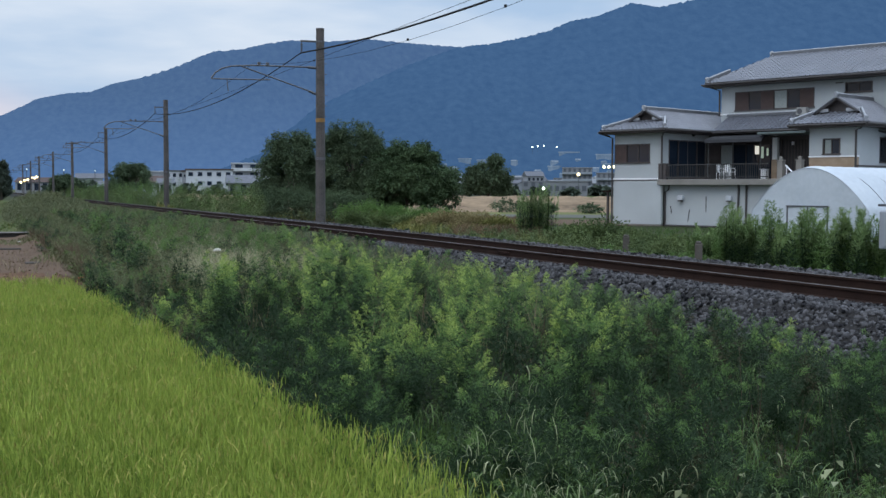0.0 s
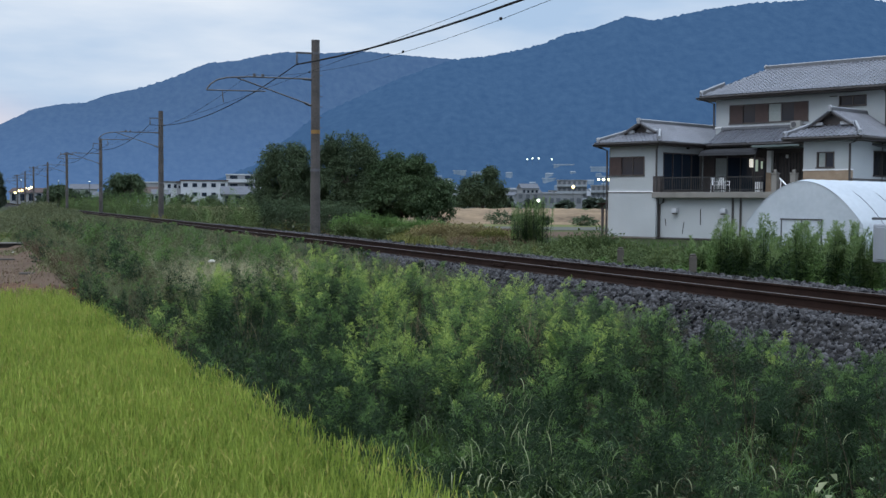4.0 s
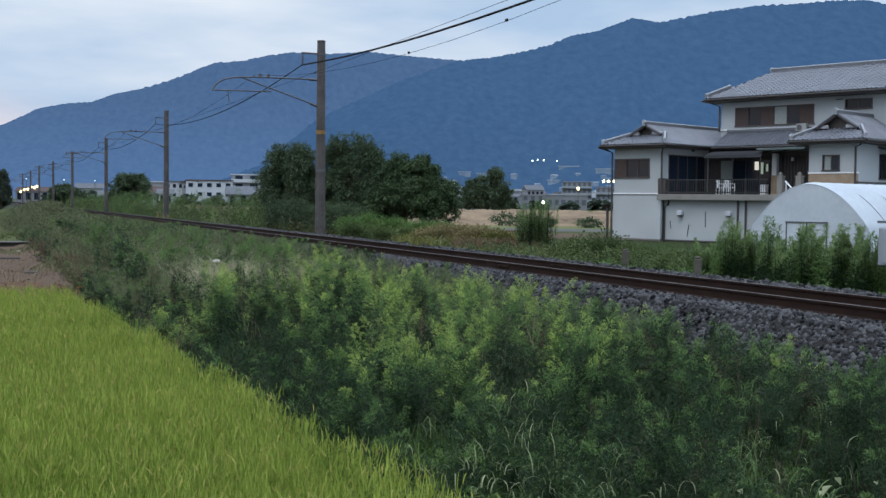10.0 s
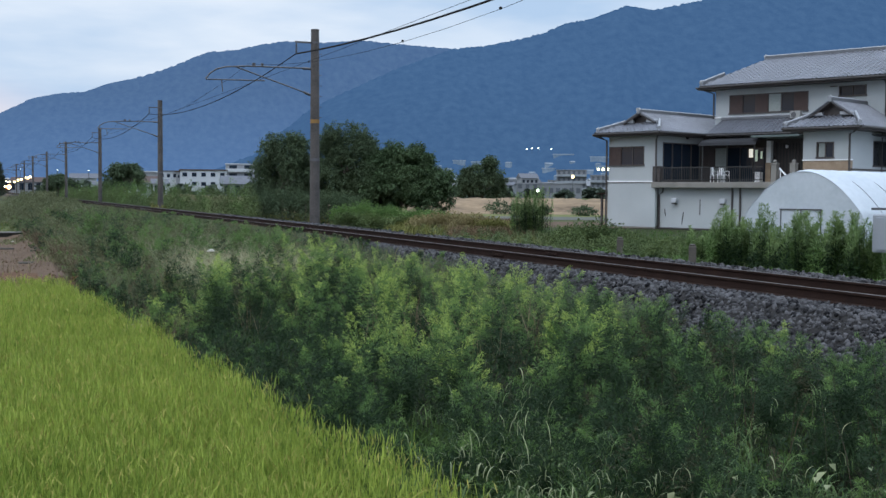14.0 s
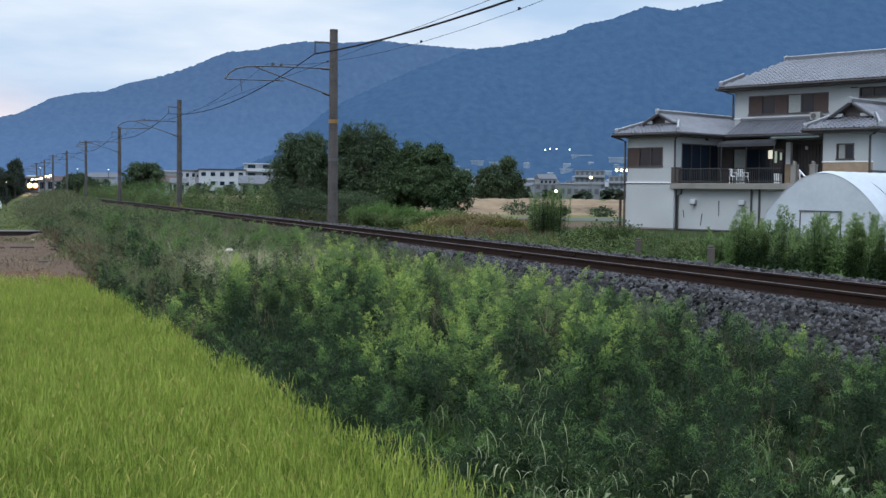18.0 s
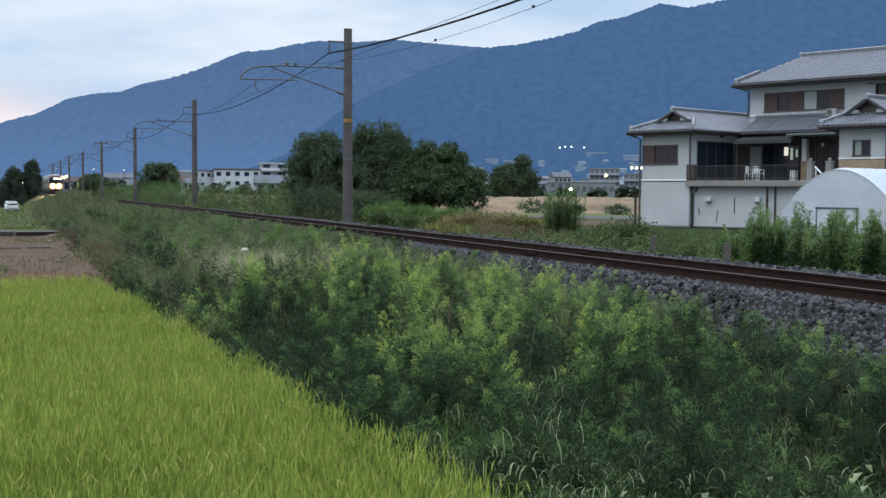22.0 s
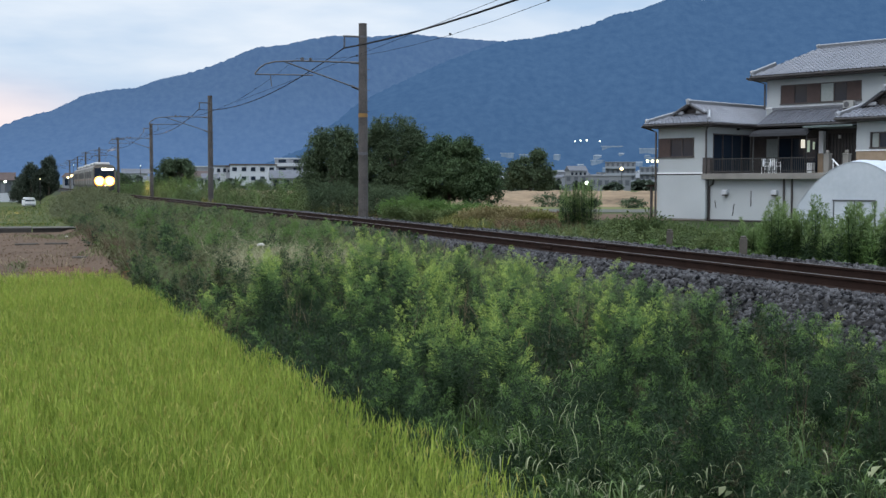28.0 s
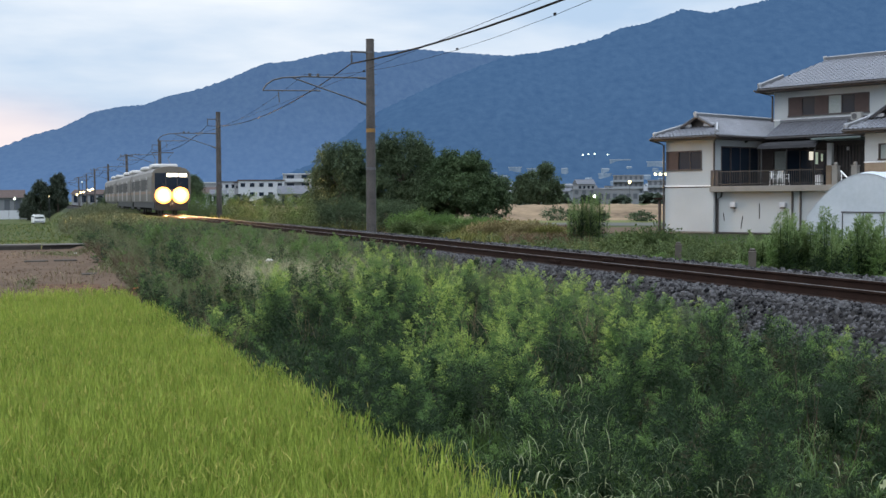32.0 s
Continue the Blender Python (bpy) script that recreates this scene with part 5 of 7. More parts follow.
    ho = part("hood", Shape().add([(14.95, 3.9, 5.5), (15.9, 3.9, 5.25), (15.9, 6.4, 5.25), (14.95, 6.4, 5.5), (14.95, 3.9, 5.42), (15.9, 3.9, 5.17), (15.9, 6.4, 5.17), (14.95, 6.4, 5.42)], [(0, 1, 2, 3), (7, 6, 5, 4), (0, 4, 5, 1), (1, 5, 6, 2), (2, 6, 7, 3)]), RIDGE_TILE, h)
    # More dark blocks in place of unlit rooms.
    part("dark_room_block", Shape().span((12.5, 2.6, 2.9), (14.7, 5.0, 5.6)), DARK_WOOD, h)
    part("dark_room_block", Shape().span((3.7, 6.6, 2.9), (14.6, 12.6, 8.7)), DARK_WOOD, h)
    # upper storey
    wall_panel(h, "x", 6.1, 3.67, 16.2, 5.6, 8.75, [(4.66, 10.0, 7.08, 8.26), (11.91, 13.59, 7.81, 8.42)])
    part("wall", Shape().span((16.0, 6.3, 2.8), (16.2, 13, 8.75)), PLASTER, h)
    part("wall", Shape().span((3.67, 6.3, 2.8), (3.87, 13, 8.75)), PLASTER, h)
    part("wall", Shape().span((3.67, 12.8, 0), (16.2, 13, 8.75)), PLASTER, h)
    part("wall", Shape().span((0, 7.8, 0), (3.67, 8, 5.7)), PLASTER, h)
    part("trim", Shape().span((3.62, 6.03, 6.86), (9.3, 6.2, 6.95)), WHITE_TRIM, h)
    window(h, "x", 6.1, 4.66, 10.0, 7.08, 8.26, 6, "wide window with brown shutters and a pale curtain", shutters=(0, 2, 5), pale_panes=(3,))
    window(h, "x", 6.1, 11.91, 13.59, 7.81, 8.42, 2, "narrow dark window under the eaves")
    part("vent_cover", Shape().span((11.35, 6.04, 8.4), (11.8, 6.1, 8.45)), DARK_WOOD, h)
    # roofs
    irimoya(h, -0.58, 4.2, -0.75, 9.0, 5.78, 1.0, 7.02, 6.4)
    irimoya(h, 11.3, 15.85, 0.75, 6.1, 5.78, 2.3, 7.25, 6.45, 6.1)
    lower = tiled_slope(h, [(4.2, 4.15, 5.78), (11.35, 4.15, 5.78), (11.35, 6.1, 6.75), (4.2, 6.1, 6.75)])
    ridge(lower, (4.2, 5.98, 6.74), (11.5, 5.98, 6.74), 0.14, 0.2, False)
    gutter(h, (4.2, 4.1, 5.7), (11.3, 4.1, 5.7))
    part("soffit", Shape().span((4.2, 4.2, 5.58), (11.4, 5.3, 5.68)), DARK_WOOD, h)
    e, t = 8.84, 10.72
    main = tiled_slope(h, [(3.05, 5.2, e), (17.1, 5.2, e), (15.1, 9.5, t), (5.3, 9.5, t)])
    tiled_slope(h, [(17.1, 13.8, e), (3.05, 13.8, e), (5.3, 9.5, t), (15.1, 9.5, t)])
    tiled_slope(h, [(3.05, 13.8, e), (3.05, 5.2, e), (5.3, 9.5, t)])
    tiled_slope(h, [(17.1, 5.2, e), (17.1, 13.8, e), (15.1, 9.5, t)])
    ridge(main, (5.2, 9.5, t - 0.1), (15.2, 9.5, t - 0.1), 0.3, 0.34)
    for x0, x1 in ((3.05, 5.3), (17.1, 15.1)):
        a, b = Vector((x0, 5.2, e)), Vector((x1, 9.5, t))
        ridge(main, a.lerp(b, 0.03), a.lerp(b, 0.36), 0.24, 0.24)
    ridge(main, (15.25, 5.3, e + 0.05), (14.9, 7.0, e + 0.85), 0.3, 0.26)
    gutter(h, (3.05, 5.13, e - 0.08), (17.1, 5.13, e - 0.08))
    part("eave_board", Shape().span((2.85, 5.25, e - 0.22), (17.0, 13.7, e - 0.1)), DARK_WOOD, h)
    # pipes
    downpipe(h, [(-0.7, -0.78, 5.68), (-0.35, -0.3, 5.5), (-0.1, -0.1, 5.35), (-0.1, -0.1, 0.1)])
    downpipe(h, [(4.1, -0.7, 5.68), (3.7, -0.2, 5.5), (3.55, -0.08, 5.35), (3.55, -0.08, 2.8)])
    downpipe(h, [(3.85, 0.28, 2.45), (3.8, 0.28, 2.2), (3.56, 0.28, 2.05), (3.56, 0.28, -0.1)])
    downpipe(h, [(8.54, 0.28, 2.46), (8.54, 0.28, 0)])
    downpipe(h, [(9.05, 0.28, 2.46), (9.05, 0.28, 0)])
    downpipe(h, [(3.56, 0.28, 0.06), (8.5, 0.28, 0.06)])
    downpipe(h, [(2.8, 5.15, 8.75), (3.2, 5.7, 8.6), (3.6, 6.0, 8.4), (3.6, 6.0, 6.8)])
    downpipe(h, [(14.6, 5.2, 8.75), (14.75, 5.9, 8.6), (14.78, 6.02, 8.4), (14.78, 6.02, 6.5)])
    downpipe(h, [(15.75, 0.75, 5.68), (15.3, 1.2, 5.5), (14.95, 1.42, 5.4), (14.95, 1.42, 3.4)])
    for x in (4.7, 7.99):
        v = part("wall_vent", Shape().span((x - 0.17, 0.1, 1.56), (x + 0.17, 0.36, 1.86), 0.05), WHITE_WALL, h, "white hooded wall vent")
        part("vent_mouth", Shape().span((x - 0.12, 0.09, 1.5), (x + 0.12, 0.3, 1.57)), DARK_WOOD, v)
    for x, z, tall, tilt in ((5.2, 0.68, 0.72, 9), (3.96, 1.0, 0.45, -8), (6.38, 1.35, 0.9, 0)):
        part("dark_streak", Shape().box((x, 0.335, z), (0.04, 0.02, tall), pose(0, 0, 0, 0, tilt, 0)), RUST, h, "thin dark streak on the basement wall")
    part("wall_lamp", Shape().box((3.52, 3.27, 5.55), (0.14, 0.14, 0.18), None, 0.03), BLACK, h)
    return h


LIT_ROOM = glow("lit_room_pane", (1.0, 0.95, 0.8), 0.55)
LIT_ROOM2 = glow("dim_room_pane", (0.62, 0.74, 0.6), 0.22)
AWNING = surface("awning_plastic", (0.018, 0.018, 0.02), (0.04, 0.04, 0.043), 2, 0.8, 0.1, 20, sheen=0.1)
CANOPY = surface("canopy_metal", (0.05, 0.075, 0.07), (0.11, 0.14, 0.135), 2, 0.5, 0.1, 20)
build_house()


def on_house(x, y, z, turn=0.0):
    return HOUSE @ pose(x, y, z, 0, 0, turn)


def build_chair(m):
    c = thing("garden_chair", "white plastic garden chair standing on the deck", "chair", m, "chairs on the deck")
    part("seat", Shape().box((0, 0, 0.42), (0.48, 0.46, 0.04), None, 0.012), WHITE_TRIM, c)
    back = part("backrest", Shape().box((0, 0.24, 0.84), (0.46, 0.04, 0.1), None, 0.012), WHITE_TRIM, c)
    for k in range(4):
        part("slat", Shape().box((-0.18 + k * 0.12, 0.23, 0.61), (0.06, 0.025, 0.38)), WHITE_TRIM, back)
    for x in (-0.21, 0.21):
        for y in (-0.2, 0.22):
            part("leg", Shape().tube([(x * 1.1, y * 1.1, 0), (x, y, 0.42)], 0.025, 6), WHITE_TRIM, c)
        part("armrest", Shape().box((x, 0, 0.63), (0.05, 0.44, 0.03), None, 0.01).tube([(x, -0.2, 0.42), (x, -0.2, 0.63)], 0.02, 6), WHITE_TRIM, c)
    return c


chair = build_chair(on_house(7.0, 1.0, 2.8, 100))
copy_thing(chair, on_house(7.5, 1.05, 2.8, 160))


AC_GREY = surface("aged_casing", (0.22, 0.22, 0.21), (0.3, 0.3, 0.29), 3, 0.6, 0.05, 30)


def build_ac(m):
    a = thing("air_conditioner", "pale outdoor air-conditioner unit standing on the lower roof", "air conditioner", m)
    part("casing", Shape().box((0, 0, 0.26), (0.64, 0.28, 0.46), None, 0.02), AC_GREY, a)
    part("fan_grille", Shape().tube([(-0.1, -0.145, 0.26), (-0.1, -0.155, 0.26)], 0.17, 16), STEEL, a)
    for x in (-0.25, 0.25):
        part("foot", Shape().box((x, 0, 0.0), (0.08, 0.3, 0.06)), STEEL, a)


build_ac(on_house(9.5, 5.6, 6.58))


def build_locker(m):
    c = thing("storage_box", "small white storage box on the deck", "box", m)
    part("body", Shape().box((0, 0, 0.3), (0.4, 0.35, 0.6), None, 0.015), WHITE_TRIM, c)
    part("lid", Shape().box((0, 0, 0.62), (0.43, 0.38, 0.05), None, 0.012), WHITE_TRIM, c)


build_locker(on_house(7.7, 4.5, 2.8))


def build_gate_posts():
    for x, y in ((10.9, 0.8), (12.05, 0.8)):
        p = thing("gate_post", "grey stone stair post with a pale cap", "post", on_house(x, y, 2.78))
        part("shaft", Shape().box((0, 0, 0.5), (0.32, 0.32, 1.0), None, 0.02), CONCRETE, p)
        part("cap", Shape().box((0, 0, 1.04), (0.38, 0.38, 0.08), None, 0.02).box((0, 0, 1.17), (0.16, 0.16, 0.2), None, 0.05), CONCRETE, p)
    r = thing("stair_handrail", "sloping white handrail at the stairs", "handrail", on_house(11.3, 0.6, 2.8))
    part("rail", Shape().tube([(0, 0, 0.75), (1.0, -0.6, 0.1)], 0.04, 8), WHITE_TRIM, r)
    part("baluster", Shape().tube([(0.05, 0, 0), (0.05, 0, 0.74)], 0.03, 8), WHITE_TRIM, r)


build_gate_posts()


def build_carport(m):
    c = thing("lean_to", "small dark lean-to roof on a post beside the house", "shelter", m)
    part("post", Shape().span((-0.06, -0.06, 0), (0.06, 0.06, 2.05)), DARK_WOOD, c)
    part("post", Shape().span((-0.06, 2.4, 0), (0.06, 2.52, 2.05)), DARK_WOOD, c)
    part("roof", Shape().box((0.5, 1.2, 2.12), (1.5, 2.9, 0.07), pose(0, 0, 0, 0, -4, 0)), RUST, c)


build_carport(on_house(-0.95, 0.6, 0))


# ---- the greenhouse ----
FILM_SEAM = surface("film_seam", (0.3, 0.33, 0.37), (0.4, 0.43, 0.47), 2, 0.5, 0, 20)
def build_greenhouse():
    g = thing("greenhouse", "round-topped tunnel greenhouse covered with white film", "greenhouse", pose(32.49, 40.57, 0, 0, 0, -67))
    W, S, H = 2.66, 1.3, 1.8
    arc = [(-W, 0), (-W, S)] + [(W * u / 14, S + H * (1 - abs(u / 14) ** 2.0)) for u in range(-13, 14)] + [(W, S), (W, 0)]
    front = part("end_sheet", Shape().add([(x, 0, z) for x, z in arc], [tuple(range(len(arc)))]), FILM, g, "white film end wall")
    rows, n = 45, len(arc)
    v, f = [], []
    for k in range(rows):
        y = 0.05 + k * 0.5
        puff = 0.03 * (1 if k % 2 else -1)
        for x, z in arc:
            r = 1 + puff * (z > 0.5)
            v.append((x * r, y, z * r))
    for k in range(rows - 1):
        f += [(k * n + i, k * n + i + 1, (k + 1) * n + i + 1, (k + 1) * n + i) for i in range(n - 1)]
    me = bpy.data.meshes.new("cover")
    me.from_pydata(v, [], f)
    me.materials.append(FILM)
    me.shade_smooth()
    part("cover", me, FILM, g, "white ribbed plastic cover")
    for k in range(0, rows, 4):
        part("hoop", Shape().tube([(x * 0.985, 0.05 + k * 0.5, z * 0.985) for x, z in arc], 0.012, 5), STEEL, g)
    part("end_hoop", Shape().tube([(x, -0.01, z) for x, z in arc], 0.015, 6), FILM_SEAM, g)
    door = part("door", Shape().span((-0.95, -0.05, 0), (0.88, -0.015, 1.48)), FILM, g, "double film door")
    for x in (-0.95, -0.02, 0.88):
        part("door_frame", Shape().span((x - 0.02, -0.08, 0), (x + 0.02, -0.05, 1.5)), STEEL, door)
    part("lintel", Shape().span((-1.0, -0.09, 1.47), (0.92, -0.05, 1.53)), STEEL, door)
    return g


build_greenhouse()


# ---- the train ----
def car_outline():
    """Half-round roof and straight sides."""
    o = [(-1.4, 1.0), (1.4, 1.0), (1.45, 1.6), (1.44, 2.9), (1.36, 3.25), (1.1, 3.5), (0.6, 3.64), (0, 3.68)]
    return o + [(-x, z) for x, z in o[-2:1:-1]]


def build_car(t, y0, front):
    body = part("car_body", Shape().prism(car_outline(), y0 + (0.25 if front else 0.2), y0 + 19.8), BODY_WHITE, t, "white steel car body")
    part("underframe", Shape().span((-1.25, y0 + 0.5, 0.55), (1.25, y0 + 19.5, 1.0)), BLACK, body)
    for k in range(2):
        part("roof_unit", Shape().box((0, y0 + 6 + k * 8, 3.82), (1.9, 3.4, 0.34), None, 0.1), ROOF_GREY, body)
    for yb in (y0 + 3.2, y0 + 16.6):
        bogie = part("bogie", Shape().span((-1.05, yb - 1.5, 0.35), (1.05, yb + 1.5, 0.62)), BLACK, t)
        for s in (-1, 1):
            for d in (-1.05, 1.05):
                part("wheel", Shape().tube([(s * 0.53 - 0.06, yb + d, 0.43), (s * 0.53 + 0.06, yb + d, 0.43)], 0.43, 18), BLACK, bogie)
    for s in (-1, 1):
        stripe = part("stripe", Shape().span((s * 1.452 - 0.006, y0 + 0.4, 1.62), (s * 1.452 + 0.006, y0 + 19.7, 1.82)), STRIPE, body, "brown and beige waist stripe")
        for k in range(3):
            yd = y0 + 3.6 + k * 6.0
            door = part("door", Shape().span((s * 1.45 - 0.012, yd, 1.08), (s * 1.45 + 0.012, yd + 1.3, 2.95)), DOOR_STEEL, t)
            for q in (0, 0.68):
                part("door_window", Shape().span((s * 1.466 - 0.006, yd + 0.08 + q, 1.95), (s * 1.466 + 0.006, yd + 0.54 + q, 2.75)), CAR_PANE, door)
            if k < 2:
                for q in range(2):
                    part("window", Shape().span((s * 1.455 - 0.008, yd + 1.75 + q * 1.95, 1.9), (s * 1.455 + 0.008, yd + 3.6 + q * 1.95, 2.75)), CAR_PANE, t)
        part("window", Shape().span((s * 1.455 - 0.008, y0 + 17.3, 1.9), (s * 1.455 + 0.008, y0 + 18.9, 2.75)), CAR_PANE, t)


ROOF_GREY = surface("roof_unit_grey", (0.42, 0.41, 0.4), (0.55, 0.54, 0.53), 2, 0.6, 0.1, 20, coords="object")
STRIPE = surface("waist_stripe", (0.16, 0.09, 0.05), (0.22, 0.13, 0.08), 2, 0.5, 0, 20, coords="object")
DOOR_STEEL = surface("door_steel", (0.2, 0.19, 0.175), (0.27, 0.26, 0.24), 2, 0.4, 0, 20, coords="object")


def build_train():
    t = thing("train", "white commuter train of three cars with glaring headlights", "train")
    for c in range(3):
        build_car(t, c * 20.4, c == 0)
        if c:
            part("gangway", Shape().span((-0.5, c * 20.4 - 0.62, 1.1), (0.5, c * 20.4 + 0.25, 3.1)), BLACK, t)
    nose = Shape().prism([(x * 0.97, z) for x, z in car_outline()], 0.05, 0.26)
    face = part("cab_front", nose, BODY_WHITE, t, "white cab front")
    part("windscreen", Shape().span((-1.24, 0.02, 1.95), (1.24, 0.06, 3.18), 0.01), PANE, face, "black wrap-round windscreen")
    for s in (-1, 1):
        part("pillar", Shape().span((s * 0.42 - 0.03, 0.0, 1.97), (s * 0.42 + 0.03, 0.03, 2.8)), BLACK, face)
        part("wiper", Shape().tube([(s * 0.3, 0.0, 2.0), (s * 0.75, -0.01, 2.5)], 0.012, 5), BLACK, face)
        lamp = part("headlight", Shape().tube([(s * LAMP_X, 0.06, LAMP_Z), (s * LAMP_X, -0.1, LAMP_Z)], 0.61, 28), BLACK, t, "round black headlight housing")
        # Lens made far too wide, so that its glow stands in for the glare.
        part("lens", Shape().tube([(s * LAMP_X, -0.1, LAMP_Z), (s * LAMP_X, -0.14, LAMP_Z)], 0.62, 28, 0.56), LENS_GLARE, lamp, "oversized lens disc with the headlight's glare painted as a glow")
        part("bulb", Shape().tube([(s * LAMP_X, -0.14, LAMP_Z), (s * LAMP_X, -0.16, LAMP_Z)], 0.26, 16, 0.2), HEAD, lamp, "dazzling headlight bulb")
        part("tail_light", Shape().tube([(s * 1.18, 0.06, 1.3), (s * 1.18, 0.02, 1.3)], 0.06, 10), BLACK, t)
    part("destination_sign", Shape().span((-0.33, -0.005, 2.9), (0.42, 0.02, 3.14)), SIGN_LIT, face, "lit destination sign")
    part("number_sign", Shape().span((0.56, -0.005, 2.9), (1.12, 0.02, 3.12)), SIGN_LIT, face, "lit service sign")
    part("skirt", Shape().span((-1.2, 0.1, 0.35), (1.2, 0.4, 1.0), 0.04), BLACK, t)
    part("coupler", Shape().box((0, -0.15, 0.8), (0.3, 0.5, 0.3), None, 0.04), BLACK, t)
    pan = part("pantograph", Shape().tube([(-0.6, 6, 4.0), (-0.5, 7.1, 4.5), (-0.8, 6.2, 4.92), (0.8, 6.2, 4.92), (0.5, 7.1, 4.5), (0.6, 6, 4.0)], 0.03, 6), STEEL, t)
    part("contact_strip", Shape().span((-0.9, 6.1, 4.92), (0.9, 6.3, 4.97)), STEEL, pan)
    return t


train = build_train()


# ---- the plain beyond the railway ----
def place(az, dist, z=0.0, turn=0.0):
    """A spot by its heading from the railway's line and its distance, turned to face the paddy."""
    a = radians(az)
    return pose(dist * math.sin(a), dist * math.cos(a), z, 0, 0, -az + turn)


def px(n, dist):
    """Metres across n thousandths of the view at a distance."""
    return n * dist / 1000.0


REDDISH = surface("reddish_dry_grass", (0.075, 0.052, 0.034), (0.2, 0.142, 0.085), 0.3, 0.8, 0, 3, islands=True, leaf=0.2)


def build_dike():
    """A long dry-grass bank across the fields."""
    A = np.radians(np.linspace(8, 75, 420))
    rows = []
    for d in np.linspace(114, 150, 28):
        z = float(np.interp(d, (114, 119, 124, 130, 139, 146, 150), (0.0, 0.2, 0.85, 1.35, 1.4, 0.7, 0.0)))
        w = np.array([noise.fractal((math.degrees(a) * 0.9, d * 0.12, 2.0), 0.8, 2.1, 4) for a in A])
        rows.append(np.stack([np.sin(A) * (d + w * 1.5), np.cos(A) * (d + w * 1.5), z + (0.3 * w * min(1.0, z * 2) if z > 0.1 else -0.05 + 0 * w)], -1))
    v, n = np.concatenate(rows), len(A)
    i = (np.arange(len(rows) - 1)[:, None] * n + np.arange(n - 1)[None, :]).reshape(-1, 1)
    me = raw_mesh("dike", v, i + np.array([[0, 1, n + 1, n]]), DRY_GRASS)
    me.shade_smooth()
    tagged(new("dike", me), "long bank of withered brown grass across the fields", "embankment", kind="structure")


build_dike()


def field_strip(name, az0, az1, d0, d1, mat, label, z=0.03):
    A = np.radians(np.linspace(az0, az1, 40))
    v = np.concatenate([np.stack([np.sin(A) * d, np.cos(A) * d, np.full(40, z)], -1) for d in (d0, d1)])
    i = np.arange(39).reshape(-1, 1)
    me = raw_mesh(name, v, i + np.array([[0, 1, 41, 40]]), mat)
    return tagged(new(name, me), label, "field", kind="structure")


DARK_SOIL = surface("dark_field_soil", (0.036, 0.038, 0.03), (0.08, 0.078, 0.062), 0.15, 0.95, 0.4, 2)
YELLOWISH = surface("yellowish_grass", (0.09, 0.095, 0.028), (0.2, 0.195, 0.065), 0.3, 0.8, 0, 3, islands=True, leaf=0.2)
FALLOW = surface("fallow_grass", (0.07, 0.08, 0.026), (0.16, 0.17, 0.06), 0.3, 0.95, 0.4, 2, sheen=0.1)
field_strip("field_ploughed", 14, 60, 92, 103, DARK_SOIL, "dark ploughed field")
field_strip("field_fallow", 14, 60, 103.2, 113.5, FALLOW, "pale green fallow field below the dry bank")
field_strip("field_bare", 14, 60, 72, 86, BARE, "bare brown field", 0.035)


def meadow(name, n, az, d, tall, mat, label, wide=0.02):
    a, r = np.radians(rng.uniform(*az, n)), rng.uniform(*d, n)
    x, y = np.sin(a) * r, np.cos(a) * r
    b = blades(np.stack([x, y, ground_z(x, y)], -1), rng.normal(size=(n, 2)) * 0.45, rng.uniform(*tall, n), np.full(n, wide), 0.5)
    return stuff(name, [b], mat, label, "grass")


meadow("reddish_grass", 9000, (22.0, 26.3), (52, 74), (0.35, 0.8), REDDISH, "reddish-brown withered grass patch", 0.016)
meadow("yellow_grass", 8000, (19.2, 23.2), (54, 84), (0.35, 0.75), YELLOWISH, "yellowish grass patch beside the railway", 0.016)
meadow("green_verge", 9000, (23, 42), (30, 66), (0.07, 0.24), GRASS, "green grass verge before the house", 0.016)
meadow("olive_verge", 4500, (20, 30), (32, 56), (0.2, 0.5), YELLOWISH, "olive-yellow grass beside the railway", 0.014)
meadow("rough_meadow", 7000, (8, 21.5), (78, 112), (0.15, 0.4), YELLOWISH, "rough meadow grass behind the railway", 0.03)


def bush(name, label, m, r, h, mat, n=1500, leaf=0.14):
    t = thing(name, label, "bush", m)
    part("stem", Shape().tube([(0, 0, -0.1), (0.03, 0.02, h * 0.6)], 0.03, 6, 0.012), BARK, t)
    d = unit(rng.normal(size=(n, 3)))
    lump = 1 + 0.35 * np.sin(d[:, 0] * 5 + r) * np.cos(d[:, 1] * 4 + h)
    b = d * (rng.uniform(0.35, 1, n) * lump)[:, None] * [r, r, h / 2] + [0, 0, h / 2]
    b[:, 2] = np.maximum(b[:, 2], 0.03)
    L = leaf * rng.uniform(0.6, 1.4, n)
    part("foliage", raw_mesh("foliage", *leaves(b, d + [0, 0, 0.5] + rng.normal(size=(n, 3)) * 0.4, L, L * 0.25, 0.25), mat), mat, t)
    return t


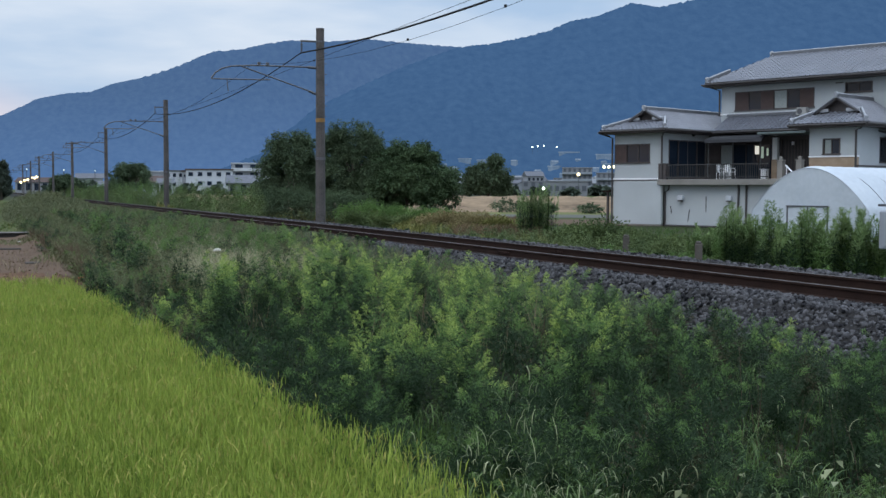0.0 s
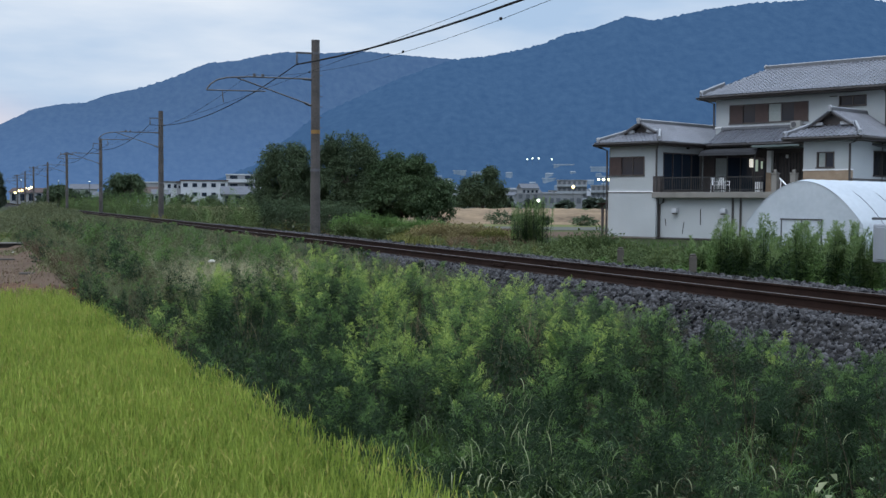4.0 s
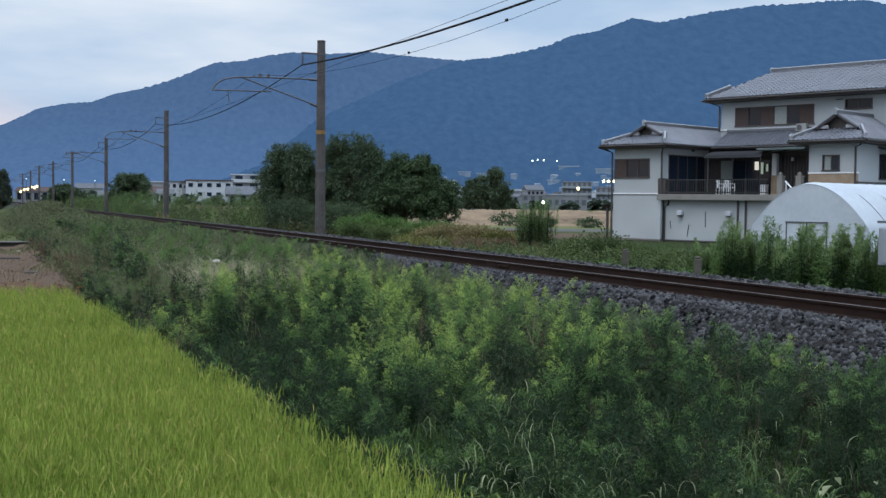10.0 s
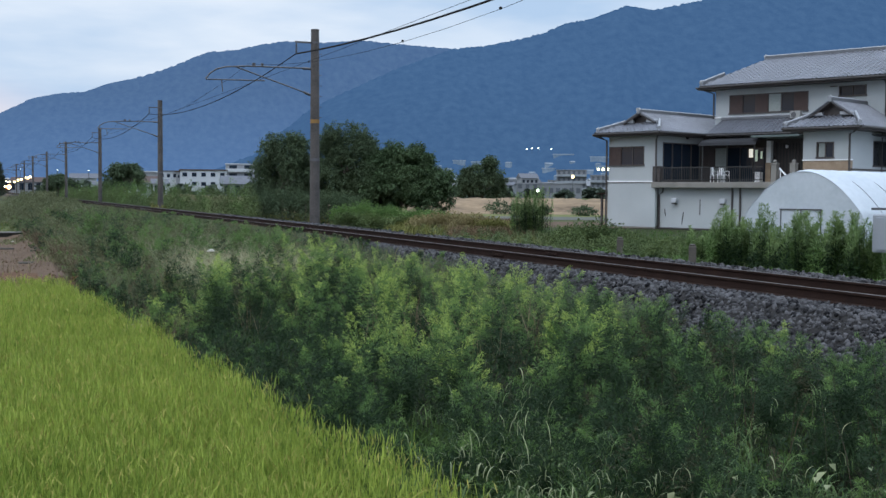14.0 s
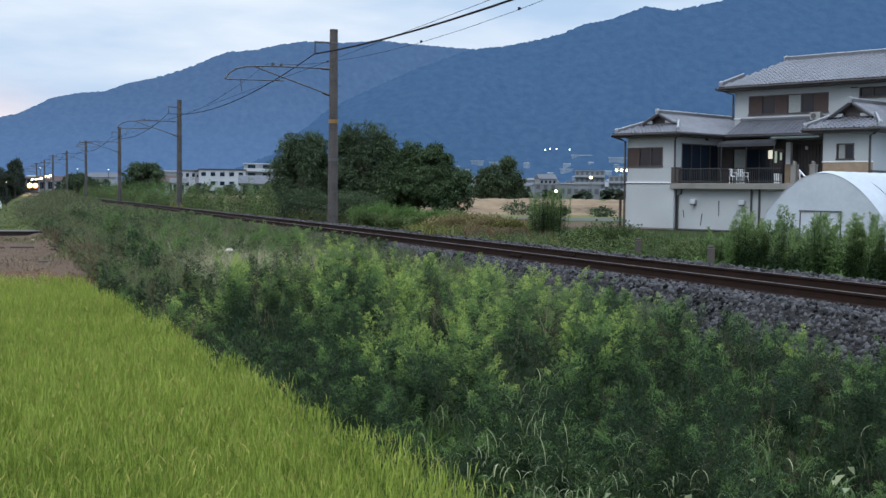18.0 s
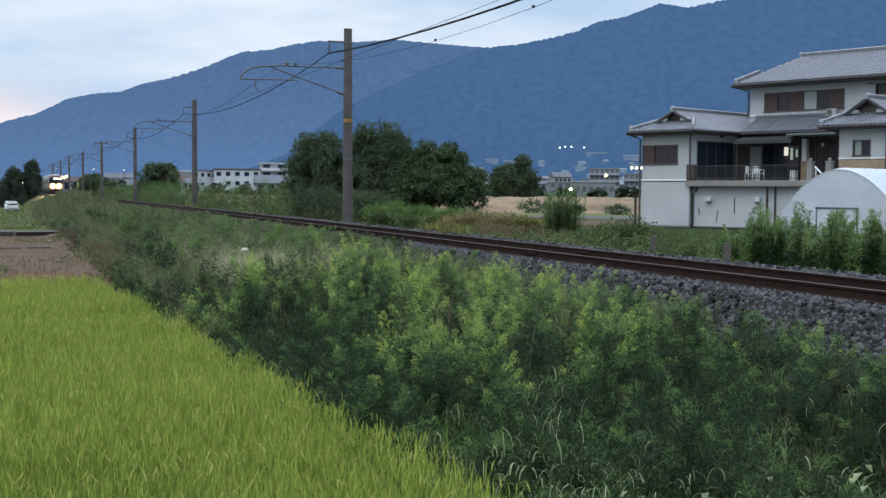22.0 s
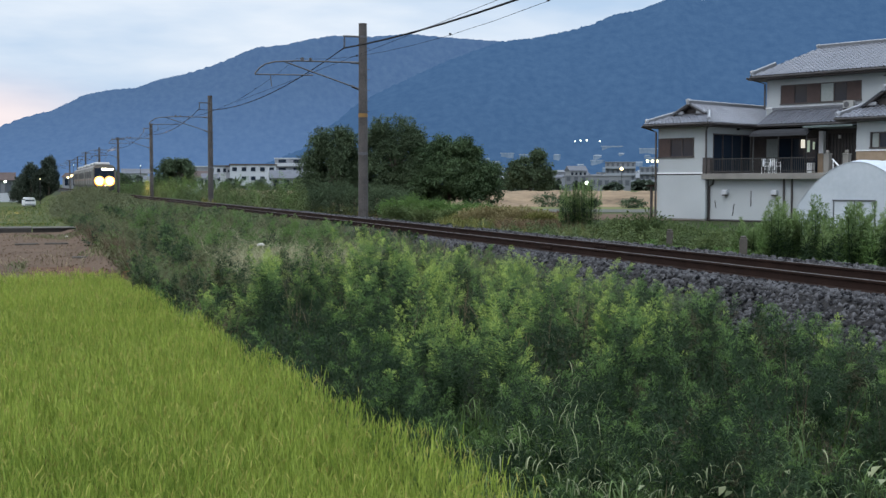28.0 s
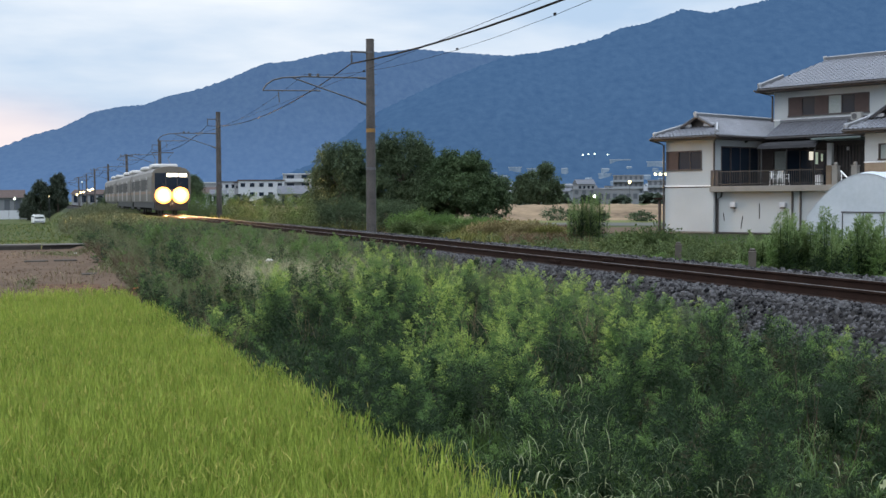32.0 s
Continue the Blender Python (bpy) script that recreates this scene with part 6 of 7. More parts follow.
for az, d, r, h in ((24.6, 112, 1.6, 1.3), (25.7, 113, 1.0, 1.0), (26.7, 112, 0.8, 0.8), (28.6, 108, 1.2, 0.9)):
    bush("bush", "low dark bush before the dry bank", place(az, d), r, h, TREE_LEAF, 900, 0.2)
for az, d, r, h in ((13.2, 81, 1.3, 2.2), (14.1, 80, 1.5, 2.5), (15.2, 79, 1.5, 2.3), (16.3, 78, 1.4, 2.2), (17.4, 77.5, 1.4, 2.0)):
    bush("bush", "dark evergreen bush under the trees", place(az, d), r, h, TREE_LEAF, 3200, 0.12)
for az, d, r, h in ((17.0, 76, 0.9, 1.2), (18.0, 74, 1.1, 1.5), (19.2, 75, 1.2, 1.2), (20.5, 76, 1.1, 1.0), (21.5, 79, 1.0, 0.9), (17.2, 58, 0.8, 1.1), (18.4, 60, 1.0, 0.9), (19.8, 62, 1.0, 0.8), (27.9, 44, 0.9, 0.9), (29.3, 37, 1.0, 1.25), (28.4, 39, 0.9, 1.0), (30.3, 33, 0.8, 1.0), (31.2, 31, 0.7, 0.95), (32.2, 29, 0.6, 0.9), (31.0, 37, 0.9, 0.8), (31.9, 36, 0.9, 0.75), (32.8, 34, 0.9, 0.85), (33.6, 33, 0.8, 0.8), (34.3, 32, 0.8, 0.9)):
    bush("bush", "green bush beside the railway", place(az, d), r, h, VERGE if d < 70 else WEED, 4200, 0.1)


TUSSOCK = surface("withered_tussock", (0.1, 0.085, 0.04), (0.3, 0.25, 0.125), 0.9, 0.8, 0, 5, islands=True, leaf=0.3, vary=0.3)
for az, d, r, h, mat in ((20.7, 61, 1.0, 0.75, YELLOWISH), (21.4, 59, 1.3, 1.0, TUSSOCK), (22.3, 60, 1.4, 1.05, TUSSOCK), (23.3, 58, 1.3, 1.0, TUSSOCK), (24.2, 57, 1.1, 0.8, YELLOWISH)):
    bush("grass_tussock", "rounded tussock of yellowing withered grass", place(az, d), r, h, mat, 4200, 0.12)


def stalk_clump(name, label, m, n, r, h, mat, leaf=0.2):
    """A clump of tall upright feathered stalks, darker below than at their heads."""
    t = thing(name, label, "plant", m)
    for k in range(n):
        x, y, hh = rng.normal() * r, rng.normal() * r, h * rng.uniform(0.72, 1.04)
        foot, tip = np.array([[x, y, 0.02]]), np.array([[x * 1.3, y * 1.3, hh]])
        stem = part("stalk", Shape().tube([foot[0], tip[0] * [1, 1, 0.9]], 0.012, 5, 0.004), WEED_DARK, t)
        base, way, L, W, u = plumes(foot, tip, 420, leaf, 0.045, leaf * 0.25)
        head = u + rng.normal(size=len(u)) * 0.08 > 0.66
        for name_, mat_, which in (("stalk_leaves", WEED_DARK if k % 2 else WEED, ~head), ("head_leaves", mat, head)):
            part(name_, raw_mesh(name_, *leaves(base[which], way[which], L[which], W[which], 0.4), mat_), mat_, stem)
    return t


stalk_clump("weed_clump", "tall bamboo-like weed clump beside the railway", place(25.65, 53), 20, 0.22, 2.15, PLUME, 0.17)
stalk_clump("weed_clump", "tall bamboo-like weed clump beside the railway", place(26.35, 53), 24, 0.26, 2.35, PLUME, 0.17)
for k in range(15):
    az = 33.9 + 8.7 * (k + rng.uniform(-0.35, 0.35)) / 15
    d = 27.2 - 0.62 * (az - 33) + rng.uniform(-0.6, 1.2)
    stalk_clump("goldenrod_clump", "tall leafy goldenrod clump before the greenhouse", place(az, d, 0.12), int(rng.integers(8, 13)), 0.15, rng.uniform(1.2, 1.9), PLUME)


OLD_POST = surface("stained_concrete", (0.04, 0.035, 0.03), (0.1, 0.088, 0.076), 3, 0.9, 0.4, 30)


def fence_post(m, h=1.05):
    p = thing("fence_post", "weathered square concrete boundary post", "post", m, "boundary posts")
    part("shaft", Shape().box((0, 0, h / 2 - 0.1), (0.15, 0.15, h), None, 0.015), OLD_POST, p)
    part("cap", Shape().box((0, 0, h - 0.08), (0.12, 0.12, 0.05), None, 0.02), OLD_POST, p)
    return p


fp = fence_post(place(30.35, 27.2, 0.15))
copy_thing(fp, place(33.75, 24.0, 0.15))


def build_cabinet(m):
    c = thing("signal_cabinet", "pale grey trackside signal cabinet on a post", "cabinet", m)
    part("casing", Shape().box((0.2, 0, 1.25), (0.6, 0.4, 0.64), None, 0.02), GREY_PAINT, c)
    part("door", Shape().box((0.2, -0.21, 1.25), (0.5, 0.02, 0.54), None, 0.005), GREY_PAINT, c)
    part("post", Shape().tube([(0.2, 0, -0.2), (0.2, 0, 0.95)], 0.06, 8), STEEL, c)
    part("roof_bar", Shape().box((0.2, 0, 1.66), (0.66, 0.05, 0.04)), STEEL, c)
    part("bar_post", Shape().tube([(0.2, 0, 1.55), (0.2, 0, 1.66)], 0.03, 6), STEEL, c)


GREY_PAINT = surface("grey_cabinet_paint", (0.2, 0.215, 0.24), (0.27, 0.285, 0.31), 2, 0.5, 0.05, 30)
build_cabinet(place(42.05, 21.2, 0.25))


# ---- distant buildings ----
TILE_RED = surface("brown_roof", (0.06, 0.042, 0.038), (0.11, 0.085, 0.078), 1.0, 0.9, 0.1, 5, sheen=0.1)
TILE_GREY = surface("grey_roof", (0.085, 0.09, 0.105), (0.15, 0.157, 0.175), 1.0, 0.9, 0.1, 5, sheen=0.1)


def block(name, label, m, w, d, h, wall, storeys, bays, gaps=(), win=(0.5, 0.55), balcony=False, flat=True, roof=None):
    b = thing(name, label, "building", m)
    part("wall", Shape().span((-w / 2, 0, 0), (w / 2, d, h)), wall, b)
    if flat:
        part("roof", Shape().span((-w / 2 - 0.25, -0.25, h), (w / 2 + 0.25, d + 0.25, h + 0.3)), roof or GREY_WALL, b)
    else:
        part("roof", Shape().prism([(-0.6, h), (d + 0.6, h), (d / 2, h + d * 0.22)], -w / 2 - 0.5, w / 2 + 0.5, "x"), roof or TILE_GREY, b)
    sh, bw = h / storeys, w / bays
    for s in range(storeys):
        for k in range(bays):
            if (s, k) in gaps:
                continue
            x, z = -w / 2 + (k + 0.5) * bw, s * sh + sh * 0.35
            wn = part("window", Shape().span((x - bw * win[0] / 2 - 0.08, -0.06, z - 0.08), (x + bw * win[0] / 2 + 0.08, 0.02, z + sh * win[1] + 0.08)), wall, b)
            part("pane", Shape().span((x - bw * win[0] / 2, -0.1, z), (x + bw * win[0] / 2, -0.06, z + sh * win[1])), FAR_PANE if wall is HAZED_WALL else PANE, wn)
        if balcony:
            part("balcony", Shape().span((-w / 2, -1.3, s * sh + 0.2), (w / 2, 0, s * sh + 1.2)), HAZED_ROOF if wall is HAZED_WALL else WHITE_WALL, b)
    return b


block("apartment_block", "white three-storey apartment block with small dark windows", place(10.42, 300), 11.4, 9, 6.9, WHITE_WALL, 3, 5, gaps=((0, 0), (1, 0), (0, 2)), win=(0.5, 0.42), roof=TILE_RED)
block("apartment_wing", "pale set-back wing of the apartment block", place(8.8, 304), 4.6, 8, 6.6, WHITE_WALL, 3, 3, gaps=((0, 0), (0, 1), (0, 2), (1, 0), (1, 2)), win=(0.5, 0.42), roof=TILE_GREY)
block("stair_tower", "blue-grey stair tower between two apartment wings", place(9.27, 301), 1.3, 6, 6.5, GREY_WALL, 3, 1, win=(0.3, 0.3), roof=TILE_RED)
block("long_building", "long low pale building behind the dark tree", place(7.75, 345), 9, 8, 7.0, GREY_WALL, 2, 5, win=(0.3, 0.3), roof=WHITE_WALL)
block("apartment_block", "grey apartment block with long white balconies", place(12.5, 380), 14, 9, 10.2, GREY_WALL, 4, 3, balcony=True, roof=WHITE_WALL)
block("warehouse", "pale low warehouse with a dark roof", place(4.98, 330), 6.6, 6, 5.0, WHITE_WALL, 2, 4, win=(0.25, 0.3), flat=False)
block("farmhouse", "white house with a grey roof beside the warehouse", place(5.8, 300), 4.8, 5, 3.0, WHITE_WALL, 1, 2, flat=False)
block("farmhouse", "small house with a brown tiled roof", place(7.65, 270), 6.5, 7, 3.6, WHITE_WALL, 1, 3, flat=False, roof=TILE_RED)
block("farmhouse", "grey-roofed house between the apartments", place(12.0, 250), 6.4, 8, 3.4, GREY_WALL, 1, 3, flat=False)
block("farmhouse", "small white house with a grey roof before the apartments", place(8.4, 265), 2.9, 5, 3.4, WHITE_WALL, 1, 2, flat=False)
block("farmhouse", "low house behind the trackside trees", place(7.2, 290), 7, 6, 2.6, WHITE_WALL, 1, 3, flat=False)
block("farm_building", "dark-roofed farm building beside the lane", place(-1.3, 278, -1.25), 9, 8, 4.2, HAZED_WALL, 1, 4, flat=False, roof=TILE_RED)
block("factory", "long low factory shed with a pale roof", place(27.2, 420), 19, 12, 5.2, HAZED_WALL, 1, 8, win=(0.6, 0.35), roof=GREY_WALL)
block("white_building", "plain white building beside the factory", place(25.9, 400), 7.5, 9, 5.0, HAZED_WALL, 2, 3)
block("apartment_block", "brownish four-storey apartment block in the town", place(28.0, 560), 14, 10, 12.5, HAZED_WALL, 4, 6, balcony=True)
block("apartment_block", "grey apartment block behind the house", place(29.4, 520), 9, 10, 9.5, HAZED_WALL, 3, 4, balcony=True)
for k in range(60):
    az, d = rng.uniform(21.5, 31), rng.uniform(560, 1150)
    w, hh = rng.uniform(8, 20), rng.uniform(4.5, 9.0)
    block("town_house", "small town house with a pitched roof", place(az, d, max(0, (d - 700) * 0.012), rng.uniform(-25, 25)), w, rng.uniform(7, 11), hh, HAZED_WALL if k % 3 else GREY_WALL, 1, 4, flat=k % 4 == 0, roof=(TILE_GREY, HAZED_ROOF, HAZED_WALL)[k % 3])
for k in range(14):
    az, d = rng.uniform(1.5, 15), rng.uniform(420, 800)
    block("town_house", "small town house with a pitched roof", place(az, d, 0, rng.uniform(-25, 25)), rng.uniform(8, 16), 8, rng.uniform(3.2, 5.5), GREY_WALL if k % 2 else HAZED_WALL, 1, 4, flat=False, roof=(TILE_GREY, TILE_RED)[k % 2])
# Distance haze painted in here too: walls and roofs emit a faint blue.
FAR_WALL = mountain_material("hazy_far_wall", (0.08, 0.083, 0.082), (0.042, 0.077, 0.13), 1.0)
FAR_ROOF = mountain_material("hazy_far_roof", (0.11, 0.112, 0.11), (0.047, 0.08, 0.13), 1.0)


def slope_z(az, d):
    """Height of the near mountain's foot."""
    return 3200 * math.tan(radians(float(np.interp(az, FRONT_AZ, FRONT_EL)))) * max(0.0, (d - 2300) / 900) ** 1.25


for az, d, w in ((22.6, 2500, 26), (23.6, 2490, 36), (27.6, 2510, 42), (29.3, 2490, 36), (29.8, 2440, 42), (26.9, 2440, 26)):
    b = thing("hillside_building", "low pale building on the mountain foot", "building", place(az, d, slope_z(az, d) + 4))
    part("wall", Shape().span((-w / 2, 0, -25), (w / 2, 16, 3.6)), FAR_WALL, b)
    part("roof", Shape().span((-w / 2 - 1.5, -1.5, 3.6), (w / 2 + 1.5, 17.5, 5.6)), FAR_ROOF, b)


def hill_house(az, d, z, w, h, wall, roof):
    b = thing("hillside_house", "small pale house on the slope above the town", "building", place(az, d, z, rng.uniform(-30, 30)), "houses on the slope")
    part("wall", Shape().span((-w / 2, 0, -20), (w / 2, 9, h)), wall, b)
    part("roof", Shape().prism([(-0.8, h), (9.8, h), (4.5, h + 2.0)], -w / 2 - 0.6, w / 2 + 0.6, "x"), roof, b)


for k in range(60):
    az, d = rng.uniform(20.5, 31.5), rng.uniform(2330, 2480)
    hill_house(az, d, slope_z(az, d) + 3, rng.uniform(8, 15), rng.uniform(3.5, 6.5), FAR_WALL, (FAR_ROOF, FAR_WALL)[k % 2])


def far_trees(name, n, az, d, h, label):
    """Distant groves, too far to pick apart."""
    P = []
    for k in range(n):
        a, r = math.radians(rng.uniform(*az)), rng.uniform(*d)
        hh, q = rng.uniform(*h), 160
        e = unit(rng.normal(size=(q, 3)))
        b = e * (rng.uniform(0.4, 1, q) * (1 + 0.3 * np.sin(e[:, 0] * 4 + k)))[:, None] * [hh * 0.6, hh * 0.6, hh * 0.5] + [r * math.sin(a), r * math.cos(a), hh * 0.5]
        L = 0.006 * r * rng.uniform(0.5, 1.3, q)
        P.append(leaves(b, e + rng.normal(size=(q, 3)) * 0.5, L, L * 0.4, 0.2))
    return stuff(name, P, TREE_DIM, label, "trees")


far_trees("far_grove", 60, (20, 33), (260, 520), (1.0, 2.4), "dark groves among the distant houses")
far_trees("far_hedge", 48, (3.0, 16), (235, 420), (1.5, 3.4), "hedges and trees before the distant houses")
far_trees("lane_hedge", 12, (-2, 1.0), (300, 420), (1.5, 3.4), "hedges beyond the lane")


# ---- lamps of the town ----
def lamp(az, d, z, r, mat, label, bulbs=1, step=0.0, base=0.0):
    p = thing("street_lamp", label, "street lamp", place(az, d, -1.25 if az < 1 else base), "town lamps")
    z += 1.25 if az < 1 else 0
    pole_ = part("post", Shape().tube([(0, 0, 0), (0, 0, z)], 0.04 + d * 0.00006, 6), BLACK, p)
    for k in range(bulbs):
        x = (k - (bulbs - 1) / 2) * step
        part("lamp_head", Shape().tube([(x, 0, z - 0.98 * r), (x, 0, z - 0.9 * r)], 0.2 * r, 10, 0.45 * r).tube([(x, 0, z - 0.9 * r), (x, 0, z - 0.4 * r)], 0.45 * r, 10, 0.92 * r).tube([(x, 0, z - 0.4 * r), (x, 0, z + 0.4 * r)], 0.92 * r, 10).tube([(x, 0, z + 0.4 * r), (x, 0, z + 0.95 * r)], 0.92 * r, 10, 0.3 * r), mat, p)
    if bulbs > 1:
        part("lamp_bar", Shape().box((0, 0.2, z), (step * bulbs, 0.1, 0.1)), STEEL, p)


WARM = glow("sodium_lamp", (1.0, 0.8, 0.4), 3.5)
PALE_LAMP = glow("yellowish_flood_lamp", (1.0, 0.95, 0.55), 3)
COOL = glow("mercury_lamp", (0.86, 1.0, 0.8), 3)
lamp(26.4, 330, 2.6, 0.46, COOL, "white lamp beside the factory")
lamp(28.06, 400, 7.4, 0.55, WARM, "warm lamp above the factory roof")
lamp(29.5, 420, 10.3, 0.5, PALE_LAMP, "greenish floodlights on a mast", 3, 1.7)
for az, z in ((25.85, 43.6), (26.1, 44.6), (26.4, 44.8), (27.02, 43.8)):
    ground = slope_z(az, 2560) - 8
    lamp(az, 2560, 2.15 + (z + 6.85) * 2560 / 1400 - ground, 1.5, COOL, "white floodlight on the hillside", base=ground)
lamp(22.1, 150, 4.6, 0.13, COOL, "small lamp behind the tree")
lamp(24.15, 152, 1.9, 0.14, COOL, "small lamp under the round tree")
lamp(0.75, 190, 2.9, 0.07, WARM, "small lamp in the evergreens")
lamp(-0.75, 240, 2.6, 0.25, COOL, "lamp on the farm building")
for az, z in ((1.97, 4.2), (2.12, 4.8), (2.26, 5.0), (2.42, 5.7), (2.55, 5.5), (2.66, 5.9)):
    lamp(az, 400, z, 0.36, WARM, "bright lamp of a distant yard")
for az, d, z in ((3.84, 300, 6.65), (5.21, 300, 6.6), (2.22, 430, 8.75)):
    lamp(az, d, z, 0.1, COOL, "white street lamp beyond the railway")


# ---- lane side: van, white wall, kerbs, litter ----
def build_van(m):
    v = thing("van", "small white delivery van parked beside the bank", "van", m)
    part("body", Shape().prism([(-0.8, 0.3), (0.8, 0.3), (0.82, 0.85), (0.66, 1.38), (0.54, 1.45), (-0.54, 1.45), (-0.66, 1.38), (-0.82, 0.85)], 0, 3.3), CAR_WHITE, v)
    part("windscreen", Shape().add([(-0.68, -0.02, 0.9), (0.68, -0.02, 0.9), (0.58, 0.02, 1.34), (-0.58, 0.02, 1.34), (-0.68, 0.05, 0.9), (0.68, 0.05, 0.9), (0.58, 0.08, 1.34), (-0.58, 0.08, 1.34)], [(0, 1, 2, 3), (7, 6, 5, 4), (0, 4, 5, 1), (2, 6, 7, 3), (1, 5, 6, 2), (3, 7, 4, 0)]), PANE, v)
    for s in (-1, 1):
        part("headlight", Shape().box((s * 0.52, -0.03, 0.75), (0.25, 0.06, 0.18), None, 0.02), WHITE_TRIM, v)
        part("side_window", Shape().span((s * 0.74 - 0.02, 0.35, 0.92), (s * 0.74 + 0.02, 2.9, 1.28)), PANE, v)
        for y in (0.55, 2.6):
            w = part("wheel", Shape().tube([(s * 0.62, y, 0.28), (s * 0.74, y, 0.28)], 0.28, 16), BLACK, v)
            part("hub", Shape().tube([(s * 0.74, y, 0.28), (s * 0.76, y, 0.28)], 0.15, 12), STEEL, w)
    part("bumper", Shape().span((-0.7, -0.08, 0.32), (0.7, 0.02, 0.55), 0.02), GREY_PAINT, v)


CAR_WHITE = surface("van_paint", (0.6, 0.62, 0.62), (0.7, 0.71, 0.71), 2, 0.3, 0, 20)
build_van(place(0.3, 184, -1.3, 6))
wl = thing("white_fence", "long low white panel fence beside the lane", "fence", place(-1.0, 232, -1.25))
for k in range(10):
    part("panel", Shape().span((-16 + k * 2.0, 0, 0.1), (-14.05 + k * 2.0, 0.08, 1.72)), WHITE_WALL, wl)
    part("fence_post", Shape().span((-14.05 + k * 2.0, -0.03, 0), (-13.97 + k * 2.0, 0.1, 1.76)), STEEL, wl)


m_ = 3000
gy_, gx_ = rng.uniform(21, 56, m_), rng.uniform(-6, 3.2, m_)
ok_ = np.array([noise.noise((x * 0.6, y * 0.3, 3.3)) for x, y in zip(gx_, gy_)]) > 0.1
gx_, gy_ = gx_[ok_], gy_[ok_]
stuff("soil_tufts", [blades(np.stack([gx_, gy_, ground_z(gx_, gy_)], -1), rng.normal(size=(len(gx_), 2)) * 0.6, rng.uniform(0.1, 0.3, len(gx_)), rng.uniform(0.006, 0.012, len(gx_)), 0.6)], DRY, "thin withered tufts on the bare soil", "grass")


LANE = surface("old_lane_concrete", (0.07, 0.066, 0.06), (0.16, 0.15, 0.138), 1.2, 0.95, 0.4, 18, sheen=0.1)
stuff("soil_clods", [stones(3500, -7, 3.2, 21, 55, 0.012, 0.04)], BARE, "dry clods lying on the bare soil", "soil")
SLAB = surface("dirty_slab", (0.03, 0.026, 0.023), (0.095, 0.085, 0.075), 1.5, 0.95, 0.4, 20, sheen=0.1)


BLACK_STONE = surface("wet_dark_stone", (0.012, 0.011, 0.01), (0.05, 0.045, 0.04), 2, 0.9, 0.5, 20)


def build_kerbs():
    s = thing("lane_slab", "low concrete lane edge above the bare soil", "kerb", pose(0, 55.5, 0), kind="structure")
    x = -14.0
    while x < 3.6:
        w = rng.uniform(1.6, 2.4)
        part("slab", Shape().span((x, rng.normal() * 0.04, 0.17), (x + w - 0.03, 1.2, 0.22 + rng.normal() * 0.012), 0.02), LANE, s)
        part("ditch_lining", Shape().span((x, 0.06 + rng.normal() * 0.02, -0.1), (x + w - 0.06, 0.9, 0.17), 0.02), BLACK_STONE, s)
        x += w
    d = thing("ditch_wall", "broken dark concrete pieces in the bare soil", "kerb", pose(0, 43, 0), kind="structure")
    for x0, x1, y in ((-3.4, -2.6, 0.12), (-0.3, 0.5, 1.2), (0.7, 1.5, 1.35), (1.9, 3.0, 0.4)):
        part("slab", Shape().span((x0, y, -0.1), (x1, y + 0.35, 0.05), 0.02), SLAB, d)
    for k in range(60):
        x, y = rng.uniform(-6, 4), rng.uniform(22, 54)
        r = rng.uniform(0.015, 0.045)
        part("clod", Shape().box((x, y - 43, r * 0.3), (r * 2, r * 1.6, r), pose(0, 0, 0, rng.uniform(-20, 20), 0, rng.uniform(0, 90)), r * 0.25), BARE, d)


build_kerbs()


def crumpled(name, label, m, r, mat, squash=0.6, category="litter"):
    b = bmesh.new()
    bmesh.ops.create_icosphere(b, subdivisions=3, radius=r)
    for v in b.verts:
        k = 1 + 0.35 * noise.noise(v.co * (2.2 / r)) + 0.12 * noise.noise(v.co * (6 / r))
        v.co = Vector((v.co.x * k * 1.2, v.co.y * k, max(-r * 0.3, v.co.z * k * squash)))
    me = bpy.data.meshes.new(name)
    b.to_mesh(me)
    b.free()
    me.materials.append(mat)
    ob = new(name, me)
    ob.matrix_basis = m
    return tagged(ob, label, category)


BAG = surface("bag_plastic", (0.3, 0.28, 0.23), (0.48, 0.46, 0.38), 9, 0.4, 0.3, 60)
crumpled("plastic_bag", "crumpled white plastic bag caught in the weeds", place(10.75, 24.3, 0.92), 0.058, BAG, 0.65)
crumpled("stone", "pale flat stone at the edge of the paddy", place(7.25, 14.6, 0.5), 0.1, BROWN_STONE, 0.4, "stone")

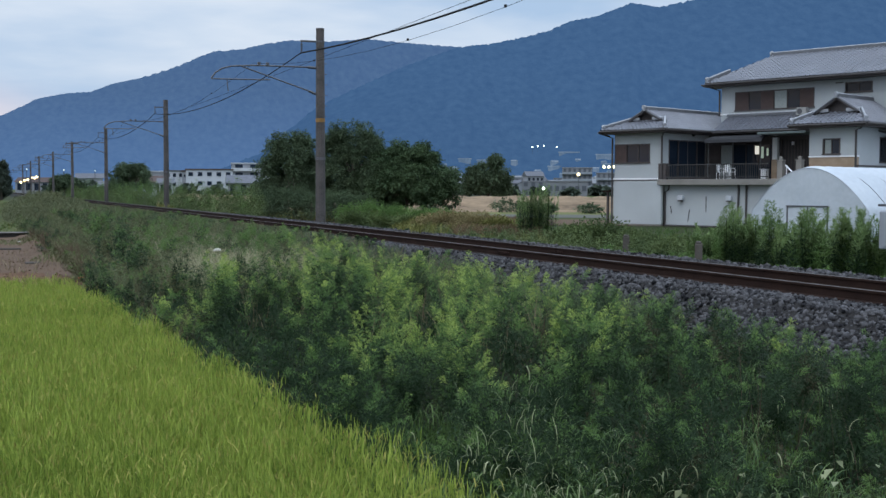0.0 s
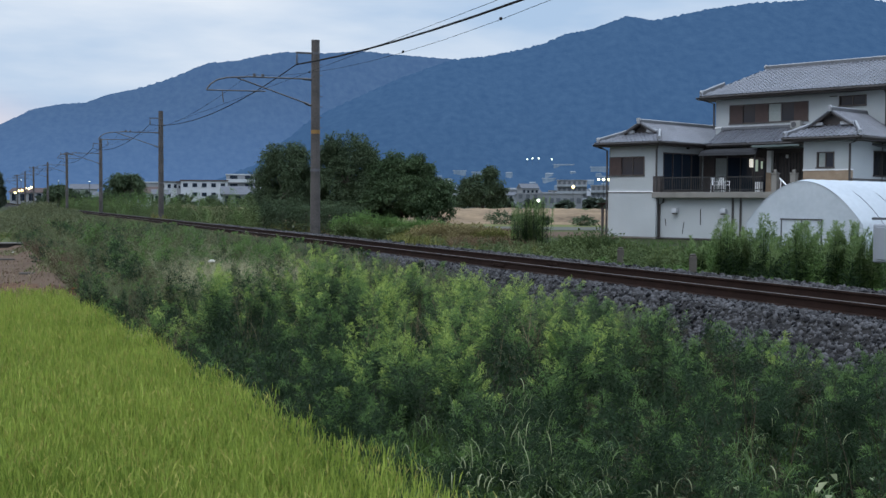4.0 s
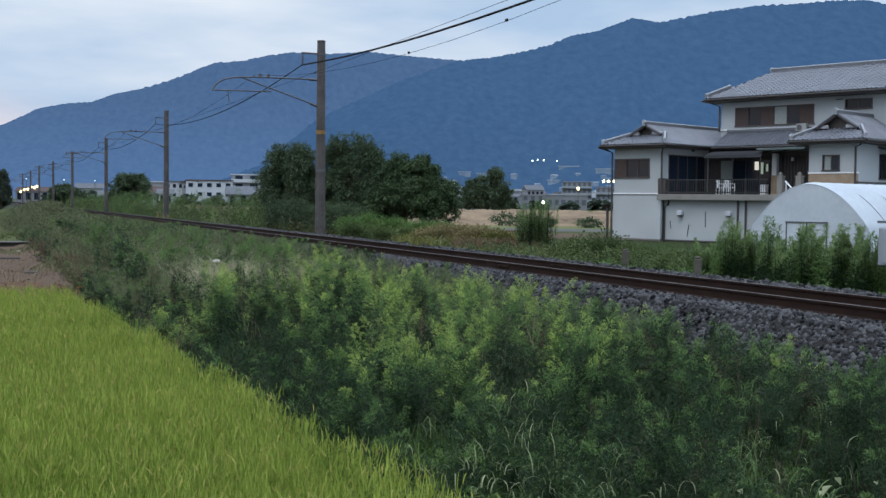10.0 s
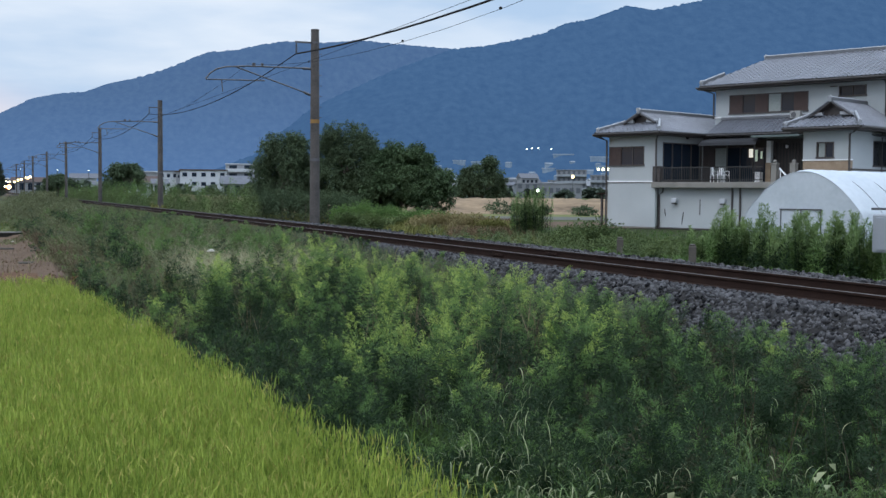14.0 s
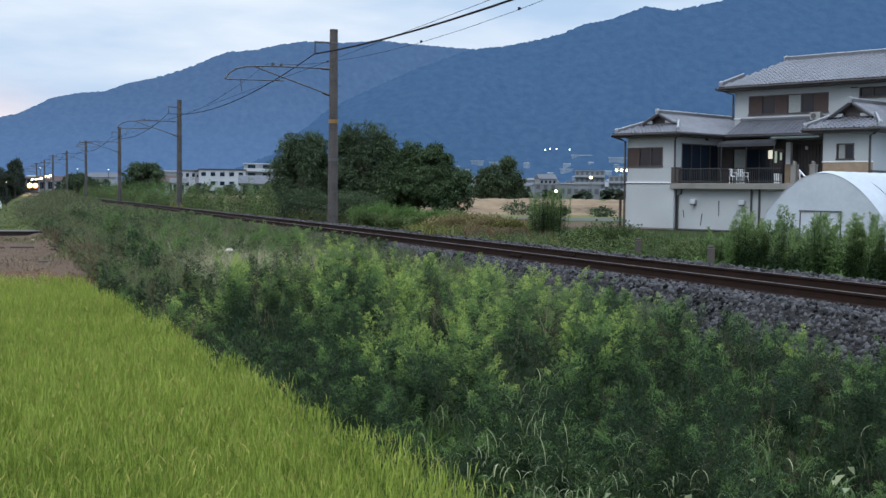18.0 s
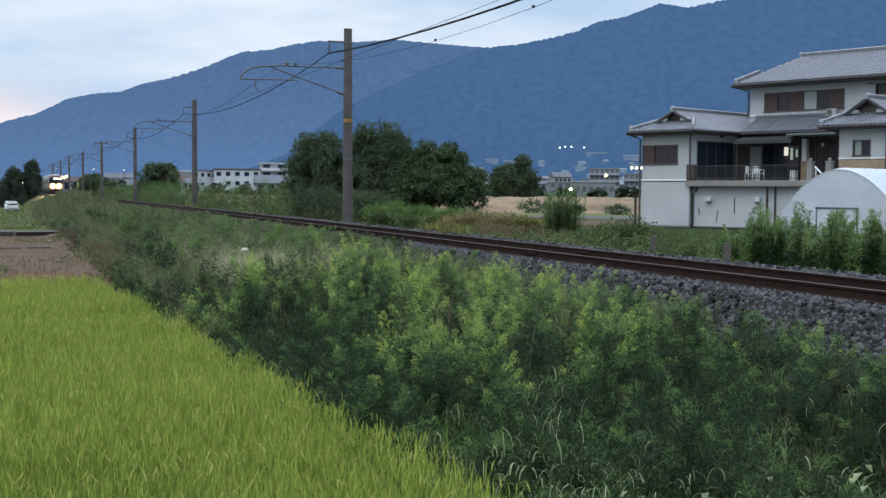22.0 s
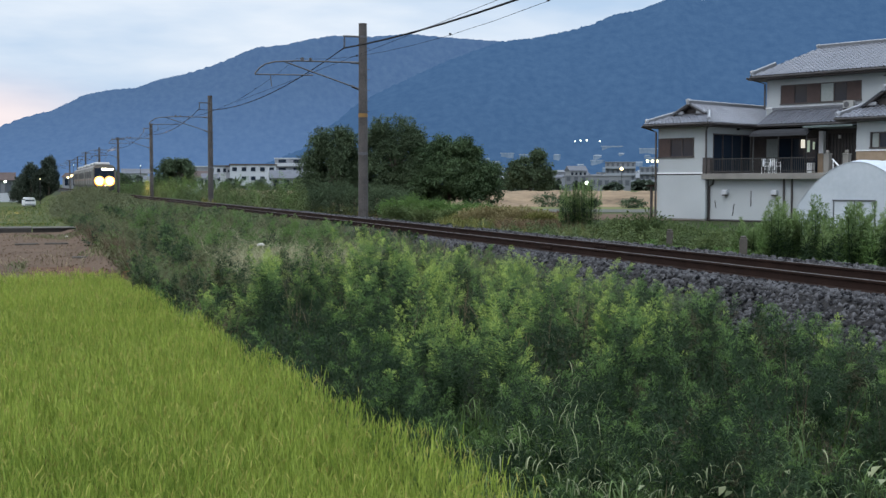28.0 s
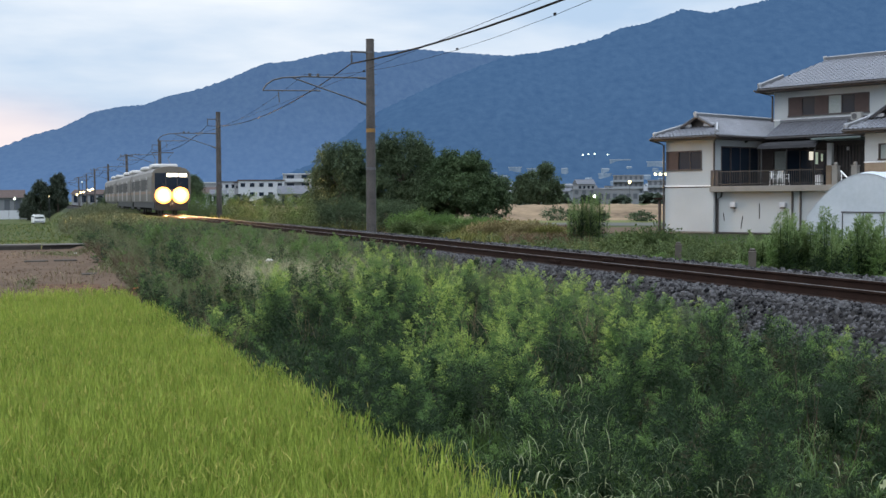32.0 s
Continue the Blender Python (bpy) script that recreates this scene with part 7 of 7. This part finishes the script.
RED_LITTER = surface("orange_plastic", (0.35, 0.09, 0.03), (0.5, 0.15, 0.05), 9, 0.5, 0.1, 60)
crumpled("plastic_wrapper", "small orange plastic wrapper at the end of the paddy", place(4.54, 27.2, 0.2), 0.05, RED_LITTER, 0.5)
crumpled("paper_scrap", "white paper scrap on the bare soil", place(1.87, 48.7, 0.1), 0.055, BAG, 0.4)
ledge = thing("concrete_ledge", "thin dark concrete ledge with a pale end in the soil", "kerb", pose(0, 35.6, 0))
part("slab", Shape().span((1.3, 0, -0.05), (2.2, 0.5, 0.05), 0.02), SLAB, ledge)
part("slab_end", Shape().span((2.21, 0.02, -0.05), (2.3, 0.3, 0.055), 0.02), CONCRETE, ledge, "pale broken end")
m_ = 9000
gx_, gy_ = rng.uniform(-0.4, 4.0, m_), rng.uniform(27, 52, m_)
ok_ = np.array([noise.noise((x * 0.5, y * 0.16, 7.3)) for x, y in zip(gx_, gy_)]) + np.interp(gx_, (0.5, 2.6), (-0.25, 0.3)) > 0.05
gx_, gy_ = gx_[ok_], gy_[ok_]
m_ = len(gx_)
stuff("mossy_turf", [blades(np.stack([gx_, gy_, ground_z(gx_, gy_)], -1), rng.normal(size=(m_, 2)) * 0.6, rng.uniform(0.04, 0.14, m_), rng.uniform(0.008, 0.016, m_), 0.6)], BANK_DULL, "short olive turf on the bare soil beside the bank", "grass")


m_ = 9000
gy_, gx_ = 57 + 130 * rng.uniform(0, 1, m_) ** 1.3, rng.uniform(-9, 4.0, m_)
for half, (mat_, name_, label_) in enumerate(((GRASS, "meadow_grass", "green grass of the low meadow"), (YELLOWISH, "pale_meadow_grass", "yellowish grass of the low meadow"))):
    bx_, by_ = gx_[half::2], gy_[half::2]
    stuff(name_, [blades(np.stack([bx_, by_, ground_z(bx_, by_)], -1), rng.normal(size=(len(bx_), 2)) * 0.5, rng.uniform(0.06, 0.17, len(bx_)), np.interp(by_, (57, 190), (0.012, 0.05)), 0.5)], mat_, label_, "grass")


def motions():
    rows = [(0.0, 560.0), (14.5, 345.0), (16.5, 323.0), (18.0, 303.0), (20.0, 285.0), (21.0, 275.0), (22.0, 261.0), (23.0, 243.0), (24.0, 226.5), (25.0, 208.8), (25.5, 201.0), (27.5, 167.0), (28.0, 158.5), (29.0, 141.2), (30.0, 123.8), (31.0, 107.4), (32.0, 90.8)]
    walk(train, [(t, pose(TRACK_X, y, RAIL_Z)) for t, y in rows])


motions()
